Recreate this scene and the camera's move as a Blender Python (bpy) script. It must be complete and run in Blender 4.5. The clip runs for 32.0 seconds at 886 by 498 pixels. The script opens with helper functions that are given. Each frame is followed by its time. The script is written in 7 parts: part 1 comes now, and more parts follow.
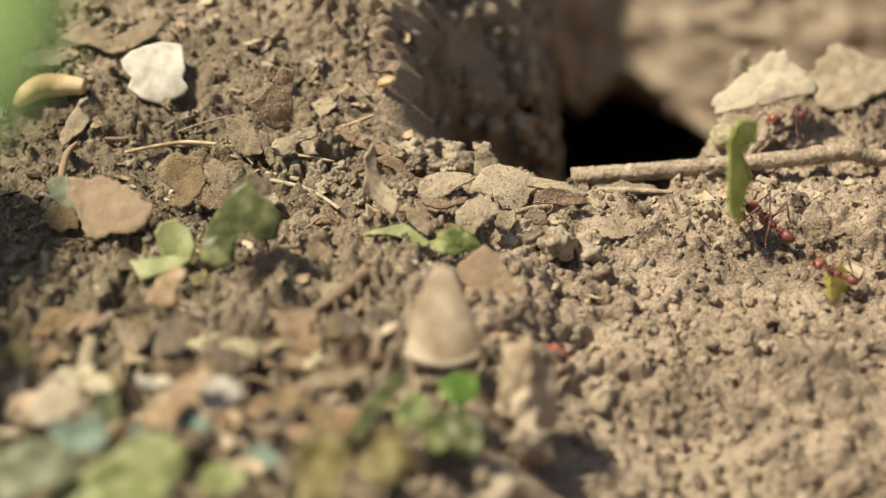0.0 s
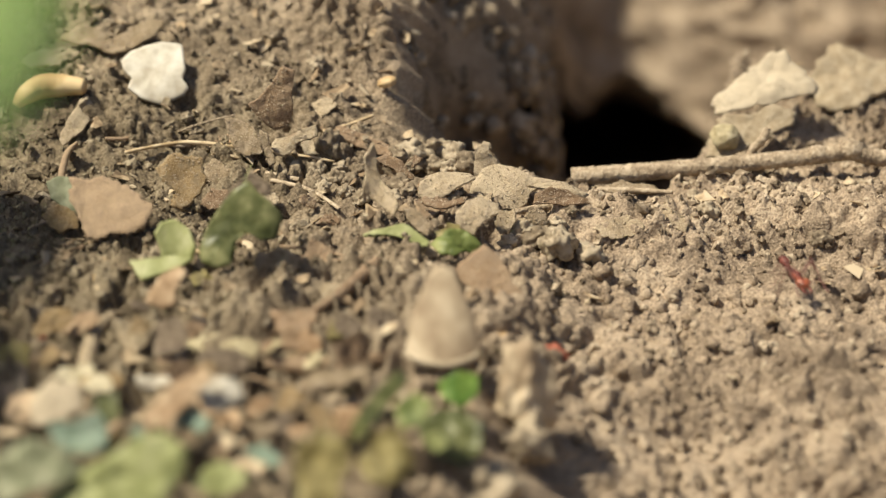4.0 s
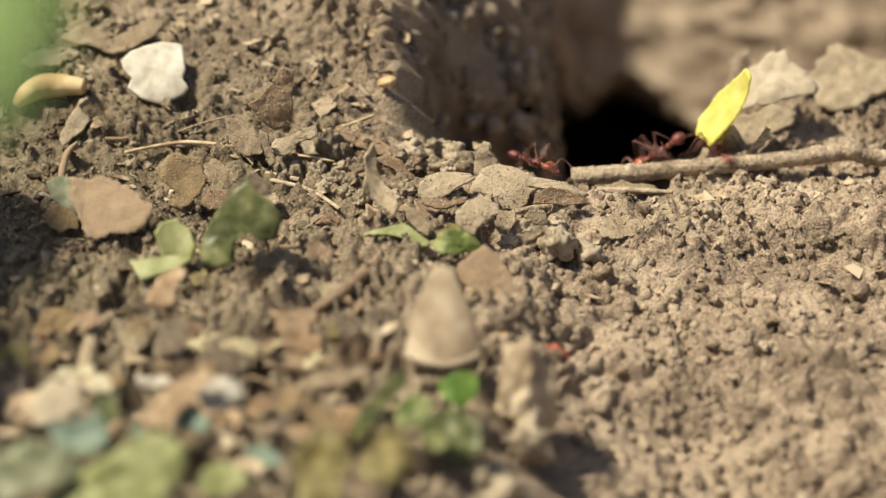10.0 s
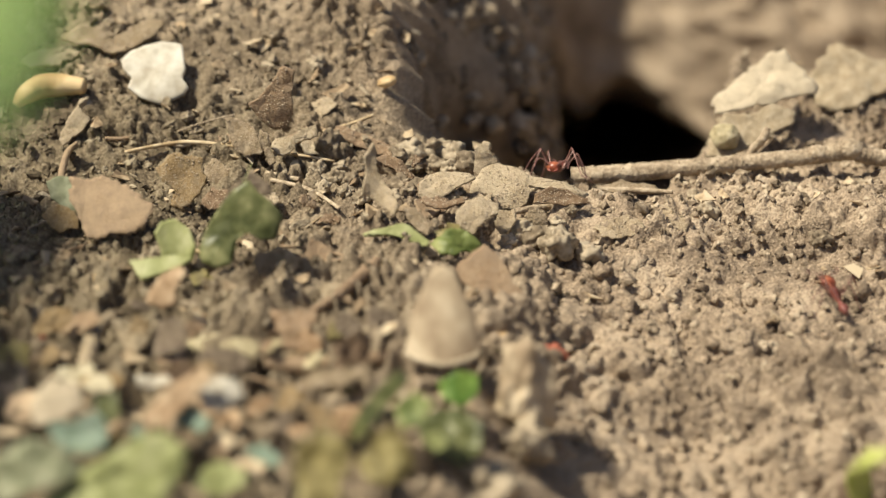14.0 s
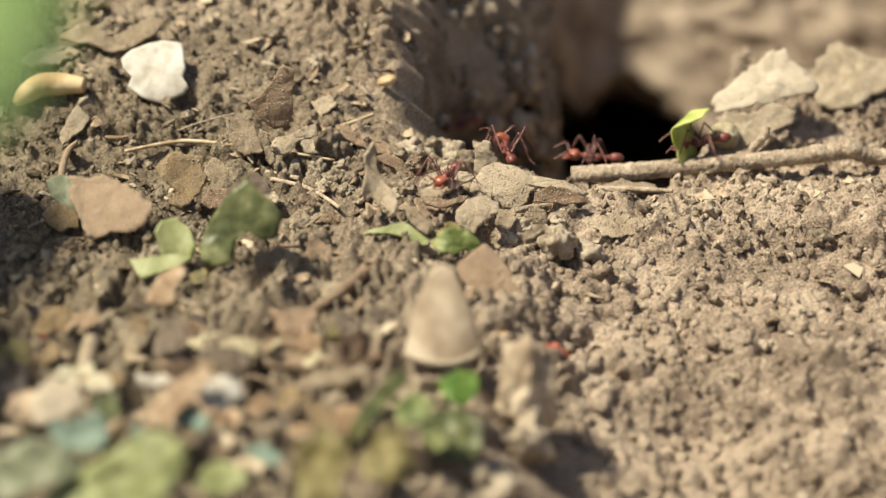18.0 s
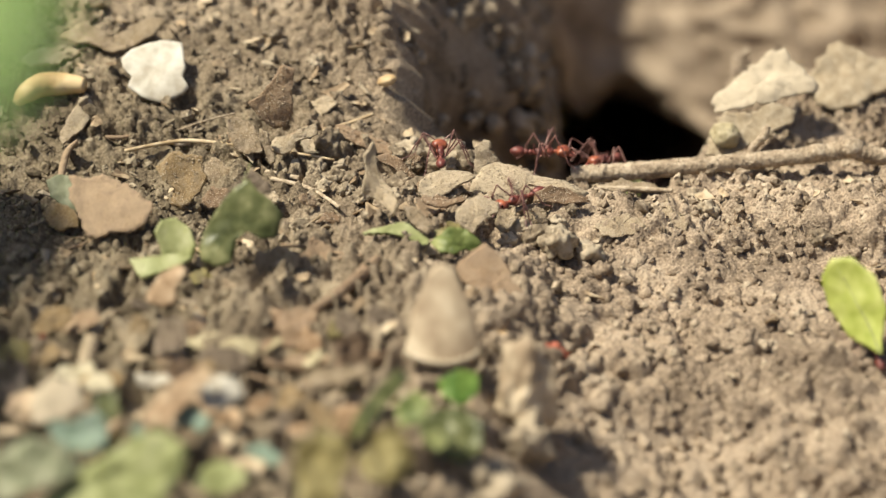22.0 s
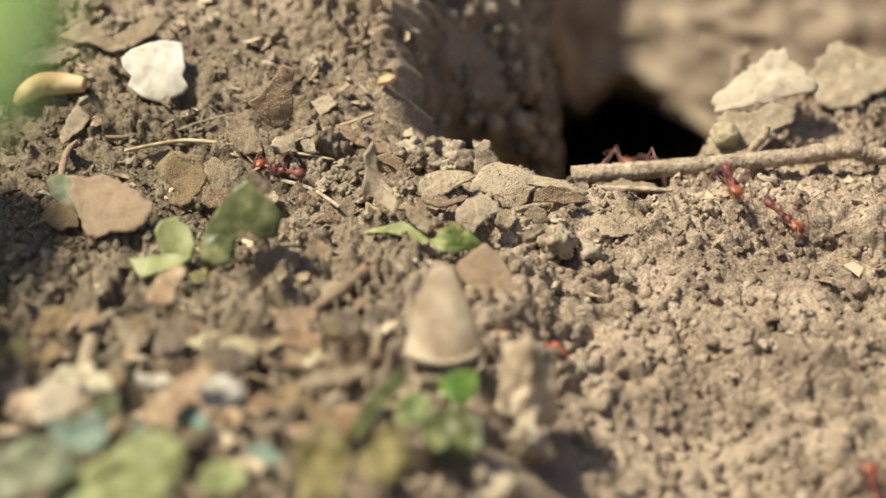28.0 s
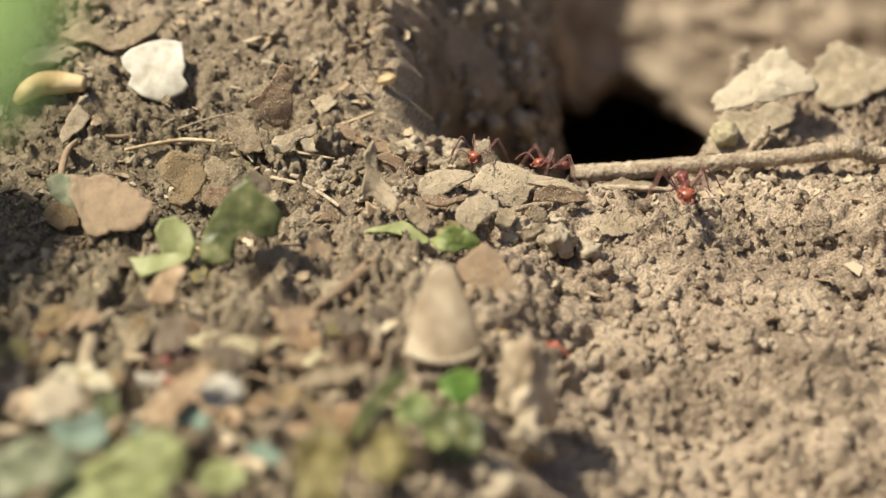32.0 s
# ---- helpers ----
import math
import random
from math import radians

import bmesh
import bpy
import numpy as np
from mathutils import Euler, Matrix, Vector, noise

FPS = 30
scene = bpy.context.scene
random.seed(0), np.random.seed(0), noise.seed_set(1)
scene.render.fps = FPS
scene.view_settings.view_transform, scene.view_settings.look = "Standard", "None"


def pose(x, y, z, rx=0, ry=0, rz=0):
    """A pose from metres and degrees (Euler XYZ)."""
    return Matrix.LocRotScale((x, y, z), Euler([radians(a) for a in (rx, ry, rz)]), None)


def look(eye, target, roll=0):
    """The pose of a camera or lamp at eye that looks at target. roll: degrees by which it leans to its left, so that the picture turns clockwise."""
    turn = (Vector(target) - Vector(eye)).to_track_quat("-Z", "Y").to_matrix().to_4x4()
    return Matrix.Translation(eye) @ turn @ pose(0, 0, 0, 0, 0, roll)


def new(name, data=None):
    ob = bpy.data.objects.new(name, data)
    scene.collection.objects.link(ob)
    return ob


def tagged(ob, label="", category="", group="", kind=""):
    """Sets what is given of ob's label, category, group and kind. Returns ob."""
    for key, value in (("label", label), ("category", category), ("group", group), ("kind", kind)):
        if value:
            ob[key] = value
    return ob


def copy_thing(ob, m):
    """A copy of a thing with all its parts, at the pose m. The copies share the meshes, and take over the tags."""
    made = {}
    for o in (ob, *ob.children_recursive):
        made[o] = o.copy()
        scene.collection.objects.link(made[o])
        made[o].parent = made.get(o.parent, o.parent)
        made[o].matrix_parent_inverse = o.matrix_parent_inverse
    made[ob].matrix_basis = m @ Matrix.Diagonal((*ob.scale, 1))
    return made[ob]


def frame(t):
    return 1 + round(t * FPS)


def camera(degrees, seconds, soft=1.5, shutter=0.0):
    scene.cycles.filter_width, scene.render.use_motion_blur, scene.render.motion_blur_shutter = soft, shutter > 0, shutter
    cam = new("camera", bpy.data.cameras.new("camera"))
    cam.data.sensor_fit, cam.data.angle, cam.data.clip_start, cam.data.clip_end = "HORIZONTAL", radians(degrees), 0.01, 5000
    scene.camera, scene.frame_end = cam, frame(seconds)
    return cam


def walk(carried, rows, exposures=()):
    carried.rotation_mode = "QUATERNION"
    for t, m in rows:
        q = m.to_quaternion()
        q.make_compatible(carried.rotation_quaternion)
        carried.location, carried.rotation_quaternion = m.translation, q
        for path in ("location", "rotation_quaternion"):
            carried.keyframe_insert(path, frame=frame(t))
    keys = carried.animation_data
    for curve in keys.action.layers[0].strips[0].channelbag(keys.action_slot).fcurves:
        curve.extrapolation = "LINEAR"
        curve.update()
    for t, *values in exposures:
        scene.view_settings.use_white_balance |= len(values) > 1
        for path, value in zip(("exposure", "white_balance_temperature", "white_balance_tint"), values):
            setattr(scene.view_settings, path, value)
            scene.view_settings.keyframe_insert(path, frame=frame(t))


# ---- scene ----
cam = camera(18, 32.0, soft=1.4, shutter=0.9)
cam.data.dof.use_dof = True
cam.data.dof.focus_distance = 0.315
cam.data.dof.aperture_fstop = 15.5
EYE = (0.0, -0.3018, 0.1122)


def aim(dip):
    """The camera's pose with its axis dip degrees under the horizon."""
    return pose(*EYE, 90 - dip, 0, 0)


PATH = [
    (0.0, aim(22.0)),
    (13.0, aim(22.0)),
    (14.5, aim(22.01)),
    (17.0, aim(22.032)),
    (19.0, aim(22.018)),
    (21.0, aim(22.018)),
    (22.2, aim(22.033)),
    (28.0, aim(22.035)),
    (29.5, aim(22.049)),
    (32.0, aim(22.052)),
]
walk(cam, PATH, exposures=[(0.0, 0.39, 6600, 11), (13.0, 0.39, 6600, 11), (17.0, 0.52, 6380, 11), (32.0, 0.51, 6380, 11)])

# ---- light ----
SUN_AZ, SUN_EL = -104.0, 59.0
world = bpy.data.worlds.new("sky")
scene.world = world
world.use_nodes = True
wn = world.node_tree
sky = wn.nodes.new("ShaderNodeTexSky")
sky.sky_type = "NISHITA"
sky.sun_disc = False
sky.sun_elevation = radians(SUN_EL)
sky.sun_rotation = radians(SUN_AZ)
sky.air_density, sky.dust_density = 1.0, 3.0
wn.links.new(sky.outputs[0], wn.nodes["Background"].inputs[0])
wn.nodes["Background"].inputs[1].default_value = 0.062
sun = new("sun", bpy.data.lights.new("sun", "SUN"))
sun.data.energy = 5.0
sun.data.angle = radians(5.0)
sun.data.color = (1.0, 0.94, 0.745)
sun.matrix_world = look((0, 0, 0), (-math.sin(radians(SUN_AZ)), -math.cos(radians(SUN_AZ)), -math.tan(radians(SUN_EL))))


# ---- materials ----
def ramp_node(nt, stops):
    r = nt.nodes.new("ShaderNodeValToRGB")
    els = r.color_ramp.elements
    while len(els) < len(stops):
        els.new(0.5)
    for e, (p, c) in zip(els, stops):
        e.position, e.color = p, (*c, 1)
    return r


def material(name, tones, humus=0.0, grain=900.0, patch=160.0, rough=0.85, bump=0.00012, glow=0.0, tint=None, spec=0.3, per=None, coat=0.0, veins=0.0, dust=None):
    """A two-scale procedural surface. tones: dark, middle, light. glow: share of light let through a thin blade."""
    m = bpy.data.materials.new(name)
    m.use_nodes = True
    nt = m.node_tree
    nodes, link = nt.nodes, nt.links.new
    b = nodes["Principled BSDF"]
    co = nodes.new("ShaderNodeTexCoord")
    fine, wide = nodes.new("ShaderNodeTexNoise"), nodes.new("ShaderNodeTexNoise")
    for n, s, d in ((fine, grain, 6), (wide, patch, 3)):
        n.inputs["Scale"].default_value, n.inputs["Detail"].default_value = s, d
        link(co.outputs["Object"], n.inputs["Vector"])
    mixf = nodes.new("ShaderNodeMath")
    mixf.operation = "MULTIPLY_ADD"
    link(fine.outputs[0], mixf.inputs[0])
    mixf.inputs[1].default_value = 0.55
    half = nodes.new("ShaderNodeMath")
    half.operation = "MULTIPLY"
    link(wide.outputs[0], half.inputs[0])
    half.inputs[1].default_value = 0.45
    link(half.outputs[0], mixf.inputs[2])
    last = mixf.outputs[0]
    if per:
        src = nodes.new("ShaderNodeNewGeometry" if per == "island" else "ShaderNodeObjectInfo")
        add = nodes.new("ShaderNodeMath")
        add.operation = "MULTIPLY_ADD"
        link(src.outputs["Random Per Island" if per == "island" else "Random"], add.inputs[0])
        add.inputs[1].default_value = 0.26
        off = nodes.new("ShaderNodeMath")
        off.operation = "SUBTRACT"
        link(last, off.inputs[0])
        off.inputs[1].default_value = 0.13
        link(off.outputs[0], add.inputs[2])
        last = add.outputs[0]
    r = ramp_node(nt, [(0.40, tones[0]), (0.5, tones[1]), (0.60, tones[2])])
    link(last, r.inputs[0])
    col = r.outputs[0]
    hgt = fine.outputs[0]
    if veins:
        v = nodes.new("ShaderNodeTexVoronoi")
        v.feature = "DISTANCE_TO_EDGE"
        v.inputs["Scale"].default_value = veins
        link(co.outputs["Object"], v.inputs["Vector"])
        vr = ramp_node(nt, [(0.0, (1, 1, 1)), (0.10, (0, 0, 0))])
        link(v.outputs["Distance"], vr.inputs[0])
        mx = nodes.new("ShaderNodeMix")
        mx.data_type = "RGBA"
        f = nodes.new("ShaderNodeMath")
        f.operation = "MULTIPLY"
        f.inputs[1].default_value = 0.14
        link(vr.outputs[0], f.inputs[0])
        link(f.outputs[0], mx.inputs["Factor"])
        link(col, mx.inputs["A"])
        mx.inputs["B"].default_value = (*tones[2], 1)
        col = mx.outputs["Result"]
    if dust:
        dn = nodes.new("ShaderNodeTexNoise")
        dn.inputs["Scale"].default_value, dn.inputs["Detail"].default_value = 900, 12
        dn.inputs["Roughness"].default_value = 0.82
        link(co.outputs["Object"], dn.inputs["Vector"])
        dr = ramp_node(nt, [(0.47, (0, 0, 0)), (0.60, (0.9, 0.9, 0.9))])
        link(dn.outputs[0], dr.inputs[0])
        mx = nodes.new("ShaderNodeMix")
        mx.data_type = "RGBA"
        link(dr.outputs[0], mx.inputs["Factor"])
        link(col, mx.inputs["A"])
        mx.inputs["B"].default_value = (*dust, 1)
        col = mx.outputs["Result"]
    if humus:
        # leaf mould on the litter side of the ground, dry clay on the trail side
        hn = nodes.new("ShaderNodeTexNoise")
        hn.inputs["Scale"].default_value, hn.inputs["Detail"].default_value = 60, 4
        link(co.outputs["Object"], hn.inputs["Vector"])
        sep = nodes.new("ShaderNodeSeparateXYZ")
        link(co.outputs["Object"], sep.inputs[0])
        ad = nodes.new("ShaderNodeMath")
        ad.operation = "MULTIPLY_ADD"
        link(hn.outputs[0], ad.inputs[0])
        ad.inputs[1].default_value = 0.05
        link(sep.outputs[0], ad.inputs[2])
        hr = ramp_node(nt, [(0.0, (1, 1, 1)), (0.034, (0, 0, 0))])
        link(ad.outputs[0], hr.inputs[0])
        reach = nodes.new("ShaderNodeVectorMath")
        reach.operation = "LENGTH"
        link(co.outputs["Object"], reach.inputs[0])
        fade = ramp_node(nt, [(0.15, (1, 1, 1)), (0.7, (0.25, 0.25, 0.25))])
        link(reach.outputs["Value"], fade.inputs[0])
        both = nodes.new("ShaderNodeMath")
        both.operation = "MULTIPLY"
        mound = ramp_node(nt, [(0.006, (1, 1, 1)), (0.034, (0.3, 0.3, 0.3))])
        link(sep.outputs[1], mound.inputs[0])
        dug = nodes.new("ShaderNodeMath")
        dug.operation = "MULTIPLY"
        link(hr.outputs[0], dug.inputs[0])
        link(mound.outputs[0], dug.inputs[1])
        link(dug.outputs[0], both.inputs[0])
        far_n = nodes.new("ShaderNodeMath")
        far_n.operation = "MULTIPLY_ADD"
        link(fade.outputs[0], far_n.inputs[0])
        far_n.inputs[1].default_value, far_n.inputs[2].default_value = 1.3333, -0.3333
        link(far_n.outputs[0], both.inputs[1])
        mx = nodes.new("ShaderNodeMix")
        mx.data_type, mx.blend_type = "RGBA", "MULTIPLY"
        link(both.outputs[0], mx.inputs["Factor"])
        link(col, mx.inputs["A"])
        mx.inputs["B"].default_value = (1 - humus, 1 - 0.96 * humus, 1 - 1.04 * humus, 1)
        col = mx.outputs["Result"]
    link(col, b.inputs["Base Color"])
    b.inputs["Roughness"].default_value = rough
    b.inputs["Specular IOR Level"].default_value = spec
    b.inputs["Coat Weight"].default_value = coat
    bp = nodes.new("ShaderNodeBump")
    bp.inputs["Strength"].default_value = 0.8
    bp.inputs["Distance"].default_value = bump
    link(hgt, bp.inputs["Height"])
    link(bp.outputs[0], b.inputs["Normal"])
    if glow:
        tr = nodes.new("ShaderNodeBsdfTranslucent")
        if tint:
            tr.inputs[0].default_value = (*tint, 1)
        else:
            link(col, tr.inputs[0])
        ms = nodes.new("ShaderNodeMixShader")
        ms.inputs[0].default_value = glow
        link(b.outputs[0], ms.inputs[1])
        link(tr.outputs[0], ms.inputs[2])
        link(ms.outputs[0], nodes["Material Output"].inputs[0])
    return m


SOIL = (0.40, 0.317, 0.228)
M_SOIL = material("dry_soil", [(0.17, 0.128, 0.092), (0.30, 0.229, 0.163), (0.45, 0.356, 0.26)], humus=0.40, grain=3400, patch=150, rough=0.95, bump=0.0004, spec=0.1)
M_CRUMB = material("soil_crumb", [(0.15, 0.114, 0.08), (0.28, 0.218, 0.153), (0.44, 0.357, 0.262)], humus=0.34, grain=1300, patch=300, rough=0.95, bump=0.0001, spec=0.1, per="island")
M_SAND = material("sand_grain", [(0.30, 0.235, 0.165), (0.42, 0.335, 0.24), (0.54, 0.445, 0.335)], grain=2000, patch=400, rough=0.9, bump=0.000004, spec=0.2, per="island")
M_CLOD = material("soil_clod", [(0.17, 0.132, 0.092), (0.28, 0.225, 0.158), (0.40, 0.33, 0.24)], grain=1700, patch=400, rough=0.95, bump=0.00015, spec=0.1, per="object")
M_TAN = material("dry_leaf_tan", [(0.24, 0.177, 0.108), (0.39, 0.30, 0.193), (0.53, 0.43, 0.30)], grain=6500, patch=200, bump=0.00026, glow=0.12, per="object", veins=600, dust=SOIL)
M_PALE = material("dry_leaf_pale", [(0.36, 0.278, 0.18), (0.50, 0.405, 0.28), (0.63, 0.53, 0.39)], grain=6500, patch=160, bump=0.00026, glow=0.15, per="object", veins=420, dust=(0.52, 0.43, 0.31))
M_BROWN = material("dry_leaf_brown", [(0.165, 0.103, 0.06), (0.285, 0.19, 0.115), (0.41, 0.295, 0.19)], grain=6500, patch=220, bump=0.00026, glow=0.10, per="object", veins=700, dust=(0.31, 0.222, 0.15))
M_OCHRE = material("dry_leaf_ochre", [(0.17, 0.108, 0.048), (0.285, 0.195, 0.098), (0.39, 0.285, 0.16)], grain=6500, patch=220, bump=0.00026, glow=0.10, veins=700, dust=(0.29, 0.22, 0.14))
M_DARK = material("dry_leaf_dark", [(0.115, 0.085, 0.06), (0.19, 0.145, 0.105), (0.29, 0.23, 0.17)], grain=6500, patch=220, bump=0.00026, glow=0.06, per="object", dust=(0.27, 0.21, 0.15))
M_WARM = material("dry_leaf_warm", [(0.30, 0.19, 0.105), (0.46, 0.315, 0.19), (0.60, 0.45, 0.30)], grain=900, patch=200, rough=0.7, bump=0.0001, glow=0.2, per="object", veins=500)
M_CREAM = material("dry_leaf_cream", [(0.42, 0.35, 0.21), (0.57, 0.49, 0.32), (0.70, 0.62, 0.44)], grain=900, patch=200, rough=0.7, bump=0.0001, glow=0.2, per="object", veins=500)
M_WHITE = material("bleached_leaf", [(0.40, 0.35, 0.275), (0.53, 0.485, 0.405), (0.64, 0.60, 0.525)], grain=500, patch=150, bump=0.00006, glow=0.1)
M_GREY = material("grey_green_leaf", [(0.14, 0.15, 0.085), (0.23, 0.24, 0.145), (0.35, 0.345, 0.235)], grain=500, patch=140, rough=0.6, bump=0.00006, glow=0.2, veins=500)
M_OLIVE = material("olive_leaf", [(0.06, 0.07, 0.024), (0.13, 0.14, 0.054), (0.30, 0.295, 0.14)], grain=420, patch=110, rough=0.38, bump=0.00006, glow=0.2, veins=500)
M_LIME = material("pale_green_leaf", [(0.26, 0.28, 0.105), (0.39, 0.405, 0.18), (0.52, 0.53, 0.28)], grain=400, patch=120, rough=0.5, bump=0.00005, glow=0.3)
M_CURL = material("yellow_green_leaf", [(0.29, 0.31, 0.12), (0.42, 0.43, 0.20), (0.55, 0.55, 0.31)], grain=400, patch=120, rough=0.5, bump=0.00005, glow=0.3)
M_FRESH = material("fresh_green_leaf", [(0.09, 0.18, 0.035), (0.19, 0.30, 0.06), (0.36, 0.43, 0.12)], grain=400, patch=120, rough=0.4, bump=0.00005, glow=0.3)
M_TEAL = material("blue_green_leaf", [(0.17, 0.23, 0.165), (0.29, 0.37, 0.285), (0.45, 0.52, 0.42)], grain=400, patch=120, rough=0.5, bump=0.00005, glow=0.2)
M_MUSTARD = material("mustard_leaf", [(0.15, 0.12, 0.045), (0.29, 0.24, 0.095), (0.42, 0.37, 0.18)], grain=400, patch=120, rough=0.6, glow=0.25)
M_HUSK = material("seed_husk", [(0.36, 0.23, 0.11), (0.52, 0.36, 0.185), (0.66, 0.49, 0.28)], grain=350, patch=150, rough=0.6, bump=0.00008)
M_POD = material("pod_shell", [(0.28, 0.205, 0.132), (0.40, 0.312, 0.21), (0.51, 0.415, 0.295)], grain=260, patch=140, rough=0.7, bump=0.00008)
M_BARK = material("twig_bark", [(0.23, 0.172, 0.115), (0.36, 0.28, 0.195), (0.50, 0.405, 0.295)], grain=2600, patch=500, rough=0.9, bump=0.0003)
M_STRAW = material("straw", [(0.38, 0.27, 0.15), (0.52, 0.40, 0.25), (0.62, 0.50, 0.34)], grain=900, patch=200, rough=0.7)
M_MOSS = material("moss_green_leaf", [(0.09, 0.12, 0.03), (0.20, 0.235, 0.07), (0.36, 0.37, 0.14)], grain=420, patch=140, rough=0.5, bump=0.00006, glow=0.25)
M_CUT_YEL = material("cut_leaf_yellow", [(0.82, 0.76, 0.20), (0.90, 0.85, 0.28), (0.95, 0.91, 0.40)], grain=400, patch=110, rough=0.5, bump=0.00003, glow=0.5)
M_CUT_PALE = material("cut_leaf_pale_green", [(0.58, 0.63, 0.27), (0.69, 0.73, 0.38), (0.78, 0.80, 0.50)], grain=420, patch=110, rough=0.5, bump=0.00003, glow=0.35, veins=350)
M_CUT_GREEN = material("cut_leaf_green", [(0.38, 0.43, 0.085), (0.51, 0.55, 0.145), (0.64, 0.66, 0.24)], grain=420, patch=110, rough=0.42, bump=0.00003, glow=0.3, veins=350)
M_ANT = material("ant_shell", [(0.085, 0.02, 0.016), (0.16, 0.04, 0.03), (0.26, 0.075, 0.05)], grain=1800, patch=500, rough=0.48, bump=0.00002, spec=0.5)
M_ANTHEAD = material("ant_head_shell", [(0.13, 0.03, 0.016), (0.23, 0.056, 0.028), (0.36, 0.11, 0.05)], grain=1800, patch=500, rough=0.36, bump=0.00002, spec=0.5)
M_ANTLEG = material("ant_leg_shell", [(0.11, 0.045, 0.038), (0.18, 0.08, 0.066), (0.27, 0.14, 0.115)], grain=1800, patch=500, rough=0.4, bump=0.00001, spec=0.5)
M_EYE = material("ant_eye", [(0.01, 0.008, 0.008), (0.02, 0.015, 0.015), (0.03, 0.02, 0.02)], grain=900, patch=200, rough=0.2)
M_RED = material("red_husk", [(0.26, 0.06, 0.03), (0.38, 0.10, 0.055), (0.46, 0.17, 0.10)], grain=700, patch=200, rough=0.6)


# ---- the lie of the land ----
def ease(a, b, v):
    t = np.clip((v - a) / (b - a), 0.0, 1.0)
    return t * t * (3 - 2 * t)


def lattice(ix, iy, seed):
    n = (ix.astype(np.int64) * 374761393 + iy.astype(np.int64) * 668265263 + seed * 974711) & 0x7FFFFFFF
    n = ((n ^ (n >> 13)) * 1274126177) & 0x7FFFFFFF
    return ((n ^ (n >> 16)) & 0xFFFF) / 65535.0


def vnoise(x, y, seed):
    ix, iy = np.floor(x), np.floor(y)
    fx, fy = x - ix, y - iy
    fx, fy = fx * fx * (3 - 2 * fx), fy * fy * (3 - 2 * fy)
    a, b = lattice(ix, iy, seed), lattice(ix + 1, iy, seed)
    c, d = lattice(ix, iy + 1, seed), lattice(ix + 1, iy + 1, seed)
    return (a + (b - a) * fx) * (1 - fy) + (c + (d - c) * fx) * fy - 0.5


def pit(x, y):
    """How far the nest's tunnel sinks under the crater floor; the tunnel runs on under the back wall."""
    wob = 0.016 * vnoise(x * 160, y * 160, 5) + 0.012 * vnoise(x * 330, y * 330, 6)
    e3 = np.hypot((x - 0.0290) / 0.0158, (y - 0.0785) / 0.0368) - 1
    return 0.036 * ease(0.05, -0.48, e3 + wob)


def ground_z(x, y):
    """Height of the smooth ground: a slope before the nest mouth, a mound beside it, and the crater with its tunnel."""
    x, y = np.asarray(x, float), np.asarray(y, float)
    # slope towards the viewer, steep on the trail side
    steep = 0.05 + 0.23 * ease(-0.004, 0.020, x)
    z = steep * np.clip(y, -0.12, 0.0) - 0.10 * ease(0.0, 0.2, -y - 0.12) * 0.1
    # mound, hollowed on the crater's side
    back = np.clip(y - 0.03, 0, 0.05)
    side = 1 - ease(-0.0075 + 0.1 * back + 0.012 * ease(0.045, 0.060, y), 0.0005 + 0.015 * ease(0.020, 0.037, y) + 0.4 * back, x)
    rise = np.clip(y + 0.002, 0.0, 0.070) * (1 - 0.78 * ease(0.034, 0.060, y) - 0.14 * ease(0.088, 0.106, y))
    z = z + side * (0.42 * rise + 0.0018 * ease(0.0, 0.01, y))
    hollow = np.hypot((x - 0.0110) / 0.0148, (y - 0.0215) / 0.0178)
    z = z - 0.046 * ease(1.0, 0.45, hollow)
    # bank on the trail side
    z = z + ease(0.030, 0.042, x) * 0.0024 * ease(0.0, 0.03, y)
    # dip at the mouth
    z = z - (0.0027 * ease(0.003, 0.012, x) + 0.0007 * ease(0.010, 0.0145, x) * ease(0.026, 0.020, x)) * ease(-0.009, 0.0, y)
    # crater
    wob = 0.0016 * vnoise(x * 160, y * 160, 5) + 0.0012 * vnoise(x * 330, y * 330, 6)
    e1 = np.hypot((x - 0.058) / 0.046, (y - 0.092) / 0.055) - 1
    xe = x - 0.10 * np.clip(y - 0.03, 0, 0.08)
    e2 = np.hypot((xe - 0.0228) / 0.0145, (y - 0.060) / 0.0565) - 1
    d = np.minimum(e1 * 0.046, e2 * 0.0145) + wob
    inside = ease(0.0010, -0.0075 + 0.0048 * ease(0.023, 0.029, xe), d)
    floor = -0.033 + 1.5 * np.clip(y - 0.1125, 0, 0.1)
    z = z * (1 - inside) + np.minimum(floor, z) * inside
    far = ease(0.16, 0.5, np.hypot(x, y))
    return z * (1 - far) - 0.012 * far - pit(x, y)


FINE = 0.00026
X0, X1, Y0, Y1 = -0.066, 0.084, -0.098, 0.135


def axis_steps(a, b):
    inner = np.arange(a, b + FINE / 2, FINE)
    out, step = [], FINE
    reach = 0.0
    while reach < 600:
        step *= 1.32
        reach += step
        out.append(reach)
    out = np.array(out)
    return np.concatenate([a - out[::-1], inner, inner[-1] + out]), len(out)


gx, pad = axis_steps(X0, X1)
gy, _ = axis_steps(Y0, Y1)
GX, GY = np.meshgrid(gx, gy)
GZ = ground_z(GX, GY)
near = 1 - ease(0.12, 0.22, np.hypot(GX - 0.01, GY - 0.02))


def clumps(x, y, scale, seed):
    """Angular crumbs side by side: a dome to each cell, with clefts between."""
    x = x * scale + 0.7 * vnoise(x * scale * 1.7, y * scale * 1.7, seed + 1)
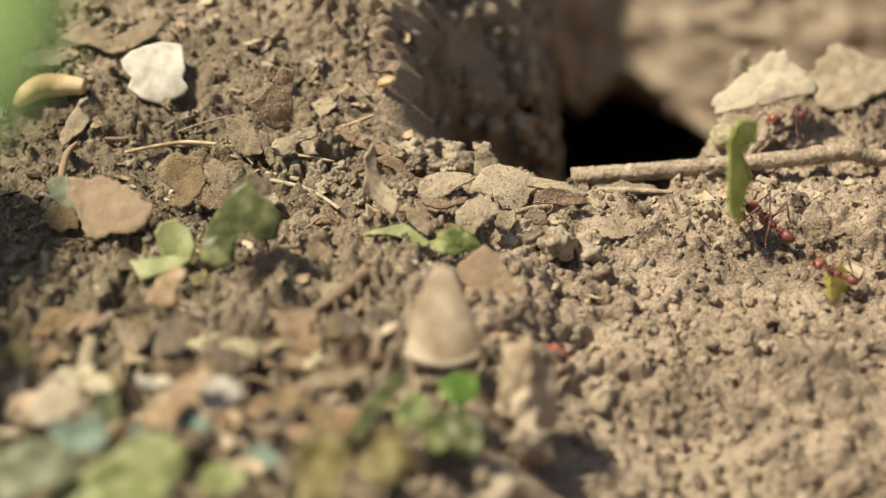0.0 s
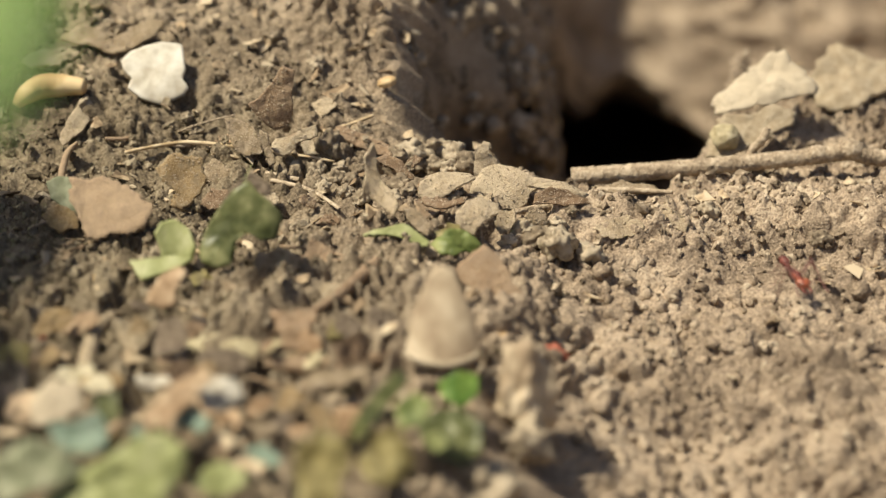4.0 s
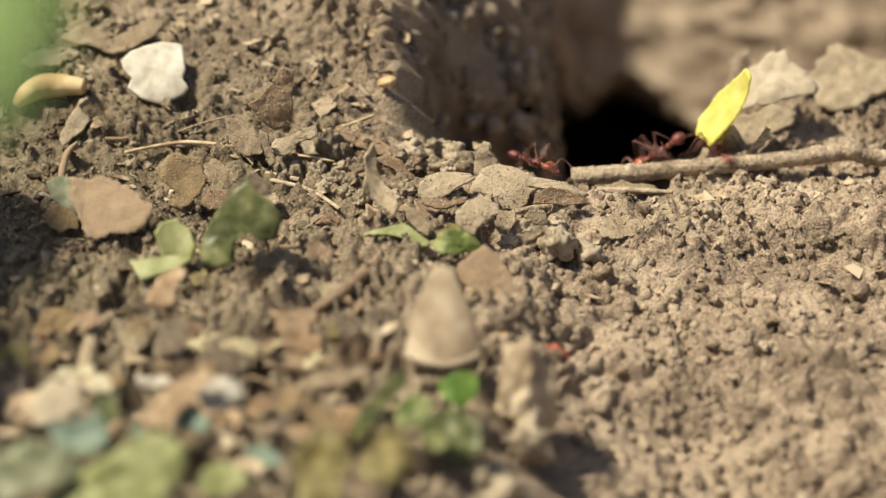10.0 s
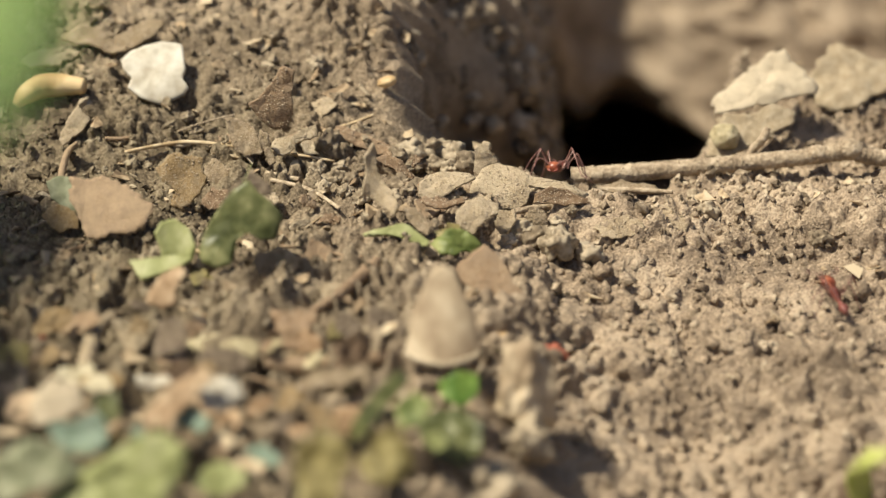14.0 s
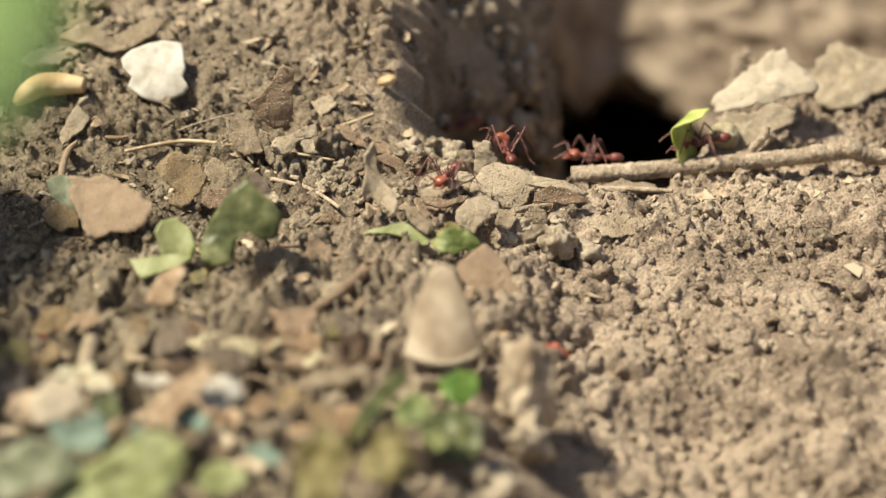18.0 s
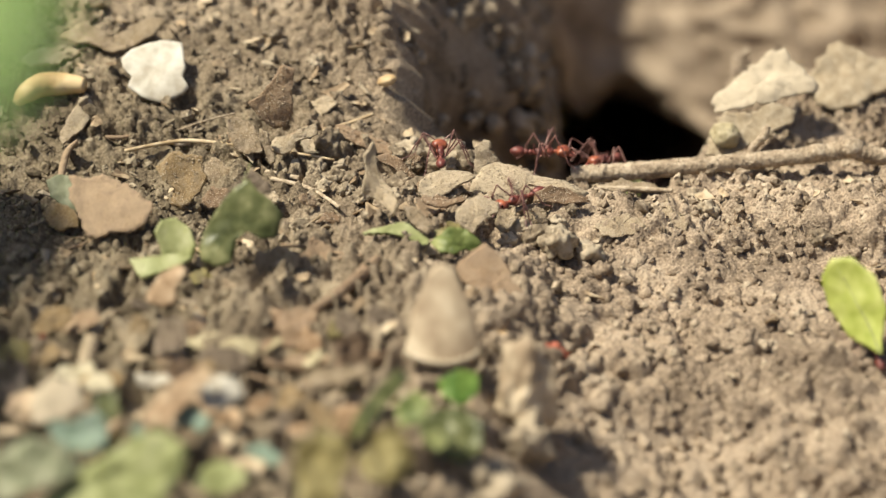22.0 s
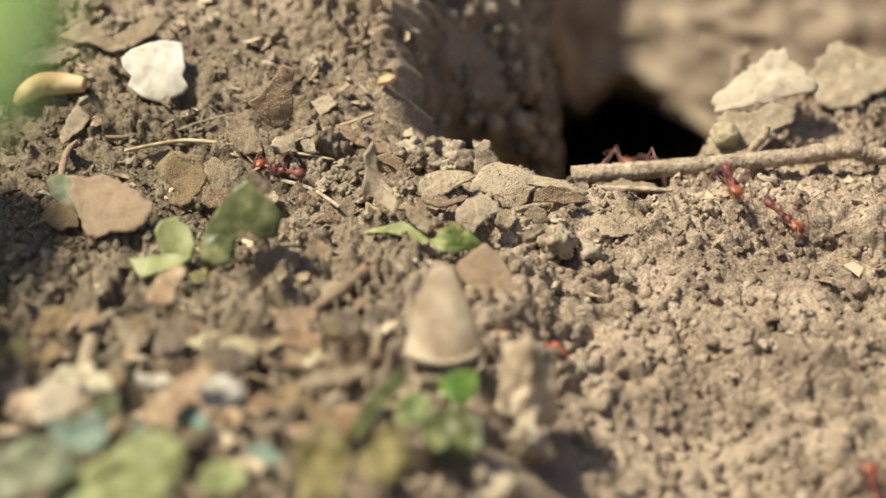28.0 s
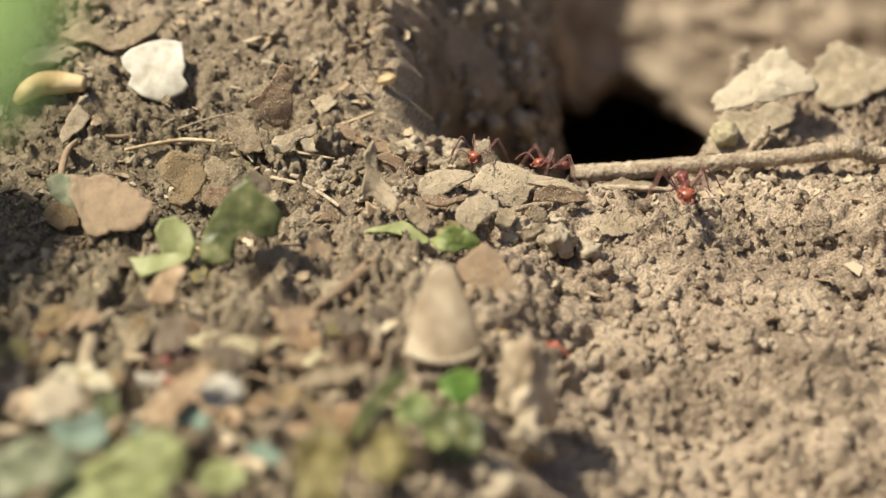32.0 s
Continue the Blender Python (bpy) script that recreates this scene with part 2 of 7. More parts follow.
    y = y * scale + 0.7 * vnoise(x * 1.7, y * scale * 1.7, seed + 2)
    ix, iy = np.floor(x), np.floor(y)
    f1, f2, tall = np.full(x.shape, 9.0), np.full(x.shape, 9.0), np.zeros(x.shape)
    for ox in (-1, 0, 1):
        for oy in (-1, 0, 1):
            cx, cy = ix + ox, iy + oy
            d = np.hypot(cx + lattice(cx, cy, seed + 3) - x, cy + lattice(cx, cy, seed + 4) - y)
            closer = d < f1
            f2 = np.where(closer, f1, np.minimum(f2, d))
            tall = np.where(closer, lattice(cx, cy, seed + 5), tall)
            f1 = np.where(closer, d, f1)
    return (0.25 + 0.75 * tall) * ease(0.0, 0.4, f2 - f1) * (1 - 0.45 * np.minimum(f1, 1) ** 2)


def grains(x, y, scale, seed):
    """Round crumbs lying against and over each other, in metres of height."""
    x, y = x * scale, y * scale
    ix, iy = np.floor(x), np.floor(y)
    best = np.zeros(x.shape)
    for ox in (-1, 0, 1):
        for oy in (-1, 0, 1):
            cx, cy = ix + ox, iy + oy
            dx, dy = cx + lattice(cx, cy, seed) - x, cy + lattice(cx, cy, seed + 1) - y
            wide = 0.7 + 0.6 * lattice(cx, cy, seed + 3)
            r = 0.30 + 0.48 * lattice(cx, cy, seed + 2)
            best = np.maximum(best, np.sqrt(np.maximum(0.0, r * r - (dx * wide) ** 2 - (dy / wide) ** 2)))
    return best / scale


core = (slice(pad - 4, len(gy) - pad + 4), slice(pad - 4, len(gx) - pad + 4))
cxs, cys, czs = GX[core] + 0.9 * GZ[core], GY[core] + 0.8 * GZ[core], GZ[core]
coarse = 0.5 + 0.9 * ease(-0.15, 0.2, vnoise(cxs * 90, cys * 90, 40))
near_litter = ease(0.004, -0.004, cxs) * ease(-0.020, -0.034, cys)
slope_side = ease(-0.002, 0.012, cxs) * ease(0.004, -0.004, cys)
bumps = ((0.0010 + 0.0006 * ease(-0.004, 0.01, cxs) - 0.0006 * slope_side) * coarse * clumps(cxs, cys, 230, 50) + (0.0008 + 0.0004 * ease(0.004, -0.006, cxs)) * coarse * clumps(cxs, cys, 520, 60))
bumps += slope_side * (0.0020 * clumps(cxs, cys, 105, 80) + 0.0036 * vnoise(cxs * 62, cys * 80, 88)) + 0.0016 * slope_side * vnoise(cxs * 90, cys * 190, 84) + 0.0022 * near_litter * (clumps(cxs, cys, 150, 85) - 0.3)
bumps += 0.0014 * vnoise(cxs * 130, cys * 130, 11) + 0.0012 * vnoise(cxs * 260, cys * 260, 12) + 0.0007 * vnoise(cxs * 560, cys * 560, 13) + 0.0003 * vnoise(cxs * 1900, cys * 1900, 14)
wx = cxs + 0.0011 * vnoise(cxs * 700, cys * 700, 21) + 0.0007 * vnoise(cxs * 1700, cys * 1700, 24)
wy = cys + 0.0011 * vnoise(cxs * 700, cys * 700, 22) + 0.0007 * vnoise(cxs * 1700, cys * 1700, 25)
lumpy = 0.45 + 0.75 * ease(-0.2, 0.2, vnoise(cxs * 75, cys * 75, 23))
lumpy = lumpy * (1 - 0.80 * ease(-0.008, -0.022, cys) * ease(-0.002, 0.012, cxs))
bumps += lumpy * (0.45 * grains(wx, wy, 330, 100) + 0.70 * grains(wx, wy, 620, 110) + 0.85 * grains(wx, wy, 1050, 120))
bumps = near[core] * (bumps - bumps.mean())
zy, zx = np.gradient(czs, gy[core[0]], gx[core[1]])
steepness = np.sqrt(zx ** 2 + zy ** 2 + 1)
sheer = ease(1.12, 1.6, steepness)
bumps = bumps * (1 - 0.93 * sheer) + sheer * near[core] * (0.0022 * vnoise(cxs * 200, cys * 200, 31) + 0.0022 * vnoise(cxs * 380, cys * 380, 32))
GZ[core] += bumps / steepness
PUSHX, PUSHY = np.zeros(GX.shape), np.zeros(GX.shape)
PUSHX[core], PUSHY[core] = -bumps * zx / steepness, -bumps * zy / steepness
PUSHY += 4.5 * pit(GX, GY)
# the wall of the mound is undercut beside the tunnel
PUSHX -= 0.005 * ease(-0.0005, -0.011, GZ) * ease(0.014, 0.026, GY) * ease(0.090, 0.070, GY) * ease(0.034, 0.020, GX) * ease(-0.010, -0.002, GX)
GZ += (1 - near) * 0.02 * vnoise(GX * 3, GY * 3, 16) * ease(0.3, 2.0, np.hypot(GX, GY))


def stamp(count, smallest, largest, seed):
    """Presses half-buried crumbs into the fine part of the ground."""
    r_ = np.random.default_rng(seed)
    sizes = smallest * (largest / smallest) ** (r_.random(count) ** 2.2)
    for cx, cy, r, sq, h in zip(r_.uniform(X0, X1, count), r_.uniform(Y0, Y1, count), sizes, r_.uniform(0.7, 1.3, count), r_.uniform(0.35, 0.9, count)):
        i, j, k = int((cx - X0) / FINE) + pad, int((cy - Y0) / FINE) + pad, int(r * 1.3 / FINE) + 2
        sl = (slice(j - k, j + k + 1), slice(i - k, i + k + 1))
        q = ((GX[sl] - cx) / sq) ** 2 + ((GY[sl] - cy) * sq) ** 2
        if abs(GZ[j, i + 2] - GZ[j, i - 2]) + abs(GZ[j + 2, i] - GZ[j - 2, i]) > 5 * FINE:
            continue
        z0 = GZ[j, i] - r * (1 - h) * 0.8
        GZ[sl] = np.where(q < r * r, np.maximum(GZ[sl], z0 + np.sqrt(np.maximum(r * r - q, 0)) * h), GZ[sl])


stamp(900, 0.0005, 0.0010, 3)

# holes in the crumbly ground under and between the litter
HOLES = [(0.0109, -0.0081, 0.0015, 0.0024), (0.0020, -0.0090, 0.0012, 0.0020), (-0.0066, -0.0006, 0.0015, 0.0024), (0.0052, -0.0151, 0.0015, 0.0022), (0.0076, -0.0123, 0.0010, 0.0015), (-0.0154, 0.0018, 0.0013, 0.0020), (-0.0031, 0.0007, 0.0011, 0.0018), (0.0198, 0.0032, 0.0016, 0.0016), (0.0298, 0.1094, 0.0014, 0.0014), (0.0147, -0.0011, 0.0013, 0.0020), (-0.0010, -0.0106, 0.0010, 0.0015), (-0.0219, -0.0171, 0.0014, 0.0018), (-0.0182, 0.0029, 0.0010, 0.0014), (0.0441, 0.0206, 0.0014, 0.0020), (-0.0300, 0.0086, 0.0016, 0.0016), (-0.0204, -0.0002, 0.0009, 0.0014),
         (-0.0301, -0.0548, 0.0020, 0.0032), (-0.0301, -0.0653, 0.0018, 0.0030), (-0.0225, -0.0699, 0.0020, 0.0030), (-0.0385, -0.0746, 0.0022, 0.0032), (-0.0409, -0.0593, 0.0018, 0.0030), (-0.0285, -0.0486, 0.0014, 0.0024), (-0.0054, -0.0343, 0.0016, 0.0022), (-0.0038, -0.0517, 0.0018, 0.0026), (-0.0022, -0.0676, 0.0022, 0.0032), (0.0017, -0.0645, 0.0022, 0.0030), (-0.0182, -0.0648, 0.0018, 0.0028), (-0.0154, -0.0593, 0.0016, 0.0026), (-0.0248, -0.0566, 0.0015, 0.0026), (-0.0381, -0.0668, 0.0016, 0.0026), (-0.0173, -0.0538, 0.0015, 0.0022), (-0.0129, -0.0598, 0.0015, 0.0022), (-0.0436, -0.0432, 0.0016, 0.0022), (-0.0373, -0.0517, 0.0014, 0.0022)]
for hx, hy, hr, hd in HOLES:
    GZ -= hd * ease(1.15, 0.45, np.hypot(GX - hx, (GY - hy) * 0.8) / hr)


def top_z(x, y):
    """Height of the finished ground, crumbs included."""
    return float(GZ[int(round((y - Y0) / FINE)) + pad, int(round((x - X0) / FINE)) + pad])


def raw_mesh(name, verts, faces, mats, smooth=True):
    """A mesh from arrays: faces all have the same number of corners."""
    me = bpy.data.meshes.new(name)
    verts, faces = np.asarray(verts, np.float32), np.asarray(faces, np.int32)
    me.vertices.add(len(verts))
    me.vertices.foreach_set("co", verts.ravel())
    k = faces.shape[1]
    me.loops.add(faces.size)
    me.loops.foreach_set("vertex_index", faces.ravel())
    me.polygons.add(len(faces))
    me.polygons.foreach_set("loop_start", np.arange(0, faces.size, k, dtype=np.int32))
    me.polygons.foreach_set("use_smooth", np.full(len(faces), smooth))
    me.update(calc_edges=True)
    for m in mats:
        me.materials.append(m)
    return me


nyg, nxg = GX.shape
idx = np.arange(nyg * nxg).reshape(nyg, nxg)
quads = np.stack([idx[:-1, :-1], idx[:-1, 1:], idx[1:, 1:], idx[1:, :-1]], -1).reshape(-1, 4)
ground = tagged(new("ground", raw_mesh("ground", np.stack([GX + PUSHX, GY + PUSHY, GZ], -1).reshape(-1, 3), quads, [M_SOIL])),
                "dry crumbly brown soil sloping up to a burrow mouth", "ground", kind="structure")


# ---- shapes ----
def part(name, bm, mat, parent=None, label="", smooth=True):
    me = bpy.data.meshes.new(name)
    for f in bm.faces:
        f.smooth = smooth
    bm.to_mesh(me)
    bm.free()
    me.materials.append(mat)
    ob = new(name, me)
    if parent:
        ob.parent = parent
    if label:
        tagged(ob, label)
    return ob


def tube(points, radii, sides=8, rough=0.0, seed=0, caps=True, rings=28):
    """A round stick along points (millimetres), with uneven skin."""
    bm, rr = bmesh.new(), random.Random(seed)
    pts = [Vector(p) * 0.001 for p in points]
    fine_p, fine_r = [], []
    per = max(2, rings // max(1, len(pts) - 1))
    for i in range(len(pts) - 1):
        p0, p1, p2, p3 = pts[max(0, i - 1)], pts[i], pts[i + 1], pts[min(len(pts) - 1, i + 2)]
        for k in range(per):
            t = k / per
            fine_p.append(0.5 * ((2 * p1) + (p2 - p0) * t + (2 * p0 - 5 * p1 + 4 * p2 - p3) * t * t + (3 * p1 - p0 - 3 * p2 + p3) * t ** 3))
            fine_r.append((radii[i] + (radii[i + 1] - radii[i]) * t) * 0.001)
    fine_p.append(pts[-1]), fine_r.append(radii[-1] * 0.001)
    loops, n = [], len(fine_p)
    for i, (p, r) in enumerate(zip(fine_p, fine_r)):
        d = (fine_p[min(n - 1, i + 1)] - fine_p[max(0, i - 1)]).normalized()
        a = d.orthogonal().normalized() if not loops else (side_v - d * side_v.dot(d)).normalized()
        side_v, b = a, d.cross(a)
        ring = []
        for k in range(sides):
            w = 2 * math.pi * k / sides
            q = r * (1 + rough * (rr.random() - 0.5) * 2)
            ring.append(bm.verts.new(p + (a * math.cos(w) + b * math.sin(w)) * q))
        loops.append(ring)
    for r0, r1 in zip(loops, loops[1:]):
        for k in range(sides):
            bm.faces.new((r0[k], r0[(k + 1) % sides], r1[(k + 1) % sides], r1[k]))
    if caps:
        bm.faces.new(loops[0][::-1]), bm.faces.new(loops[-1])
    return bm


def outline_of(shape, w, h, seed, jag):
    """A closed outline in millimetres, its foot at the origin and its tip at y = h. shape: a ring of unit points, or a name."""
    rr = random.Random(seed)
    if shape == "shard":
        n = 8
        pts = []
        for k in range(n):
            a = 2 * math.pi * (k + rr.uniform(-0.3, 0.3)) / n - math.pi / 2
            q = rr.uniform(0.66, 1.12)
            pts.append((0.5 * q * math.cos(a), 0.5 + 0.5 * q * math.sin(a)))
    elif shape == "oval":
        pts = [(0.5 * math.sin(2 * math.pi * k / 14) * (1 - 0.12 * math.cos(2 * math.pi * k / 14)), 0.5 - 0.5 * math.cos(2 * math.pi * k / 14)) for k in range(14)]
    elif shape == "lance":
        pts = [(0.5 * math.sin(math.pi * k / 8) ** 0.8, k / 8) for k in range(9)] + [(-0.5 * math.sin(math.pi * k / 8) ** 0.8, k / 8) for k in range(7, 0, -1)]
    else:
        pts = shape
    pts = [(p[0] * w, p[1] * h) for p in pts]
    n, m = len(pts), 84
    seg = [math.dist(pts[i], pts[(i + 1) % n]) for i in range(n)]
    total, out = sum(seg), []
    for k in range(m):
        s, i = total * k / m, 0
        while s > seg[i]:
            s -= seg[i]
            i += 1
        t = s / max(seg[i], 1e-9)
        a, b = pts[i], pts[(i + 1) % n]
        out.append((a[0] + (b[0] - a[0]) * t, a[1] + (b[1] - a[1]) * t))
    ragged = []
    for x, y in out:
        a = Vector((x * 0.55, y * 0.55, seed * 1.3))
        push = 2.4 * jag * (noise.noise(a) + 0.7 * noise.noise(a * 2.3) + 0.35 * noise.noise(a * 6.1))
        r = math.hypot(x, y - 0.5 * h) or 1.0
        ragged.append((x + push * x / r + rr.uniform(-jag, jag) * 0.3, y + push * (y - 0.5 * h) / r + rr.uniform(-jag, jag) * 0.3))
    return ragged


def bender(way, curl, folds, cup, wrinkle, w, h, seed):
    """Maps a flat blade (millimetres) to its curled form. way: direction of the roll in the plane; curl: degrees a millimetre;
    folds: (place along the roll, degrees, width)."""
    c, s = math.cos(radians(way)), math.sin(radians(way))
    span, step = 1.6 * (abs(w) + abs(h)), 0.05
    n = int(span / step)
    table = {}
    for sign in (1, -1):
        px = pz = 0.0
        rows = [(0.0, 0.0)]
        for k in range(n):
            u = sign * (k + 0.5) * step
            a = curl * u
            for place, deg, width in folds:
                a += deg * min(1.0, max(0.0, (u - place) / width + 0.5)) if place >= 0 else -deg * min(1.0, max(0.0, (place - u) / width + 0.5))
            px += sign * step * math.cos(radians(a))
            pz += sign * step * math.sin(radians(a))
            rows.append((px, pz))
        table[sign] = rows

    def bend(x, y):
        yc = y - 0.5 * h
        u, v = x * c + yc * s, -x * s + yc * c
        rows = table[1 if u >= 0 else -1]
        k = min(n - 1, int(abs(u) / step))
        f = abs(u) / step - k
        a, b = rows[k], rows[k + 1]
        bu, bz = a[0] + (b[0] - a[0]) * f, a[1] + (b[1] - a[1]) * f
        bz += cup * (x * x + yc * yc)
        q = Vector((x * 0.22, y * 0.22, seed * 3.7))
        bz += wrinkle * (1.2 * noise.noise(q) + 0.6 * noise.noise(q * 2.7) + 0.25 * noise.noise(q * 7))
        return Vector((bu * c - v * s, bu * s + v * c + 0.5 * h, bz)) * 0.001

    return bend


def blade(shape, w, h, seed=1, jag=0.22, way=0, curl=0.0, folds=(), cup=0.0, wrinkle=0.5, thick=0.14, rings=9, mid=None):
    """A thin leaf piece with a rim, and the map that bent it."""
    pts = outline_of(shape, w, h, seed, jag)
    bend = bender(way, curl, folds, cup, wrinkle, w, h, seed)
    cx, cy = mid or (sum(p[0] for p in pts) / len(pts), sum(p[1] for p in pts) / len(pts))
    bm = bmesh.new()
    hub = bm.verts.new(bend(cx, cy))
    prev = None
    for i in range(1, rings + 1):
        f = i / rings
        ring = [bm.verts.new(bend(cx + (x - cx) * f, cy + (y - cy) * f)) for x, y in pts]
        m = len(ring)
        for k in range(m):
            if prev is None:
                bm.faces.new((hub, ring[k], ring[(k + 1) % m]))
            else:
                bm.faces.new((prev[k], ring[k], ring[(k + 1) % m], prev[(k + 1) % m]))
        prev = ring
    bm.normal_update()
    upper, rim = list(bm.faces), prev
    under = {v: bm.verts.new(v.co - v.normal * thick * 0.001) for v in list(bm.verts)}
    for f in upper:
        bm.faces.new([under[v] for v in reversed(f.verts)])
    m = len(rim)
    for k in range(m):
        a, b = rim[k], rim[(k + 1) % m]
        bm.faces.new((b, a, under[a], under[b]))
    return bm, bend


def leaf(name, label, at, turn, shape, w, h, mat, rib=None, lip=False, category="leaf", group="", **kw):
    """A leaf piece that stands with its foot at `at` (metres), leaning back by turn[0] degrees from lying flat."""
    bm, bend = blade(shape, w, h, **kw)
    ob = part(name, bm, mat)
    ob.matrix_world = pose(*at, *turn)
    tagged(ob, label, category, group)
    if lip:
        pts = [bend((k / 12 - 0.5) * 0.9 * w, h * (0.02 + 0.5 * (k / 12 - 0.5) ** 2)) * 1000 for k in range(13)]
        # the light that catches the lip is put into its pale material
        part("lip", tube(pts, [0.3] * 13, 7, 0.1, 4), M_PALE, ob, "lower lip, painted pale for the light on it")
    if rib:
        part("midrib", rib_tube(bend, rib), M_STRAW if mat in (M_TAN, M_PALE, M_BROWN, M_OCHRE, M_WARM, M_CREAM) else M_LIME, ob)
    return ob


def rib_tube(bend, rib):
    (x0, y0), (x1, y1), r = rib
    pts = [bend(x0 + (x1 - x0) * k / 10, y0 + (y1 - y0) * k / 10) * 1000 for k in range(11)]
    return tube(pts, [r * (1 - 0.06 * k) for k in range(11)], sides=6)


def stick(name, label, points, radii, mat, rough=0.08, seed=1, sides=10, category="twig", knots=0, rings=28):
    """A stick through world points in millimetres."""
    base = Vector(points[0])
    ob = part(name, tube([Vector(p) - base for p in points], radii, sides, rough, seed, rings=rings), mat)
    ob.location = base * 0.001
    for k in range(knots):
        p = (Vector(points[-3 - k]) - base) * 0.001
        kn = part("knot", lump(2.2 * radii[-3 - k], 60 + k, 0.3, 2, (1.3, 1, 0.9)), mat, ob)
        kn.location = p + Vector((0.0004, -0.0003, 0.0004))
    return tagged(ob, label, category)


def lump(size, seed, rough=0.25, detail=3, squash=(1, 1, 0.8)):
    """An uneven clod, size in millimetres."""
    bm = bmesh.new()
    bmesh.ops.create_icosphere(bm, subdivisions=detail, radius=1.0)
    for v in bm.verts:
        p = v.co.copy()
        q = p * 1.3 + Vector((seed * 5.1, seed * 2.3, 0))
        k = 1 + rough * (noise.noise(q) * 1.4 + 0.7 * noise.noise(q * 2.6) + 0.35 * noise.noise(q * 6))
        v.co = Vector((p.x * squash[0], p.y * squash[1], p.z * squash[2])) * k * size * 0.0005
    return bm


def clod(name, label, at, size, seed, mat=None, squash=(1, 1, 0.8), turn=(0, 0, 0), category="soil clod", rough=0.42):
    ob = part(name, lump(size, seed, rough, 4, squash), mat or M_CLOD)
    ob.matrix_world = pose(*at, *turn)
    return tagged(ob, label, category, "soil clods on the ground" if category == "soil clod" else "")


def dusted(ob, count, seed, small=0.00004, large=0.00012):
    """Sand grains stuck to the upper side of a thing, joined into one part of it."""
    r_ = np.random.default_rng(seed)
    me = ob.data
    rot = np.array(ob.matrix_basis.to_3x3())
    polys = [(p.area, np.array(p.center), np.array(p.normal)) for p in me.polygons if (rot @ np.array(p.normal))[2] > 0.05]
    area = np.array([p[0] for p in polys])
    span = np.sqrt(area)
    bm = bmesh.new()
    bmesh.ops.create_icosphere(bm, subdivisions=1, radius=1.0)
    bm.verts.index_update()
    sv, sf = np.array([v.co[:] for v in bm.verts]), np.array([[v.index for v in f.verts] for f in bm.faces])
    bm.free()
    vs, fs = [], []
    for n, k in enumerate(r_.choice(len(polys), count, p=area / area.sum())):
        r = small * (large / small) ** (r_.random() ** 2)
        m = np.array(Euler(r_.uniform(0, 6.28, 3)).to_matrix()) * r_.uniform(0.6, 1.2, 3)
        vs.append(sv @ m.T * r + polys[k][1] + r_.uniform(-0.5, 0.5, 3) * span[k] * 0.7 + polys[k][2] * r * 0.1)
        fs.append(sf + n * len(sv))
    grit = new("grit", raw_mesh("grit", np.concatenate(vs), np.concatenate(fs), [M_SAND], False))
    grit.parent = ob
    return tagged(grit, "tan sand grains stuck to it", kind="stuff")


# ---- litter on the ground ----
clod("soil_clod", "granular grey brown soil clod among the ridge leaves", (-0.0027, -0.0075, 0.0008), 2, 300, mat=M_CLOD, squash=(1, 0.9, 0.85))
clod("soil_clod", "granular grey brown soil clod among the ridge leaves", (-0.0039, -0.0097, 0.0012), 1.6, 303, mat=M_CLOD, squash=(1, 0.9, 0.85))
clod("soil_clod", "granular grey brown soil clod among the ridge leaves", (-0.0057, -0.0099, 0.0006), 1.9, 306, mat=M_CLOD, squash=(1, 0.9, 0.85))
clod("soil_clod", "granular grey brown soil clod among the ridge leaves", (-0.0068, -0.0091, 0.0007), 1.5, 309, mat=M_CLOD, squash=(1, 0.9, 0.85))
clod("soil_clod", "granular grey brown soil clod among the ridge leaves", (-0.0091, -0.0093, 0.0001), 2.1, 312, mat=M_CLOD, squash=(1, 0.9, 0.85))
clod("soil_clod", "granular grey brown soil clod among the ridge leaves", (-0.0109, -0.0086, 0.0007), 1.7, 315, mat=M_CLOD, squash=(1, 0.9, 0.85))
clod("soil_clod", "granular grey brown soil clod among the ridge leaves", (-0.0125, -0.0032, 0.0001), 2.4, 318, mat=M_CLOD, squash=(1, 0.9, 0.85))
clod("soil_clod", "granular grey brown soil clod among the ridge leaves", (-0.0104, -0.0049, 0.0008), 1.8, 321, mat=M_CLOD, squash=(1, 0.9, 0.85))
clod("soil_clod", "granular grey brown soil clod among the ridge leaves", (-0.0145, -0.0017, 0.0008), 2.2, 324, mat=M_CLOD, squash=(1, 0.9, 0.85))
clod("soil_clod", "granular grey brown soil clod among the ridge leaves", (-0.0119, -0.0010, 0.0008), 1.6, 327, mat=M_CLOD, squash=(1, 0.9, 0.85))
clod("soil_clod", "granular grey brown soil clod among the ridge leaves", (-0.0135, -0.0060, 0.0003), 1.5, 330, mat=M_CLOD, squash=(1, 0.9, 0.85))
clod("soil_clod", "granular grey brown soil clod among the ridge leaves", (-0.0092, -0.0039, 0.0016), 1.5, 333, mat=M_CLOD, squash=(1, 0.9, 0.85))
clod("soil_clod", "granular grey brown soil clod among the ridge leaves", (0.0014, -0.0095, 0.0006), 1.3, 336, mat=M_CLOD, squash=(1, 0.9, 0.85))
clod("soil_clod", "granular grey brown soil clod among the ridge leaves", (0.0020, -0.0079, 0.0004), 1, 339, mat=M_CLOD, squash=(1, 0.9, 0.85))
clod("soil_clod", "granular grey brown soil clod among the ridge leaves", (0.0009, -0.0102, 0.0005), 1.1, 342, mat=M_CLOD, squash=(1, 0.9, 0.85))
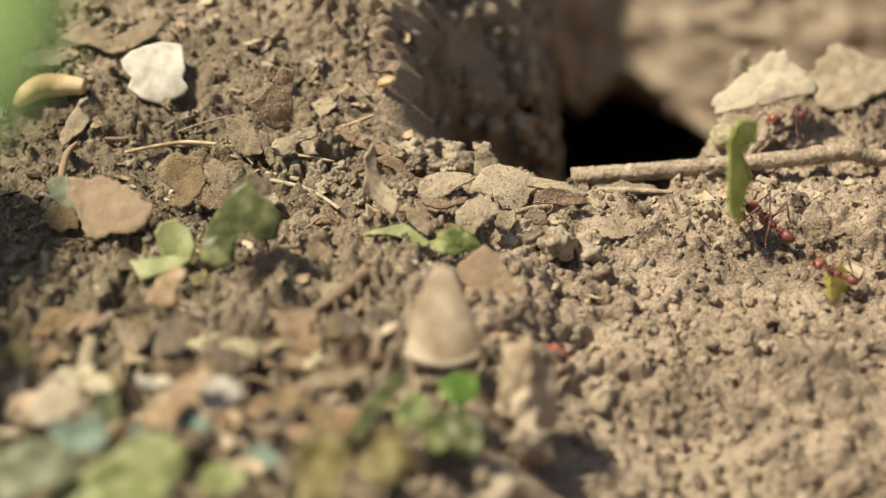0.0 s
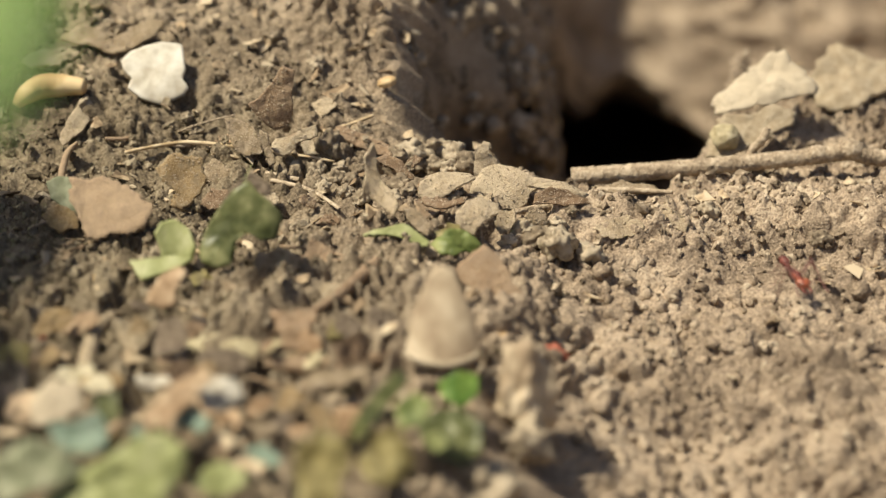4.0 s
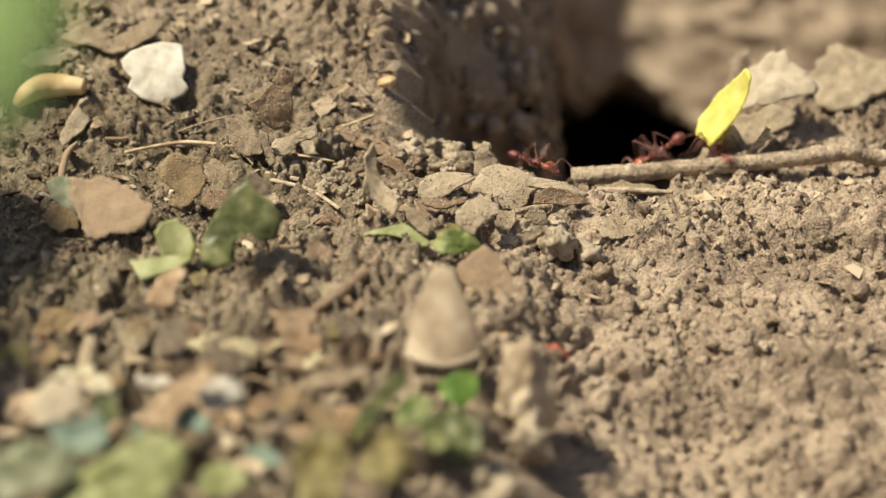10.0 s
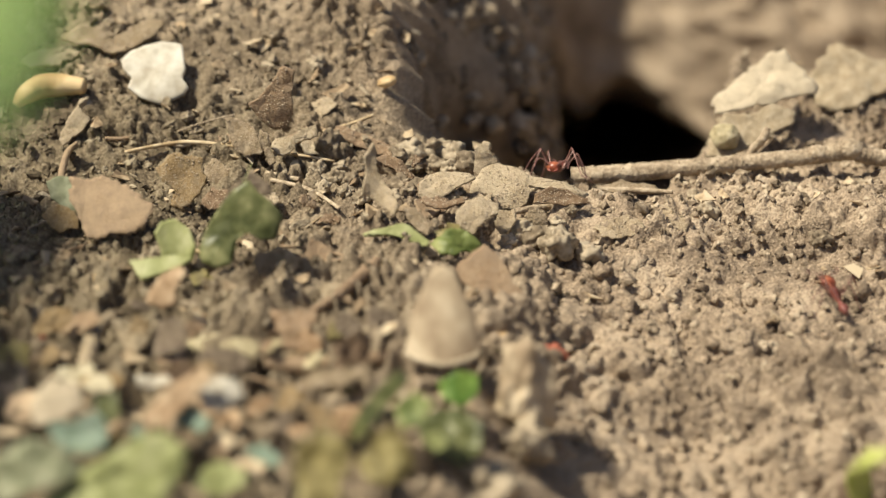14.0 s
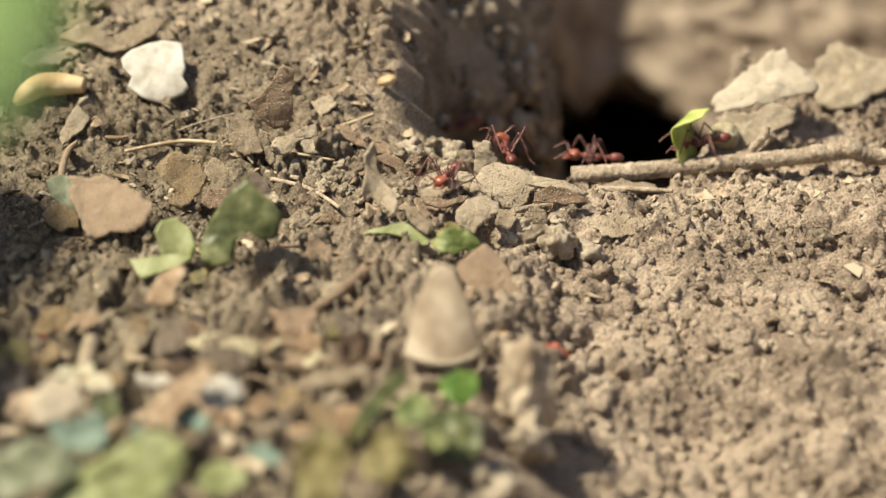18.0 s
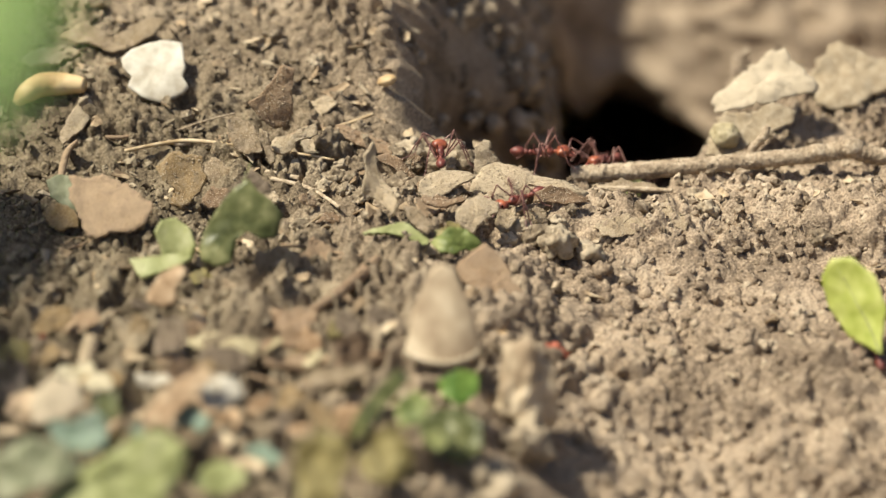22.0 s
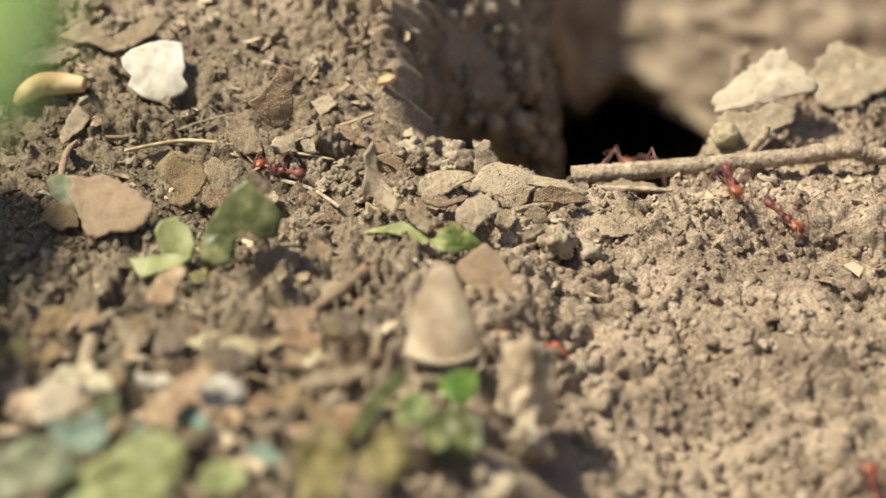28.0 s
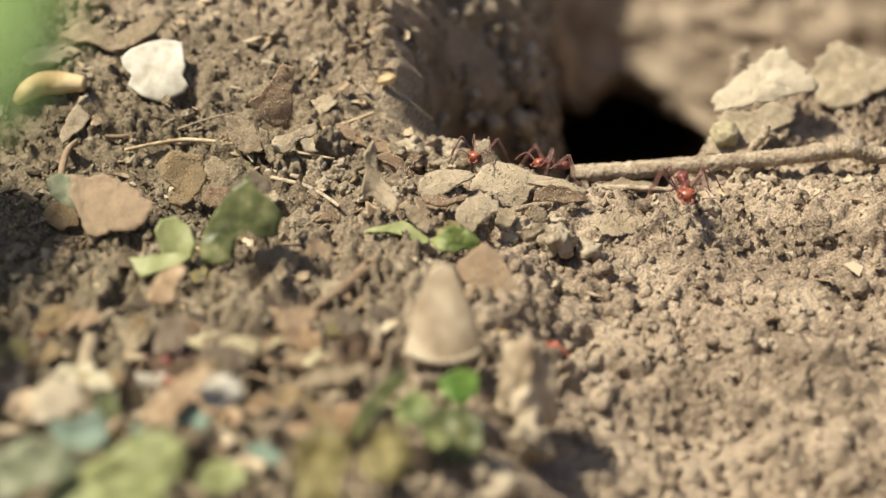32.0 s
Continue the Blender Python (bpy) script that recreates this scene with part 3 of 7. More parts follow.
clod("soil_clod", "granular grey brown soil clod among the ridge leaves", (0.0109, -0.0071, -0.0008), 1.4, 345, mat=M_CLOD, squash=(1, 0.9, 0.85))
clod("soil_clod", "granular grey brown soil clod among the ridge leaves", (0.0117, -0.0071, -0.0003), 1, 348, mat=M_CLOD, squash=(1, 0.9, 0.85))
clod("soil_clod", "granular grey brown soil clod among the ridge leaves", (0.0092, -0.0114, -0.0024), 2.2, 351, mat=M_CLOD, squash=(1, 0.9, 0.85))
clod("soil_clod", "granular grey brown soil clod among the ridge leaves", (0.0104, -0.0143, -0.0026), 2.6, 354, mat=M_CLOD, squash=(1, 0.9, 0.85))
clod("soil_clod", "granular grey brown soil clod among the ridge leaves", (0.0127, -0.0114, -0.0020), 1.7, 357, mat=M_CLOD, squash=(1, 0.9, 0.85))
clod("soil_clod", "granular grey brown soil clod among the ridge leaves", (0.0143, -0.0103, -0.0009), 1.5, 360, mat=M_CLOD, squash=(1, 0.9, 0.85))
clod("soil_clod", "granular grey brown soil clod among the ridge leaves", (0.0072, -0.0154, -0.0028), 2, 363, mat=M_CLOD, squash=(1, 0.9, 0.85))
leaf("dry_leaf", "broad dusty tan dead leaf arching over the crater edge", (0.0095, -0.0097, -0.0008), (42, 0, 0), [(-0.5, 0.27), (-0.38, 0.11), (-0.24, 0.01), (-0.11, 0), (-0.01, 0.11), (0.02, 0.33), (0.1, 0.46), (0.21, 0.51), (0.35, 0.38), (0.48, 0.17), (0.5, 0.29), (0.31, 0.55), (0.12, 0.62), (0.01, 0.71), (-0.09, 0.87), (-0.24, 1), (-0.38, 0.85), (-0.48, 0.51)], 13.5, 5.9, M_TAN, wrinkle=0.5, thick=0.25, way=70, curl=-10, jag=0.1, seed=38)
leaf("dry_leaf", "rolled brown dead leaf end inside the arched leaf", (0.0132, -0.0102, -0.0006), (64, 0, 0), [(-0.5, 0.11), (-0.46, 0.63), (-0.18, 1), (0.12, 0.79), (0.4, 0.42), (0.5, 0.16), (0.07, 0), (-0.23, 0.16)], 6.4, 2.4, M_BROWN, wrinkle=0.4, thick=0.25, way=90, curl=22, jag=0.06, seed=52)
leaf("dry_leaf", "torn dead leaf spur standing on the litter", (0.0047, -0.0050, 0.0012), (76, 0, 0), [(-0.42, 0.03), (-0.5, 0.51), (-0.32, 0.86), (0, 1), (0.26, 0.88), (0.08, 0.75), (0.5, 0.47), (0.45, 0.19), (0, 0)], 2.4, 3.8, M_TAN, wrinkle=0.5, thick=0.3, way=0, curl=-14, jag=0.1, seed=45)
leaf("dry_leaf", "dusty tan dead leaf arched over a dark gap", (0.0005, -0.0114, 0.0006), (42, 0, 0), [(-0.5, 0.44), (-0.33, 0.85), (0.03, 1), (0.37, 0.93), (0.5, 0.73), (0.37, 0.58), (0.16, 0.44), (-0.04, 0.2), (-0.25, 0), (-0.43, 0.03)], 6.7, 4.1, M_TAN, wrinkle=0.5, thick=0.25, way=75, curl=-14, jag=0.1, seed=31)
leaf("dry_leaf", "thin brown dead leaf strip under an arched leaf", (0.0001, -0.0148, 0.0010), (24, 0, 0), [(-0.5, 0.71), (-0.17, 0.48), (0.17, 0.62), (0.5, 1), (0.44, 0.48), (0.03, 0), (-0.4, 0.14)], 5.5, 1.8, M_BROWN, wrinkle=0.3, thick=0.25, jag=0.1, seed=17)
leaf("dry_leaf", "slanting brown dead leaf leaning on the litter ridge", (-0.0066, -0.0197, 0.0015), (58, 0, 0), [(-0.3, 1), (-0.18, 0.89), (-0.25, 0.75), (-0.05, 0.57), (0.29, 0.33), (0.5, 0.12), (0.39, 0), (0.15, 0.12), (-0.22, 0.27), (-0.49, 0.36), (-0.41, 0.64), (-0.5, 0.82)], 4.6, 8.6, M_TAN, wrinkle=0.5, thick=0.35, way=-25, curl=14, jag=0.1, seed=10)
leaf("dry_leaf", "curved brown dead leaf over a hollow in the litter", (-0.0056, -0.0040, -0.0001), (58, 0, 0), [(-0.5, 0.81), (-0.15, 1), (0.19, 0.75), (0.5, 0.19), (0.41, 0), (0.19, 0.15), (0.01, 0.48), (-0.21, 0.65)], 4.8, 3.4, M_BROWN, wrinkle=0.4, thick=0.35, way=0, curl=-8, jag=0.1, seed=24)
leaf("dry_leaf", "layered dead leaf slab jutting from the mound", (-0.0094, 0.0005, 0.0014), (36, 0, 0), [(-0.5, 1), (-0.23, 0.9), (0.07, 0.67), (0.38, 0.3), (0.5, 0.07), (0.31, 0), (0.01, 0.3), (-0.3, 0.6)], 10.8, 4.6, M_BROWN, wrinkle=0.6, thick=0.4, way=60, curl=-6, jag=0.1, seed=71)
clod("soil_clod", "crumbly tan soil clod on the crater edge", (-0.0051, 0.0007, 0.0014), 2.6, 500, mat=M_CLOD, squash=(1, 0.9, 0.85))
clod("soil_clod", "crumbly tan soil clod on the crater edge", (-0.0037, 0.0019, 0.0015), 3.2, 507, mat=M_CLOD, squash=(1, 0.9, 0.85))
clod("soil_clod", "crumbly tan soil clod on the crater edge", (-0.0021, 0.0031, 0.0015), 3.6, 514, mat=M_CLOD, squash=(1, 0.9, 0.85))
clod("soil_clod", "crumbly tan soil clod on the crater edge", (-0.0003, 0.0040, 0.0009), 3.4, 521, mat=M_CLOD, squash=(1, 0.9, 0.85))
clod("soil_clod", "crumbly tan soil clod on the crater edge", (0.0014, 0.0025, 0.0009), 3, 528, mat=M_CLOD, squash=(1, 0.9, 0.85))
clod("soil_clod", "crumbly tan soil clod on the crater edge", (0.0030, -0.0003, 0.0011), 2.8, 535, mat=M_CLOD, squash=(1, 0.9, 0.85))
clod("soil_clod", "crumbly tan soil clod on the crater edge", (-0.0012, 0.0013, 0.0002), 2.4, 542, mat=M_CLOD, squash=(1, 0.9, 0.85))
clod("soil_clod", "crumbly tan soil clod on the crater edge", (0.0008, -0.0005, 0.0005), 2.2, 549, mat=M_CLOD, squash=(1, 0.9, 0.85))
clod("soil_clod", "crumbly tan soil clod on the crater edge", (-0.0030, 0.0013, 0.0002), 2, 556, mat=M_CLOD, squash=(1, 0.9, 0.85))
leaf("dry_leaf", "dark curled dead leaf standing upright in the litter", (-0.0195, -0.0005, 0.0052), (84, 0, 0), [(0.23, 1), (0.5, 0.95), (0.44, 0.58), (0.43, 0.25), (0.3, 0.03), (0.09, 0), (-0.1, 0.06), (-0.39, 0.27), (-0.5, 0.41), (-0.26, 0.52), (0.02, 0.75)], 5.4, 7.4, M_BROWN, wrinkle=0.35, thick=0.45, way=30, curl=2, jag=0.08, seed=36)
leaf("dry_leaf", "pointed pale dead leaf leaning on the upright one", (-0.0229, -0.0015, 0.0022), (56, 0, 0), [(-0.5, 0.96), (-0.16, 1), (0.16, 0.85), (0.43, 0.52), (0.5, 0.06), (0.16, 0), (-0.13, 0.08), (-0.36, 0.48)], 4.5, 4.7, M_TAN, wrinkle=0.4, thick=0.25, way=0, curl=5, jag=0.1, seed=12)
leaf("dry_leaf", "ragged curled dead leaf with a lifted edge", (-0.0169, -0.0029, 0.0027), (52, 0, 0), [(-0.5, 0.29), (-0.33, 0), (-0.11, 0.05), (0.01, 0.36), (0.22, 0.53), (0.5, 0.66), (0.44, 1), (0.16, 0.88), (-0.04, 0.63), (-0.4, 0.58)], 5.3, 3.9, M_PALE, wrinkle=0.6, thick=0.35, way=70, curl=7, jag=0.1, seed=57)
leaf("dry_leaf", "thin tan dead leaf scrap standing in the litter", (-0.0199, -0.0044, 0.0021), (72, 0, 0), [(-0.4, 1), (0.05, 0.91), (0.19, 0.53), (0.5, 0.09), (0.12, 0), (-0.16, 0.41), (-0.5, 0.72)], 1.9, 4.1, M_TAN, wrinkle=0.4, thick=0.3, way=0, curl=-10, jag=0.1, seed=50)
leaf("dry_leaf", "tan dead leaf hooded over a dark hollow", (0.0038, -0.0185, -0.0003), (42, 0, 0), [(-0.2, 0.89), (0.09, 1), (0.5, 0.9), (0.45, 0.51), (0.26, 0.44), (0.09, 0.24), (-0.09, 0), (-0.49, 0.22), (-0.5, 0.54)], 4.7, 4.3, M_TAN, wrinkle=0.4, thick=0.35, way=60, curl=-16, jag=0.1, seed=59)
leaf("dry_leaf", "small curled dead leaf chip beside a hollow", (0.0071, -0.0147, -0.0021), (54, 0, 0), [(-0.39, 0.93), (0.39, 1), (0.5, 0.56), (0.08, 0.14), (-0.34, 0), (-0.5, 0.42)], 2.4, 2.8, M_TAN, wrinkle=0.4, thick=0.3, way=0, curl=16, jag=0.1, seed=66)
leaf("dry_leaf", "small tan dead leaf tongue in the soil", (-0.0028, -0.0217, 0.0004), (44, 0, 0), [(-0.5, 0.93), (-0.15, 1), (0.19, 0.67), (0.5, 0.33), (0.38, 0), (0, 0.19), (-0.31, 0.48)], 3.2, 3.6, M_TAN, wrinkle=0.4, thick=0.3, jag=0.1, seed=73)
leaf("cut_leaf", "pointed bright green leaf strip with a glossy fold", (-0.0050, -0.0238, -0.0001), (36, 0, 0), [(-0.5, 0.55), (-0.34, 0.74), (-0.2, 0.83), (0.1, 1), (0.33, 0.64), (0.5, 0.26), (0.46, 0), (0.28, 0.21), (0.09, 0.4), (-0.18, 0.62)], 7.3, 3.0, M_LIME, wrinkle=0.2, thick=0.25, way=90, curl=14, jag=0.04, seed=80)
leaf("cut_leaf", "crumpled yellow green leaf piece", (0.0014, -0.0253, -0.0004), (46, 0, 0), [(-0.5, 0.46), (-0.31, 0.7), (-0.11, 1), (0.21, 0.94), (0.5, 0.5), (0.46, 0.1), (0.2, 0.26), (-0.04, 0), (-0.32, 0.06)], 5.6, 3.3, M_MOSS, wrinkle=0.8, thick=0.25, way=0, curl=-9, jag=0.06, seed=87)
leaf("dry_leaf", "grey dead leaf hood over a green piece", (-0.0211, -0.0274, 0.0040), (58, 0, 0), [(-0.5, 0), (-0.4, 0.39), (-0.17, 0.71), (0.15, 1), (0.42, 0.8), (0.5, 0.56), (0.31, 0.61), (0.1, 0.78), (-0.17, 0.57), (-0.33, 0.24)], 6.2, 5.9, M_DARK, wrinkle=0.4, way=0, curl=-5, jag=0.1, seed=65)
leaf("cut_leaf", "dull green folded leaf piece standing on the soil", (-0.0211, -0.0326, 0.0012), (62, 0, 0), [(-0.5, 0.22), (-0.45, 0.41), (-0.27, 0.69), (-0.09, 0.87), (0.09, 1), (0.2, 0.85), (0.35, 0.76), (0.5, 0.59), (0.42, 0.35), (0.24, 0.33), (0.08, 0.41), (-0.08, 0.28), (-0.12, 0.04), (-0.3, 0), (-0.46, 0.07)], 8.7, 9.3, M_OLIVE, wrinkle=0.35, thick=0.25, way=0, curl=-4, rib=((-2.6, 1.2), (1.0, 11.0), 0.13), jag=0.05, seed=51)
# Lobe of the same green leaf; its paler sky reflection is painted grey green.
leaf("cut_leaf", "lobe of the folded green leaf, sky sheen put into its grey green", (-0.0190, -0.0275, 0.0023), (66, 0, 0), [(-0.4, 0.94), (-0.15, 1), (0.17, 0.83), (0.5, 0.5), (0.33, 0.03), (-0.04, 0), (-0.4, 0.21), (-0.5, 0.59)], 4.3, 5.1, M_GREY, wrinkle=0.3, thick=0.25, way=30, curl=-6, jag=0.05, seed=58)
leaf("cut_leaf", "pale green rounded leaf curl", (-0.0283, -0.0282, -0.0002), (60, 0, 0), [(-0.5, 0.68), (-0.35, 0.94), (0.01, 1), (0.34, 0.76), (0.5, 0.37), (0.4, 0.07), (0.02, 0), (-0.3, 0.05), (-0.35, 0.37)], 4.8, 4.9, M_CURL, thick=0.45, wrinkle=0.12, way=0, curl=13, jag=0.03, seed=72)
leaf("cut_leaf", "pale green leaf tip bent along the soil", (-0.0293, -0.0342, 0.0005), (38, 0, 0), [(-0.5, 0.81), (-0.23, 0.88), (0.14, 1), (0.5, 0.93), (0.3, 0.52), (0.05, 0.29), (-0.29, 0), (-0.39, 0.31)], 6.6, 2.8, M_CURL, thick=0.4, wrinkle=0.2, jag=0.04, seed=79)
leaf("dry_leaf", "pinkish tan dead leaf chip", (-0.0278, -0.0436, 0.0013), (50, 0, 0), [(-0.5, 0.21), (-0.28, 0.65), (0.14, 1), (0.5, 0.93), (0.31, 0.58), (0.21, 0.11), (-0.17, 0)], 4.1, 4.3, M_WARM, wrinkle=0.25, thick=0.3, jag=0.16, seed=86)
leaf("dry_leaf", "flat brown dead leaf lying on the soil", (-0.0359, -0.0226, 0.0003), (44, 0, 0), [(-0.5, 0.94), (-0.16, 1), (0.1, 0.91), (0.31, 0.7), (0.5, 0.51), (0.43, 0.25), (0.35, 0.08), (0.1, 0.12), (-0.1, 0.04), (-0.25, 0), (-0.29, 0.15), (-0.4, 0.4), (-0.48, 0.6)], 8.9, 7.8, M_BROWN, wrinkle=0.35, thick=0.28, way=40, curl=2, jag=0.24, seed=37)
leaf("dead_leaf", "grey green dead leaf under a brown one", (-0.0415, -0.0162, 0.0006), (42, 0, 0), [(-0.5, 0.86), (-0.19, 1), (0.11, 0.93), (0.39, 0.47), (0.5, 0), (0.08, 0.14), (-0.36, 0.44)], 4.5, 5.0, M_GREY, wrinkle=0.3, thick=0.25, jag=0.05, seed=23)
leaf("dry_leaf", "small reddish brown dead leaf chip", (-0.0416, -0.0191, -0.0002), (44, 0, 0), [(-0.5, 0.58), (-0.27, 1), (0.16, 0.85), (0.44, 0.62), (0.5, 0.15), (-0.02, 0), (-0.33, 0.19)], 4.0, 3.5, M_OCHRE, wrinkle=0.3, thick=0.25, jag=0.16, seed=30)
leaf("dry_leaf", "tan dead leaf with a curled corner", (-0.0290, -0.0138, 0.0001), (48, 0, 0), [(-0.5, 0.76), (-0.2, 1), (0.1, 0.98), (0.38, 0.92), (0.5, 0.59), (0.35, 0.33), (0.04, 0), (-0.17, 0.11), (-0.07, 0.43), (-0.37, 0.53)], 5.9, 7.0, M_OCHRE, wrinkle=0.4, thick=0.3, way=60, curl=4, jag=0.2, seed=44)
leaf("bleached_leaf", "bleached cream dead leaf piece lying on the soil", (-0.0338, 0.0072, 0.0057), (40, 0, 0), [(-0.5, 0.67), (-0.37, 0.84), (-0.15, 0.92), (0.08, 1), (0.36, 0.94), (0.4, 0.72), (0.45, 0.51), (0.4, 0.37), (0.5, 0.24), (0.44, 0.14), (0.12, 0), (-0.16, 0.07), (-0.38, 0.24), (-0.32, 0.39), (-0.46, 0.53)], 8.2, 8.6, M_WHITE, thick=0.4, wrinkle=0.25, way=90, curl=-3, jag=0.03, seed=1)
stick("seed_husk", "curved tan seed husk lying on the soil", [(-49.7, 6.2, 5.8), (-48.6, 6.6, 6.9), (-47.0, 8.1, 7.4), (-44.5, 8.4, 7.5), (-41.8, 7.9, 7.5)], [0.46, 1.19, 1.45, 1.38, 0.86], M_HUSK, category="seed husk", rough=0.03, sides=14)
leaf("dry_leaf", "curled tan dead leaf lying on the mound", (-0.0395, 0.0148, 0.0090), (34, 0, 0), [(-0.5, 0.43), (-0.43, 0.7), (-0.25, 0.85), (-0.09, 0.61), (0.06, 0.49), (0.22, 0.79), (0.34, 1), (0.5, 0.91), (0.47, 0.55), (0.29, 0.25), (0.14, 0.09), (-0.02, 0), (-0.15, 0.22), (-0.36, 0.28)], 12.3, 5.4, M_TAN, wrinkle=0.5, thick=0.3, way=90, curl=6, jag=0.2, seed=15)
leaf("dry_leaf", "faded dead leaf lying half buried on the soil", (-0.0467, 0.0132, 0.0077), (26, 0, 0), [(-0.5, 0.25), (-0.32, 0.58), (-0.07, 0.79), (0.43, 1), (0.5, 0.67), (0.21, 0.29), (0.04, 0.04), (-0.32, 0)], 7.5, 4.3, M_PALE, wrinkle=0.4, thick=0.3, jag=0.2, seed=29)
leaf("dry_leaf", "small tan dead leaf chip on the soil", (-0.0426, 0.0016, 0.0020), (54, 0, 0), [(-0.5, 0.2), (-0.3, 0.69), (0.1, 1), (0.5, 0.7), (0.3, 0.46), (-0.02, 0.3), (-0.42, 0)], 3.3, 5.0, M_TAN, wrinkle=0.3, thick=0.3, way=0, curl=-8, jag=0.14, seed=22)
stick("stick", "short dark curled stick in the soil", [(-43.5, -4.8, -0.5), (-43.5, -1.9, 0.8), (-43.0, -0.2, 2.3), (-41.9, 0.2, 3.4)], [0.39, 0.45, 0.39, 0.19], M_BROWN, category="twig")
leaf("dry_leaf", "large pale lobed dead leaf draped on the bank", (0.0503, 0.0197, 0.0003), (38, 0, 0), [(-0.5, 0.46), (-0.35, 0.67), (-0.29, 0.81), (-0.22, 0.95), (-0.11, 1), (0.02, 0.86), (0.15, 0.78), (0.39, 0.75), (0.5, 0.54), (0.45, 0.38), (0.28, 0.32), (0.13, 0.16), (0.02, 0.06), (-0.16, 0), (-0.35, 0.06), (-0.37, 0.3), (-0.47, 0.38)], 12.9, 10.0, M_PALE, wrinkle=0.7, thick=0.35, way=10, curl=-2, jag=0.24, rib=((-8, 4), (6, 7), 0.25), seed=53)
leaf("dry_leaf", "pale dead leaf lobes lying over a slab", (0.0384, 0.0130, 0.0024), (44, 0, 0), [(-0.5, 0), (-0.48, 0.22), (-0.35, 0.45), (-0.22, 0.56), (-0.1, 0.81), (0.06, 0.9), (0.21, 1), (0.28, 0.81), (0.38, 0.67), (0.5, 0.45), (0.46, 0.34), (0.24, 0.27), (0.1, 0.16), (-0.19, 0.05)], 12.4, 8.5, M_PALE, wrinkle=0.7, thick=0.35, way=0, curl=-2, jag=0.24, rib=((-4, 3), (5, 7), 0.2), seed=60)
leaf("dry_leaf", "pale dead leaf slab draped over the crater bank", (0.0363, 0.0074, -0.0012), (44, 0, 0), [(-0.39, 0.76), (-0.06, 0.86), (0.26, 1), (0.5, 0.86), (0.45, 0.65), (0.25, 0.47), (0.11, 0.29), (-0.08, 0.16), (-0.25, 0.02), (-0.5, 0), (-0.45, 0.31), (-0.37, 0.53)], 11.0, 6.8, M_PALE, wrinkle=0.5, thick=0.35, jag=0.24, seed=67)
stick("stick", "short hooked broken twig stub on the bank", [(35.6, 4.9, 0.0), (36.4, 5.4, 0.9), (37.3, 5.2, 2.0), (37.9, 5.6, 3.2)], [0.34, 0.54, 0.54, 0.34], M_BARK, category="twig", rough=0.2)
leaf("cut_leaf", "blue green cupped leaf piece", (-0.0330, -0.0749, 0.0001), (56, 0, 0), [(-0.5, 0.72), (-0.06, 0.76), (0.29, 1), (0.5, 0.65), (0.46, 0.25), (0.21, 0), (-0.1, 0.05), (-0.37, 0.4)], 5.7, 4.4, M_TEAL, wrinkle=0.3, thick=0.3, way=90, curl=14, jag=0.04, seed=82)
leaf("cut_leaf", "dark green leaf piece over a blue green one", (-0.0311, -0.0683, 0.0003), (50, 0, 0), [(-0.5, 0.79), (0.32, 1), (0.5, 0.18), (0.05, 0), (-0.3, 0.25)], 2.7, 3.1, M_OLIVE, wrinkle=0.3, jag=0.06, seed=89)
leaf("dry_leaf", "broad pinkish tan dead leaf in the near litter", (-0.0357, -0.0682, 0.0002), (48, 0, 0), [(-0.5, 0.46), (-0.14, 1), (0.36, 0.95), (0.5, 0.37), (0.12, 0.1), (-0.42, 0)], 5.2, 4.3, M_PALE, wrinkle=0.4, way=0, curl=-6, jag=0.2, seed=68)
leaf("dry_leaf", "orange tan dead leaf lying in the near litter", (-0.0244, -0.0696, 0.0004), (46, 0, 0), [(-0.5, 0.24), (-0.28, 0.55), (0.04, 0.8), (0.36, 1), (0.5, 0.83), (0.12, 0.44), (-0.13, 0), (-0.45, 0.05)], 6.5, 6.1, M_WARM, wrinkle=0.4, way=40, curl=5, jag=0.2, seed=96)
leaf("dry_leaf", "cream curled dead leaf knot", (-0.0206, -0.0664, 0.0008), (54, 0, 0), [(-0.5, 0.46), (-0.17, 1), (0.34, 0.92), (0.5, 0.41), (0.07, 0), (-0.38, 0)], 4.3, 3.3, M_WHITE, wrinkle=0.9, way=30, curl=6, jag=0.06, seed=13)
leaf("cut_leaf", "blue green leaf strip in the litter", (-0.0232, -0.0687, -0.0006), (48, 0, 0), [(-0.5, 0.48), (0.03, 1), (0.5, 0.48), (0.3, 0), (-0.04, 0.19)], 3.7, 2.7, M_TEAL, wrinkle=0.4, way=90, curl=14, jag=0.05, seed=20)
leaf("cut_leaf", "blue green leaf scrap in the litter", (-0.0163, -0.0743, -0.0013), (44, 0, 0), [(-0.5, 0.73), (0.01, 1), (0.5, 0.45), (0.29, 0), (-0.27, 0.39)], 3.6, 2.5, M_TEAL, wrinkle=0.4, way=90, curl=12, jag=0.05, seed=27)
leaf("cut_leaf", "small blue green leaf scrap", (-0.0279, -0.0718, 0.0003), (54, 0, 0), [(-0.5, 0.73), (0.27, 1), (0.5, 0.33), (-0.19, 0)], 1.3, 1.6, M_TEAL, wrinkle=0.3, jag=0.05, seed=34)
leaf("cut_leaf", "large pale green leaf lying in the near litter", (-0.0291, -0.0841, -0.0018), (42, 0, 0), [(-0.2, 0.53), (0.11, 0.87), (0.34, 1), (0.48, 0.84), (0.5, 0.62), (0.39, 0.43), (0.36, 0.18), (-0.2, 0), (-0.5, 0.15), (-0.46, 0.37)], 13.3, 9.0, M_LIME, wrinkle=0.9, thick=0.25, way=0, curl=-4, jag=0.08, rib=((-4, 1), (4, 10), 0.16), seed=7)
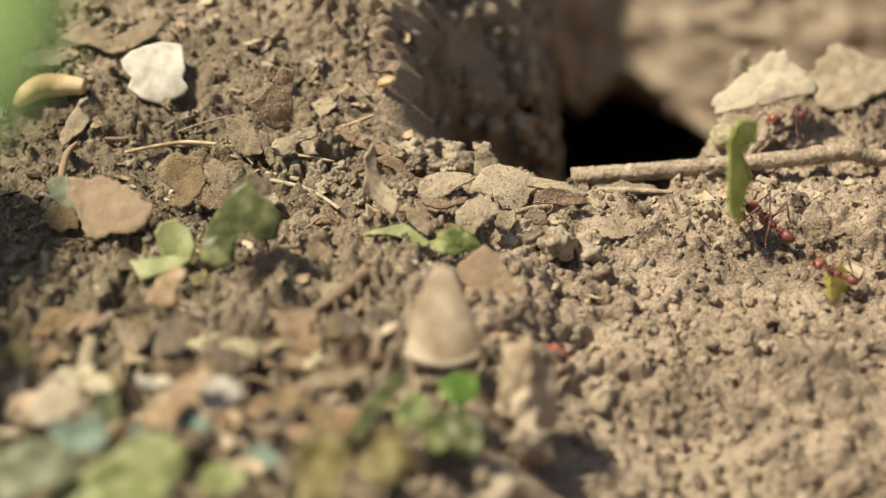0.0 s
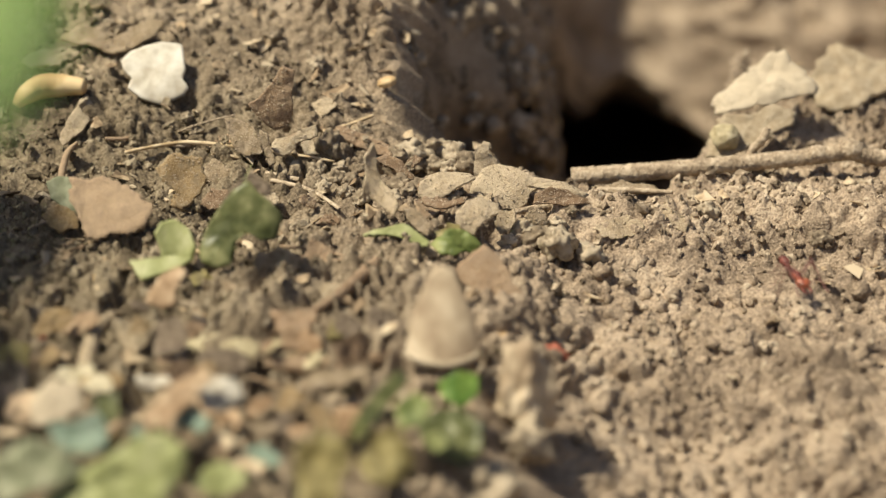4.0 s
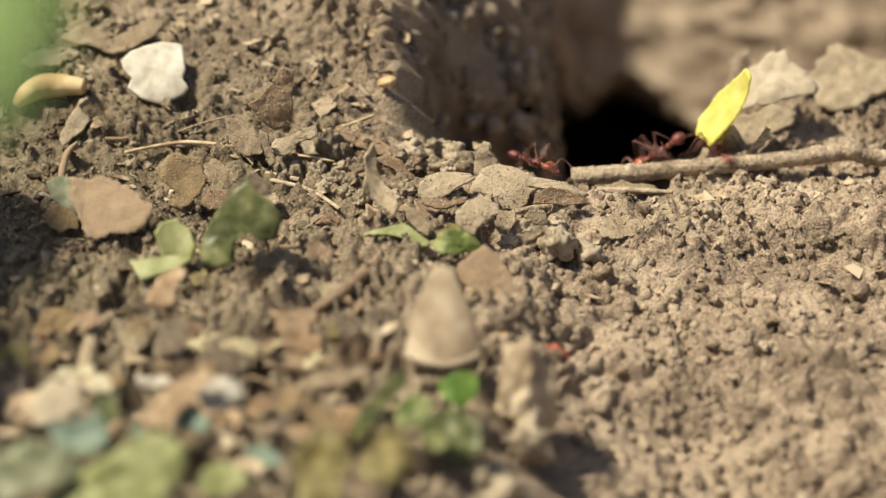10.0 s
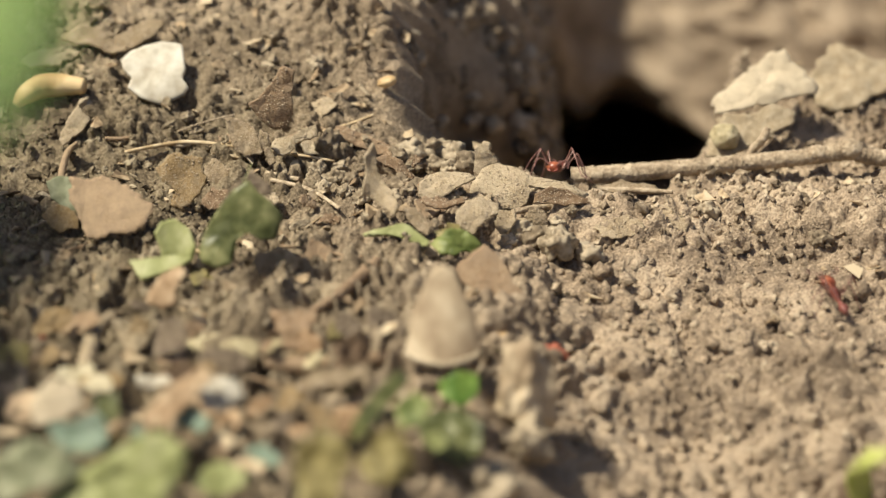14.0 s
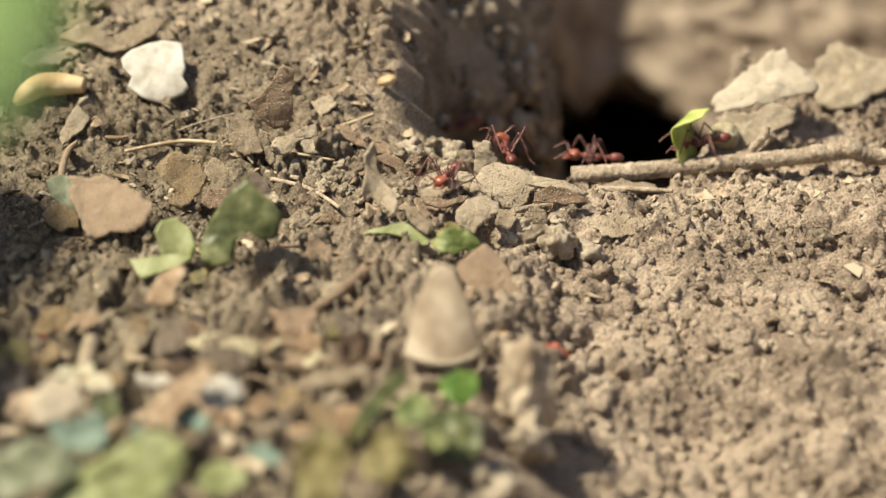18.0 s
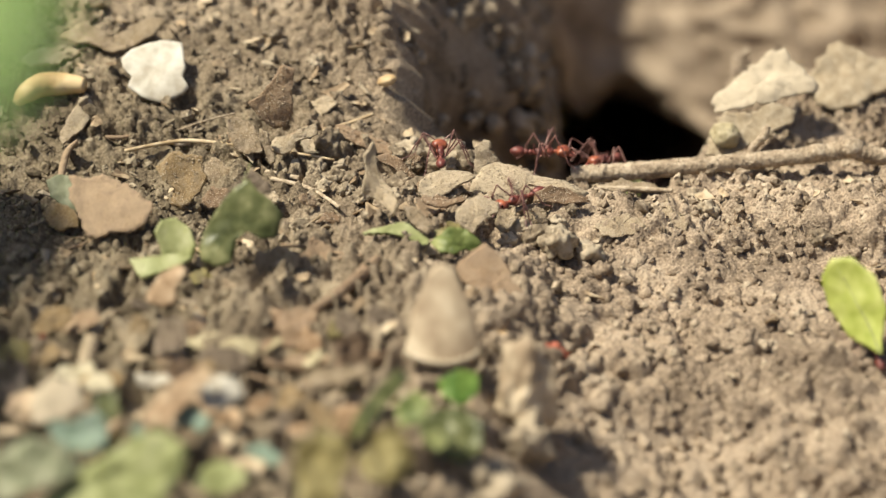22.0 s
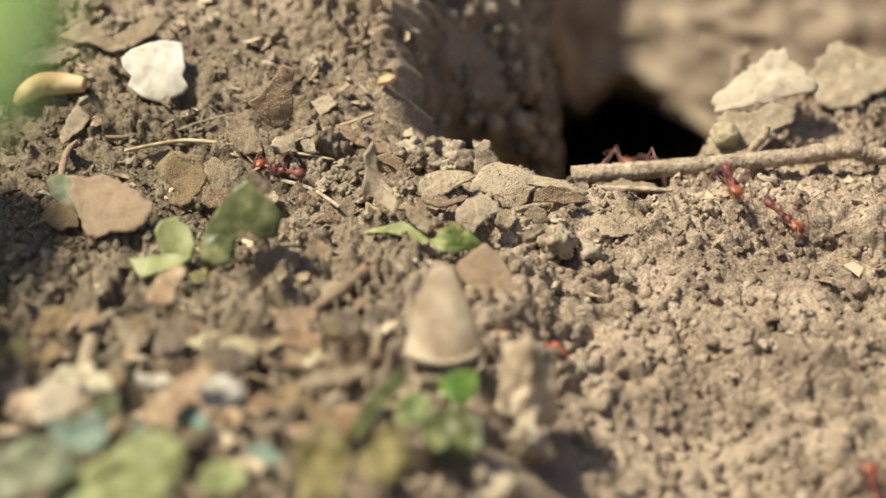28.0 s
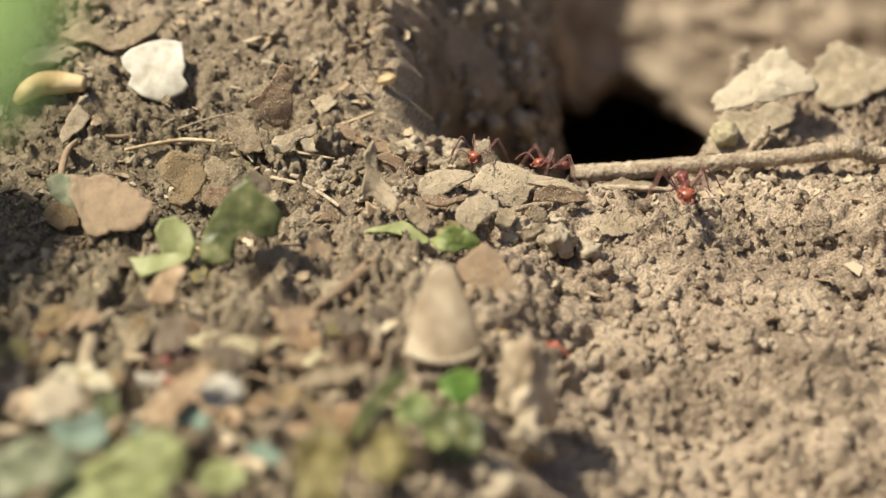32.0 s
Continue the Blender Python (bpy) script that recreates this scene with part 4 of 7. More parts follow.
leaf("cut_leaf", "pale green leaf piece in the near litter", (-0.0201, -0.0794, -0.0015), (44, 0, 0), [(-0.5, 0.3), (-0.26, 0.73), (0.03, 1), (0.48, 0.73), (0.5, 0.3), (0.03, 0)], 5.1, 3.6, M_LIME, wrinkle=0.6, thick=0.25, way=90, curl=-8, jag=0.06, seed=14)
leaf("dead_leaf", "olive grey dead leaf in the near litter", (-0.0359, -0.0833, -0.0000), (42, 0, 0), [(-0.5, 0.65), (-0.1, 1), (0.25, 0.94), (0.5, 0.62), (0.47, 0.32), (0.04, 0.17), (-0.44, 0)], 7.7, 5.9, M_GREY, wrinkle=0.9, thick=0.25, way=0, curl=-5, jag=0.08, rib=((-5, 2), (5, 6), 0.16), seed=21)
leaf("dry_leaf", "pale yellow dead leaf hood on the litter", (-0.0204, -0.0514, -0.0005), (44, 0, 0), [(-0.5, 0.25), (-0.08, 1), (0.28, 1), (0.5, 0.78), (0.4, 0), (0.1, 0.19), (-0.17, 0)], 4.8, 1.9, M_CREAM, wrinkle=0.4, thick=0.35, way=90, curl=-12, jag=0.16, seed=40)
leaf("dry_leaf", "pale yellow dead leaf scrap", (-0.0329, -0.0616, 0.0003), (50, 0, 0), [(-0.5, 0.32), (-0.16, 1), (0.5, 0.59), (0.5, 0.14), (0.04, 0)], 3.0, 2.5, M_CREAM, wrinkle=0.4, jag=0.16, seed=75)
leaf("bleached_leaf", "bleached curled leaf strip", (-0.0278, -0.0567, -0.0015), (40, 0, 0), [(-0.5, 0.69), (-0.16, 0.85), (0.5, 1), (0.45, 0.23), (-0.05, 0), (-0.37, 0)], 4.1, 1.6, M_WHITE, wrinkle=0.5, way=0, curl=8, jag=0.06, seed=6)
leaf("dead_leaf", "mustard dead leaf in the near litter", (-0.0105, -0.0847, -0.0001), (52, 0, 0), [(-0.48, 0.8), (-0.08, 1), (0.43, 0.87), (0.5, 0.57), (0.27, 0.39), (0.33, 0.11), (0.1, 0), (-0.37, 0.07), (-0.5, 0.48)], 5.1, 7.0, M_MUSTARD, wrinkle=0.8, rib=((0, 0.4), (0, 8), 0.1), way=0, curl=-5, jag=0.08, seed=90)
leaf("dead_leaf", "long olive brown dead leaf leaning in the litter", (-0.0059, -0.0697, -0.0010), (50, 0, 0), [(-0.5, 0.13), (-0.21, 0.43), (0.04, 0.7), (0.34, 1), (0.5, 0.92), (0.24, 0.61), (-0.01, 0.32), (-0.24, 0.08), (-0.41, 0)], 7.3, 8.4, M_OLIVE, wrinkle=0.4, way=40, curl=-14, jag=0.05, seed=55)
leaf("dead_leaf", "olive mustard dead leaf in the near litter", (-0.0052, -0.0773, -0.0017), (50, 0, 0), [(-0.5, 0.44), (-0.16, 0.89), (0.16, 1), (0.5, 0.56), (0.45, 0.19), (0.09, 0), (-0.31, 0.15)], 5.3, 5.8, M_MUSTARD, wrinkle=0.9, way=0, curl=-7, rib=((0, 0.3), (0, 6), 0.11), jag=0.08, seed=97)
leaf("cut_leaf", "bright green leaf piece", (0.0015, -0.0583, -0.0027), (54, 0, 0), [(-0.5, 0.69), (-0.01, 1), (0.47, 0.93), (0.5, 0.39), (0.07, 0), (-0.39, 0.27)], 4.0, 3.7, M_FRESH, wrinkle=0.4, jag=0.05, seed=62)
leaf("cut_leaf", "dark green leaf piece in the near litter", (0.0007, -0.0679, -0.0041), (46, 0, 0), [(-0.5, 0.62), (-0.27, 0.94), (0.11, 1), (0.5, 0.72), (0.47, 0.19), (0.16, 0), (-0.38, 0.24)], 6.3, 5.7, M_OLIVE, wrinkle=0.6, way=0, curl=6, jag=0.06, seed=83)
leaf("cut_leaf", "green leaf piece in the near litter", (-0.0027, -0.0699, 0.0006), (52, 0, 0), [(-0.5, 0.61), (0, 1), (0.5, 0.73), (0.26, 0.18), (-0.31, 0)], 3.7, 3.6, M_MOSS, wrinkle=0.5, jag=0.06, seed=76)
leaf("cut_leaf", "small pale green leaf piece in the near litter", (-0.0007, -0.0712, -0.0011), (52, 0, 0), [(-0.5, 0.78), (0.11, 1), (0.5, 0.35), (0.01, 0)], 2.5, 2.0, M_LIME, wrinkle=0.3, jag=0.05, seed=69)
leaf("dry_leaf", "grey brown dead leaf flap behind the pod", (0.0055, -0.0333, -0.0043), (46, 0, 0), [(-0.5, 0.69), (-0.33, 0.85), (-0.16, 1), (0.01, 0.9), (0.18, 0.57), (0.38, 0.33), (0.5, 0.13), (0.41, 0), (0.08, 0), (-0.24, 0.3), (-0.41, 0.49)], 8.2, 8.5, M_BROWN, wrinkle=0.4, thick=0.35, way=0, curl=-4, jag=0.16, seed=88)
clod("seed", "small orange seed on the mound", (-0.0066, 0.0093, 0.0076), 2.1, 61, mat=M_HUSK, squash=(1.1, 0.7, 0.6), turn=(0, -15, 0), category="seed", rough=0.1)
stick("grass_stem", "thin dry straw stem lying across the litter", [(-36.5, -0.2, 2.3), (-31.5, 1.3, 2.8), (-28.1, 1.4, 2.9), (-20.4, 0.3, 2.4), (-12.4, -1.3, 1.6)], [0.22, 0.24, 0.26, 0.22, 0.14], M_STRAW, rough=0.06, sides=7)
stick("stick", "thin grey stick half buried", [(-19.5, -4.5, 0.5), (-15, -7.1, 0.3), (-11.5, -12.4, 0.1)], [0.3, 0.25, 0.2], M_BARK)
stick("stick", "short grey stick under the straw", [(-20.2, -2.7, 0.7), (-16.3, -4.9, 0.7)], [0.3, 0.28], M_BARK)
leaf("dry_leaf", "olive dead leaf scrap on the soil", (-0.0252, -0.0318, -0.0015), (50, 0, 0), "shard", 3, 2.7, M_MUSTARD, wrinkle=0.3, seed=93)
clod("seed", "yellow brown seed in the soil", (-0.036, -0.0304, -0.0012), 2.4, 52, mat=M_HUSK, squash=(1, 0.8, 0.8), turn=(0, 0, 0), category="seed", rough=0.2)
leaf("cut_leaf", "mustard leaf edge beside the green piece", (0.001, -0.0214, -0), (40, 0, 0), "shard", 3.7, 1.8, M_MUSTARD, wrinkle=0.4, seed=94)
stick("stick", "flat grey stick before the crater mouth", [(8.1, -10.3, -1.1), (11.2, -8.6, -1.2), (14, -7.4, -1.4)], [0.35, 0.45, 0.35], M_BARK)
leaf("dry_leaf", "thin tan dead leaf lying flat before the mouth", (0.0213, -0.0003, -0.0029), (14, 0, 0), "shard", 8.5, 2.5, M_TAN, wrinkle=0.3, seed=11)
leaf("dry_leaf", "tan dead leaf scrap pressed into the slope", (0.0198, -0.0137, -0.003), (34, 0, 0), "shard", 6, 3.3, M_TAN, wrinkle=0.3, seed=18)
leaf("dry_leaf", "tan dead leaf corner sticking from the slope", (0.0256, -0.0118, -0.0028), (40, 0, 0), [(-0.5, 0.9), (-0.2, 0.1), (0.3, 0), (0.5, 0.4), (0.1, 0.6), (-0.1, 1)], 4.4, 3.7, M_TAN, wrinkle=0.3, seed=25)
stick("twig", "straight grey brown twig lying across the burrow mouth", [(15, 4.1, -2.3), (24.1, 4.3, -1.7), (34, 4.4, -0.8), (43.2, 4.7, 0), (47.2, 4.9, 0.6), (51.8, 4.6, -0.2), (60.3, 4.6, 0.3)], [1.02, 1.02, 0.98, 0.95, 1.12, 0.98, 0.95], M_BARK, rough=0.1, sides=24, knots=2, rings=230)
stick("stick", "thin split stick under the twig", [(17.8, 1.1, -2.7), (22.3, 0.2, -2.5), (26.4, -1.3, -2.2)], [0.3, 0.32, 0.25], M_BARK)
clod("pebble", "small cream pebble on the bank", (0.0332, 0.0082, 0.0012), 3.6, 83, mat=M_CREAM, squash=(1, 0.8, 0.9), turn=(0, 0, 0), category="pebble", rough=0.15)
leaf("pod_shell", "smooth tan cone shaped pod shell standing on the soil", (0, -0.0524, -0.001), (58, 0, 0), [(-0.5, 0.1), (-0.2, 0), (0.2, 0.02), (0.5, 0.14), (0.36, 0.55), (0.12, 0.95), (-0.02, 1), (-0.16, 0.93), (-0.36, 0.55)], 8.4, 10.2, M_POD, thick=0.5, wrinkle=0.1, way=0, curl=-9, jag=0.03, category="pod shell", lip=True, seed=81)
stick("dry_stalk", "bent tan stalk lying before the ridge", [(-15.1, -41.5, -1), (-11.3, -36.2, -0.7), (-8, -29.6, -0.3), (-7, -26.9, -0.1)], [0.4, 0.6, 0.8, 0.4], M_BROWN, category="stalk")
leaf("dry_leaf", "curled tan dead leaf trough on the soil", (-0.0177, -0.0309, -0.0013), (50, 0, 0), "oval", 5, 3.9, M_TAN, wrinkle=0.4, way=0, curl=10, seed=5)
leaf("dry_leaf", "tan dead leaf strip on the soil", (-0.014, -0.0278, -0.0012), (44, 30, 0), "shard", 3.6, 4.3, M_BROWN, wrinkle=0.4, seed=12)
leaf("dry_leaf", "pale dead leaf chip on the soil", (-0.0116, -0.0353, -0.0015), (40, 0, 0), "shard", 3.2, 2.4, M_PALE, wrinkle=0.4, seed=19)
leaf("dry_leaf", "tan dead leaf chip on the soil", (-0.0309, -0.0472, -0.0021), (50, 0, 0), [(-0.5, 1), (-0.3, 0.3), (0, 0), (0.3, 0.3), (0.5, 0.9), (0, 0.8)], 4.5, 3.9, M_PALE, wrinkle=0.4, seed=26)
stick("dry_stalk", "thick bent tan stalk in the litter", [(-34.8, -55.1, -1.6), (-35.2, -49, -1.4), (-34.8, -42.8, -1), (-33.6, -40.2, -0.9)], [0.8, 0.9, 0.8, 0.5], M_TAN, category="stalk")
clod("soil_clod", "tan soil clod in the litter", (-0.04, -0.049, -0.0022), 5.6, 44, mat=M_CLOD, squash=(1, 0.8, 0.8), turn=(0, 0, 0), category="soil clod")
leaf("dead_leaf", "olive dead leaf edge in the litter", (-0.0423, -0.0525, -0.0024), (40, 0, 0), "shard", 4.4, 4.3, M_MUSTARD, wrinkle=0.4, seed=54)
stick("stick", "dark upright stick in the litter", [(-39.9, -61.8, -2.3), (-40.9, -55.1, -1.8), (-41.8, -50.7, -1.7)], [0.7, 0.7, 0.6], M_DARK)
stick("dry_stalk", "long brown rolled dead leaf", [(-17.5, -50.7, -1.3), (-12.4, -51.6, -1.3), (-8, -50.7, -1.3), (-4.7, -49, -1.2)], [0.7, 1.0, 0.9, 0.5], M_BROWN, category="stalk")
leaf("dry_leaf", "tan dead leaf crescent in the near litter", (-0.0105, -0.0587, -0.0003), (44, 0, 0), [(-0.5, 0.3), (-0.3, 0.05), (0.1, 0), (0.4, 0.35), (0.5, 0.95), (0.2, 0.8), (-0.2, 0.7)], 7.4, 2.7, M_TAN, wrinkle=0.4, thick=0.3, seed=48)
clod("soil_clod", "tall smooth tan soil clod in the litter", (0.0082, -0.0509, -0.0046), 9.3, 85, mat=M_POD, squash=(0.62, 0.55, 1.05), turn=(0, 0, 0), category="soil clod")
clod("soil_clod", "tan soil clod in the litter", (0.0081, -0.0556, -0.0077), 5, 1, mat=M_CLOD, squash=(0.9, 0.8, 0.9), turn=(0, 0, 0), category="soil clod")
clod("soil_clod", "small orange brown soil clod", (0.0062, -0.038, -0.0049), 2.6, 6, mat=M_HUSK, squash=(1, 1, 0.9), turn=(0, 0, 0), category="soil clod")
clod("soil_clod", "brown soil clod in the litter", (0.004, -0.0665, -0.0071), 5.8, 11, mat=M_CLOD, squash=(1, 1, 0.8), turn=(0, 0, 0), category="soil clod")
leaf("red_husk", "small red husk scrap on the soil", (0.0117, -0.0393, -0.0067), (55, 0, 0), "shard", 2.7, 2.5, M_RED, wrinkle=0.4, jag=0.3, category="husk", seed=63)
leaf("red_husk", "small dark red husk scrap on the soil", (-0.0404, -0.0445, -0.002), (40, 0, 0), "shard", 1.4, 1.3, M_RED, wrinkle=0.3, category="husk", seed=70)
clod("soil_clod", "grey tan soil clod on the slope", (0.0126, -0.0167, -0.0026), 3.9, 26, mat=M_CLOD, squash=(0.95, 0.9, 1.0), turn=(0, 0, 0), category="soil clod")
clod("soil_clod", "grey tan soil clod on the slope", (0.0163, -0.016, -0.0039), 2.9, 31, mat=M_CLOD, squash=(1, 0.9, 0.9), turn=(0, 0, 0), category="soil clod")
clod("soil_clod", "round soil clod beside the straw", (-0.013, 0.0013, 0.0025), 3.5, 36, mat=M_CLOD, squash=(0.9, 0.9, 1.0), turn=(0, 0, 0), category="soil clod")
clod("soil_clod", "soil clod beside the straw", (-0.0146, -0.0045, 0.0001), 2.4, 41, mat=M_CLOD, squash=(1, 1, 0.8), turn=(0, 0, 0), category="soil clod")
clod("soil_clod", "grey soil clod under the ridge leaves", (-0.0049, -0.0049, 0), 2.8, 46, mat=M_CLOD, squash=(1, 1, 0.8), turn=(0, 0, 0), category="soil clod")
clod("soil_clod", "crumbly brown soil clod on the ground", (-0.0259, -0.0362, -0.0015), 2, 51, mat=M_CLOD, squash=(1, 0.85, 0.75), turn=(0, 0, 0), category="soil clod")
clod("soil_clod", "crumbly brown soil clod on the ground", (0.03, -0.0075, -0.002), 2.2, 56, mat=M_CLOD, squash=(1, 0.95, 0.85), turn=(0, 0, 0), category="soil clod")
clod("soil_clod", "crumbly brown soil clod on the ground", (0.0212, -0.0113, -0.0029), 1.9, 61, mat=M_CLOD, squash=(1, 1.05, 0.95), turn=(0, 0, 0), category="soil clod")
clod("soil_clod", "crumbly brown soil clod on the ground", (0.0088, -0.0135, -0.002), 2, 66, mat=M_CLOD, squash=(1, 0.85, 1.05), turn=(0, 0, 0), category="soil clod")
clod("soil_clod", "crumbly brown soil clod on the ground", (0.0178, -0.0088, -0.0022), 1.8, 71, mat=M_CLOD, squash=(1, 0.95, 0.75), turn=(0, 0, 0), category="soil clod")
clod("soil_clod", "crumbly brown soil clod on the ground", (-0.026, -0.049, -0.0022), 2.8, 76, mat=M_CLOD, squash=(1, 1.05, 0.85), turn=(0, 0, 0), category="soil clod")
clod("soil_clod", "crumbly brown soil clod on the ground", (-0.0139, -0.0441, -0.0019), 2.5, 81, mat=M_CLOD, squash=(1, 0.85, 0.95), turn=(0, 0, 0), category="soil clod")
clod("soil_clod", "crumbly brown soil clod on the ground", (-0.0187, -0.0388, -0.0017), 2.5, 86, mat=M_CLOD, squash=(1, 0.95, 1.05), turn=(0, 0, 0), category="soil clod")
clod("soil_clod", "crumbly brown soil clod on the ground", (-0.0408, -0.0335, -0.0014), 2.4, 2, mat=M_CLOD, squash=(1, 1.05, 0.75), turn=(0, 0, 0), category="soil clod")
clod("soil_clod", "crumbly brown soil clod on the ground", (-0.0451, -0.0238, -0.0009), 2.4, 7, mat=M_CLOD, squash=(1, 0.85, 0.85), turn=(0, 0, 0), category="soil clod")
clod("soil_clod", "crumbly brown soil clod on the ground", (-0.0419, -0.0388, -0.0017), 2.5, 12, mat=M_CLOD, squash=(1, 0.95, 0.95), turn=(0, 0, 0), category="soil clod")
clod("soil_clod", "crumbly brown soil clod on the ground", (-0.0082, -0.0441, -0.0019), 2.3, 17, mat=M_CLOD, squash=(1, 1.05, 1.05), turn=(0, 0, 0), category="soil clod")
clod("soil_clod", "crumbly brown soil clod on the ground", (-0.0288, 0.0042, 0.0034), 1.7, 22, mat=M_CLOD, squash=(1, 0.85, 0.75), turn=(0, 0, 0), category="soil clod")
clod("soil_clod", "crumbly brown soil clod on the ground", (-0.0298, 0.0055, 0.0046), 1.3, 27, mat=M_CLOD, squash=(1, 0.95, 0.85), turn=(0, 0, 0), category="soil clod")
clod("soil_clod", "crumbly brown soil clod on the ground", (-0.0418, 0.0073, 0.0057), 1.6, 32, mat=M_CLOD, squash=(1, 1.05, 0.95), turn=(0, 0, 0), category="soil clod")
clod("soil_clod", "crumbly brown soil clod on the ground", (-0.0118, 0.0183, 0.0105), 2.4, 37, mat=M_CLOD, squash=(1, 0.85, 1.05), turn=(0, 0, 0), category="soil clod")
clod("soil_clod", "crumbly brown soil clod on the ground", (-0.0206, 0.0183, 0.0105), 2.3, 42, mat=M_CLOD, squash=(1, 0.95, 0.75), turn=(0, 0, 0), category="soil clod")
clod("soil_clod", "crumbly brown soil clod on the ground", (-0.015, 0.0136, 0.0085), 2, 47, mat=M_CLOD, squash=(1, 1.05, 0.85), turn=(0, 0, 0), category="soil clod")
clod("soil_clod", "crumbly brown soil clod on the ground", (0.0419, -0.0128, -0.0034), 2.1, 52, mat=M_CLOD, squash=(1, 0.85, 0.95), turn=(0, 0, 0), category="soil clod")
clod("soil_clod", "crumbly brown soil clod on the ground", (0.0481, 0.0006, -0.0024), 2, 57, mat=M_CLOD, squash=(1, 0.95, 1.05), turn=(0, 0, 0), category="soil clod")
clod("soil_clod", "crumbly brown soil clod on the ground", (0.0402, 0.0006, -0.0024), 1.7, 62, mat=M_CLOD, squash=(1, 1.05, 0.75), turn=(0, 0, 0), category="soil clod")
clod("soil_clod", "crumbly brown soil clod on the ground", (0.0289, -0.0017, -0.0025), 1.6, 67, mat=M_CLOD, squash=(1, 0.85, 0.85), turn=(0, 0, 0), category="soil clod")
clod("soil_clod", "crumbly brown soil clod on the ground", (-0.0009, -0.016, -0.0007), 1.5, 72, mat=M_CLOD, squash=(1, 0.95, 0.95), turn=(0, 0, 0), category="soil clod")
clod("soil_clod", "crumbly brown soil clod on the ground", (0.0022, -0.0153, -0.001), 1.4, 77, mat=M_CLOD, squash=(1, 1.05, 1.05), turn=(0, 0, 0), category="soil clod")
clod("soil_clod", "crumbly brown soil clod on the ground", (-0.0132, -0.0186, -0.0007), 1.6, 82, mat=M_CLOD, squash=(1, 0.85, 0.75), turn=(0, 0, 0), category="soil clod")
clod("soil_clod", "crumbly brown soil clod on the ground", (-0.0089, -0.0172, -0.0006), 1.5, 87, mat=M_CLOD, squash=(1, 0.95, 0.85), turn=(0, 0, 0), category="soil clod")
leaf("dry_leaf", "crumpled tan dead leaf scrap in the litter pile", (-0.0207, -0.0648, -0.0023), (29, -15, -26), "shard", 2.9, 3.2, M_WARM, wrinkle=0.7, way=45, curl=8, seed=14, rings=5, group="dead leaf scraps in the litter")
leaf("dry_leaf", "curled tan dead leaf scrap in the litter pile", (-0.0243, -0.0393, -0.001), (18, 14, 39), "shard", 1.8, 1.7, M_WARM, wrinkle=0.4, way=0, curl=-3, seed=28, rings=5, group="dead leaf scraps in the litter")
leaf("dry_leaf", "curled brown dead leaf scrap in the litter pile", (-0.0096, -0.045, -0.002), (25, -1, -2), "shard", 1.6, 1.4, M_BROWN, wrinkle=0.5, way=0, curl=-1, seed=9, rings=5, group="dead leaf scraps in the litter")
leaf("dry_leaf", "small flat olive brown dead leaf scrap in the litter pile", (-0.0305, -0.067, -0.0021), (33, -6, 21), "shard", 2.4, 2.1, M_MUSTARD, wrinkle=0.4, way=45, curl=-4, seed=8, rings=5, group="dead leaf scraps in the litter")
leaf("dry_leaf", "small flat tan dead leaf scrap in the litter pile", (-0.0326, -0.0709, -0.0023), (49, -2, 8), "lance", 3.1, 2.1, M_WARM, wrinkle=0.3, way=0, curl=-4, seed=80, rings=5, group="dead leaf scraps in the litter")
leaf("dry_leaf", "torn dark brown dead leaf scrap in the litter pile", (-0.0098, -0.0463, -0.0008), (46, 8, -8), "shard", 3, 2.9, M_DARK, wrinkle=0.4, way=90, curl=2, seed=38, rings=5, group="dead leaf scraps in the litter")
leaf("dry_leaf", "curled olive brown dead leaf scrap in the litter pile", (-0.04, -0.071, -0.0032), (35, 19, 29), "shard", 1.3, 1, M_MUSTARD, wrinkle=0.6, way=45, curl=-4, seed=11, rings=5, group="dead leaf scraps in the litter")
leaf("dry_leaf", "small flat tan dead leaf scrap in the litter pile", (-0.0206, -0.0639, -0.0018), (52, -23, -10), "lance", 1.8, 1.3, M_WARM, wrinkle=0.5, way=45, curl=5, seed=84, rings=5, group="dead leaf scraps in the litter")
leaf("dry_leaf", "torn dark brown dead leaf scrap in the litter pile", (-0.0299, -0.041, -0.0003), (27, 21, 32), "shard", 3.4, 2.2, M_DARK, wrinkle=0.6, way=45, curl=-6, seed=22, rings=5, group="dead leaf scraps in the litter")
leaf("dry_leaf", "curled dark brown dead leaf scrap in the litter pile", (-0.0291, -0.0445, -0.0012), (47, 6, 0), "lance", 3.2, 2.1, M_DARK, wrinkle=0.4, way=45, curl=-5, seed=15, rings=5, group="dead leaf scraps in the litter")
leaf("dry_leaf", "torn dark brown dead leaf scrap in the litter pile", (-0.0284, -0.0723, -0.0025), (25, 6, -6), "shard", 3.1, 3.1, M_DARK, wrinkle=0.6, way=90, curl=2, seed=9, rings=5, group="dead leaf scraps in the litter")
leaf("dry_leaf", "torn dark brown dead leaf scrap in the litter pile", (-0.015, -0.0657, -0.0018), (49, 6, -7), "shard", 2.6, 2.2, M_DARK, wrinkle=0.6, way=45, curl=1, seed=84, rings=5, group="dead leaf scraps in the litter")
leaf("dry_leaf", "torn olive brown dead leaf scrap in the litter pile", (-0.0356, -0.0683, -0.0025), (43, 7, 5), "shard", 2.1, 1.9, M_MUSTARD, wrinkle=0.6, way=90, curl=4, seed=45, rings=5, group="dead leaf scraps in the litter")
leaf("dry_leaf", "torn olive brown dead leaf scrap in the litter pile", (-0.011, -0.0454, -0.0016), (47, 8, -19), "shard", 3.2, 2.4, M_MUSTARD, wrinkle=0.5, way=45, curl=0, seed=89, rings=5, group="dead leaf scraps in the litter")
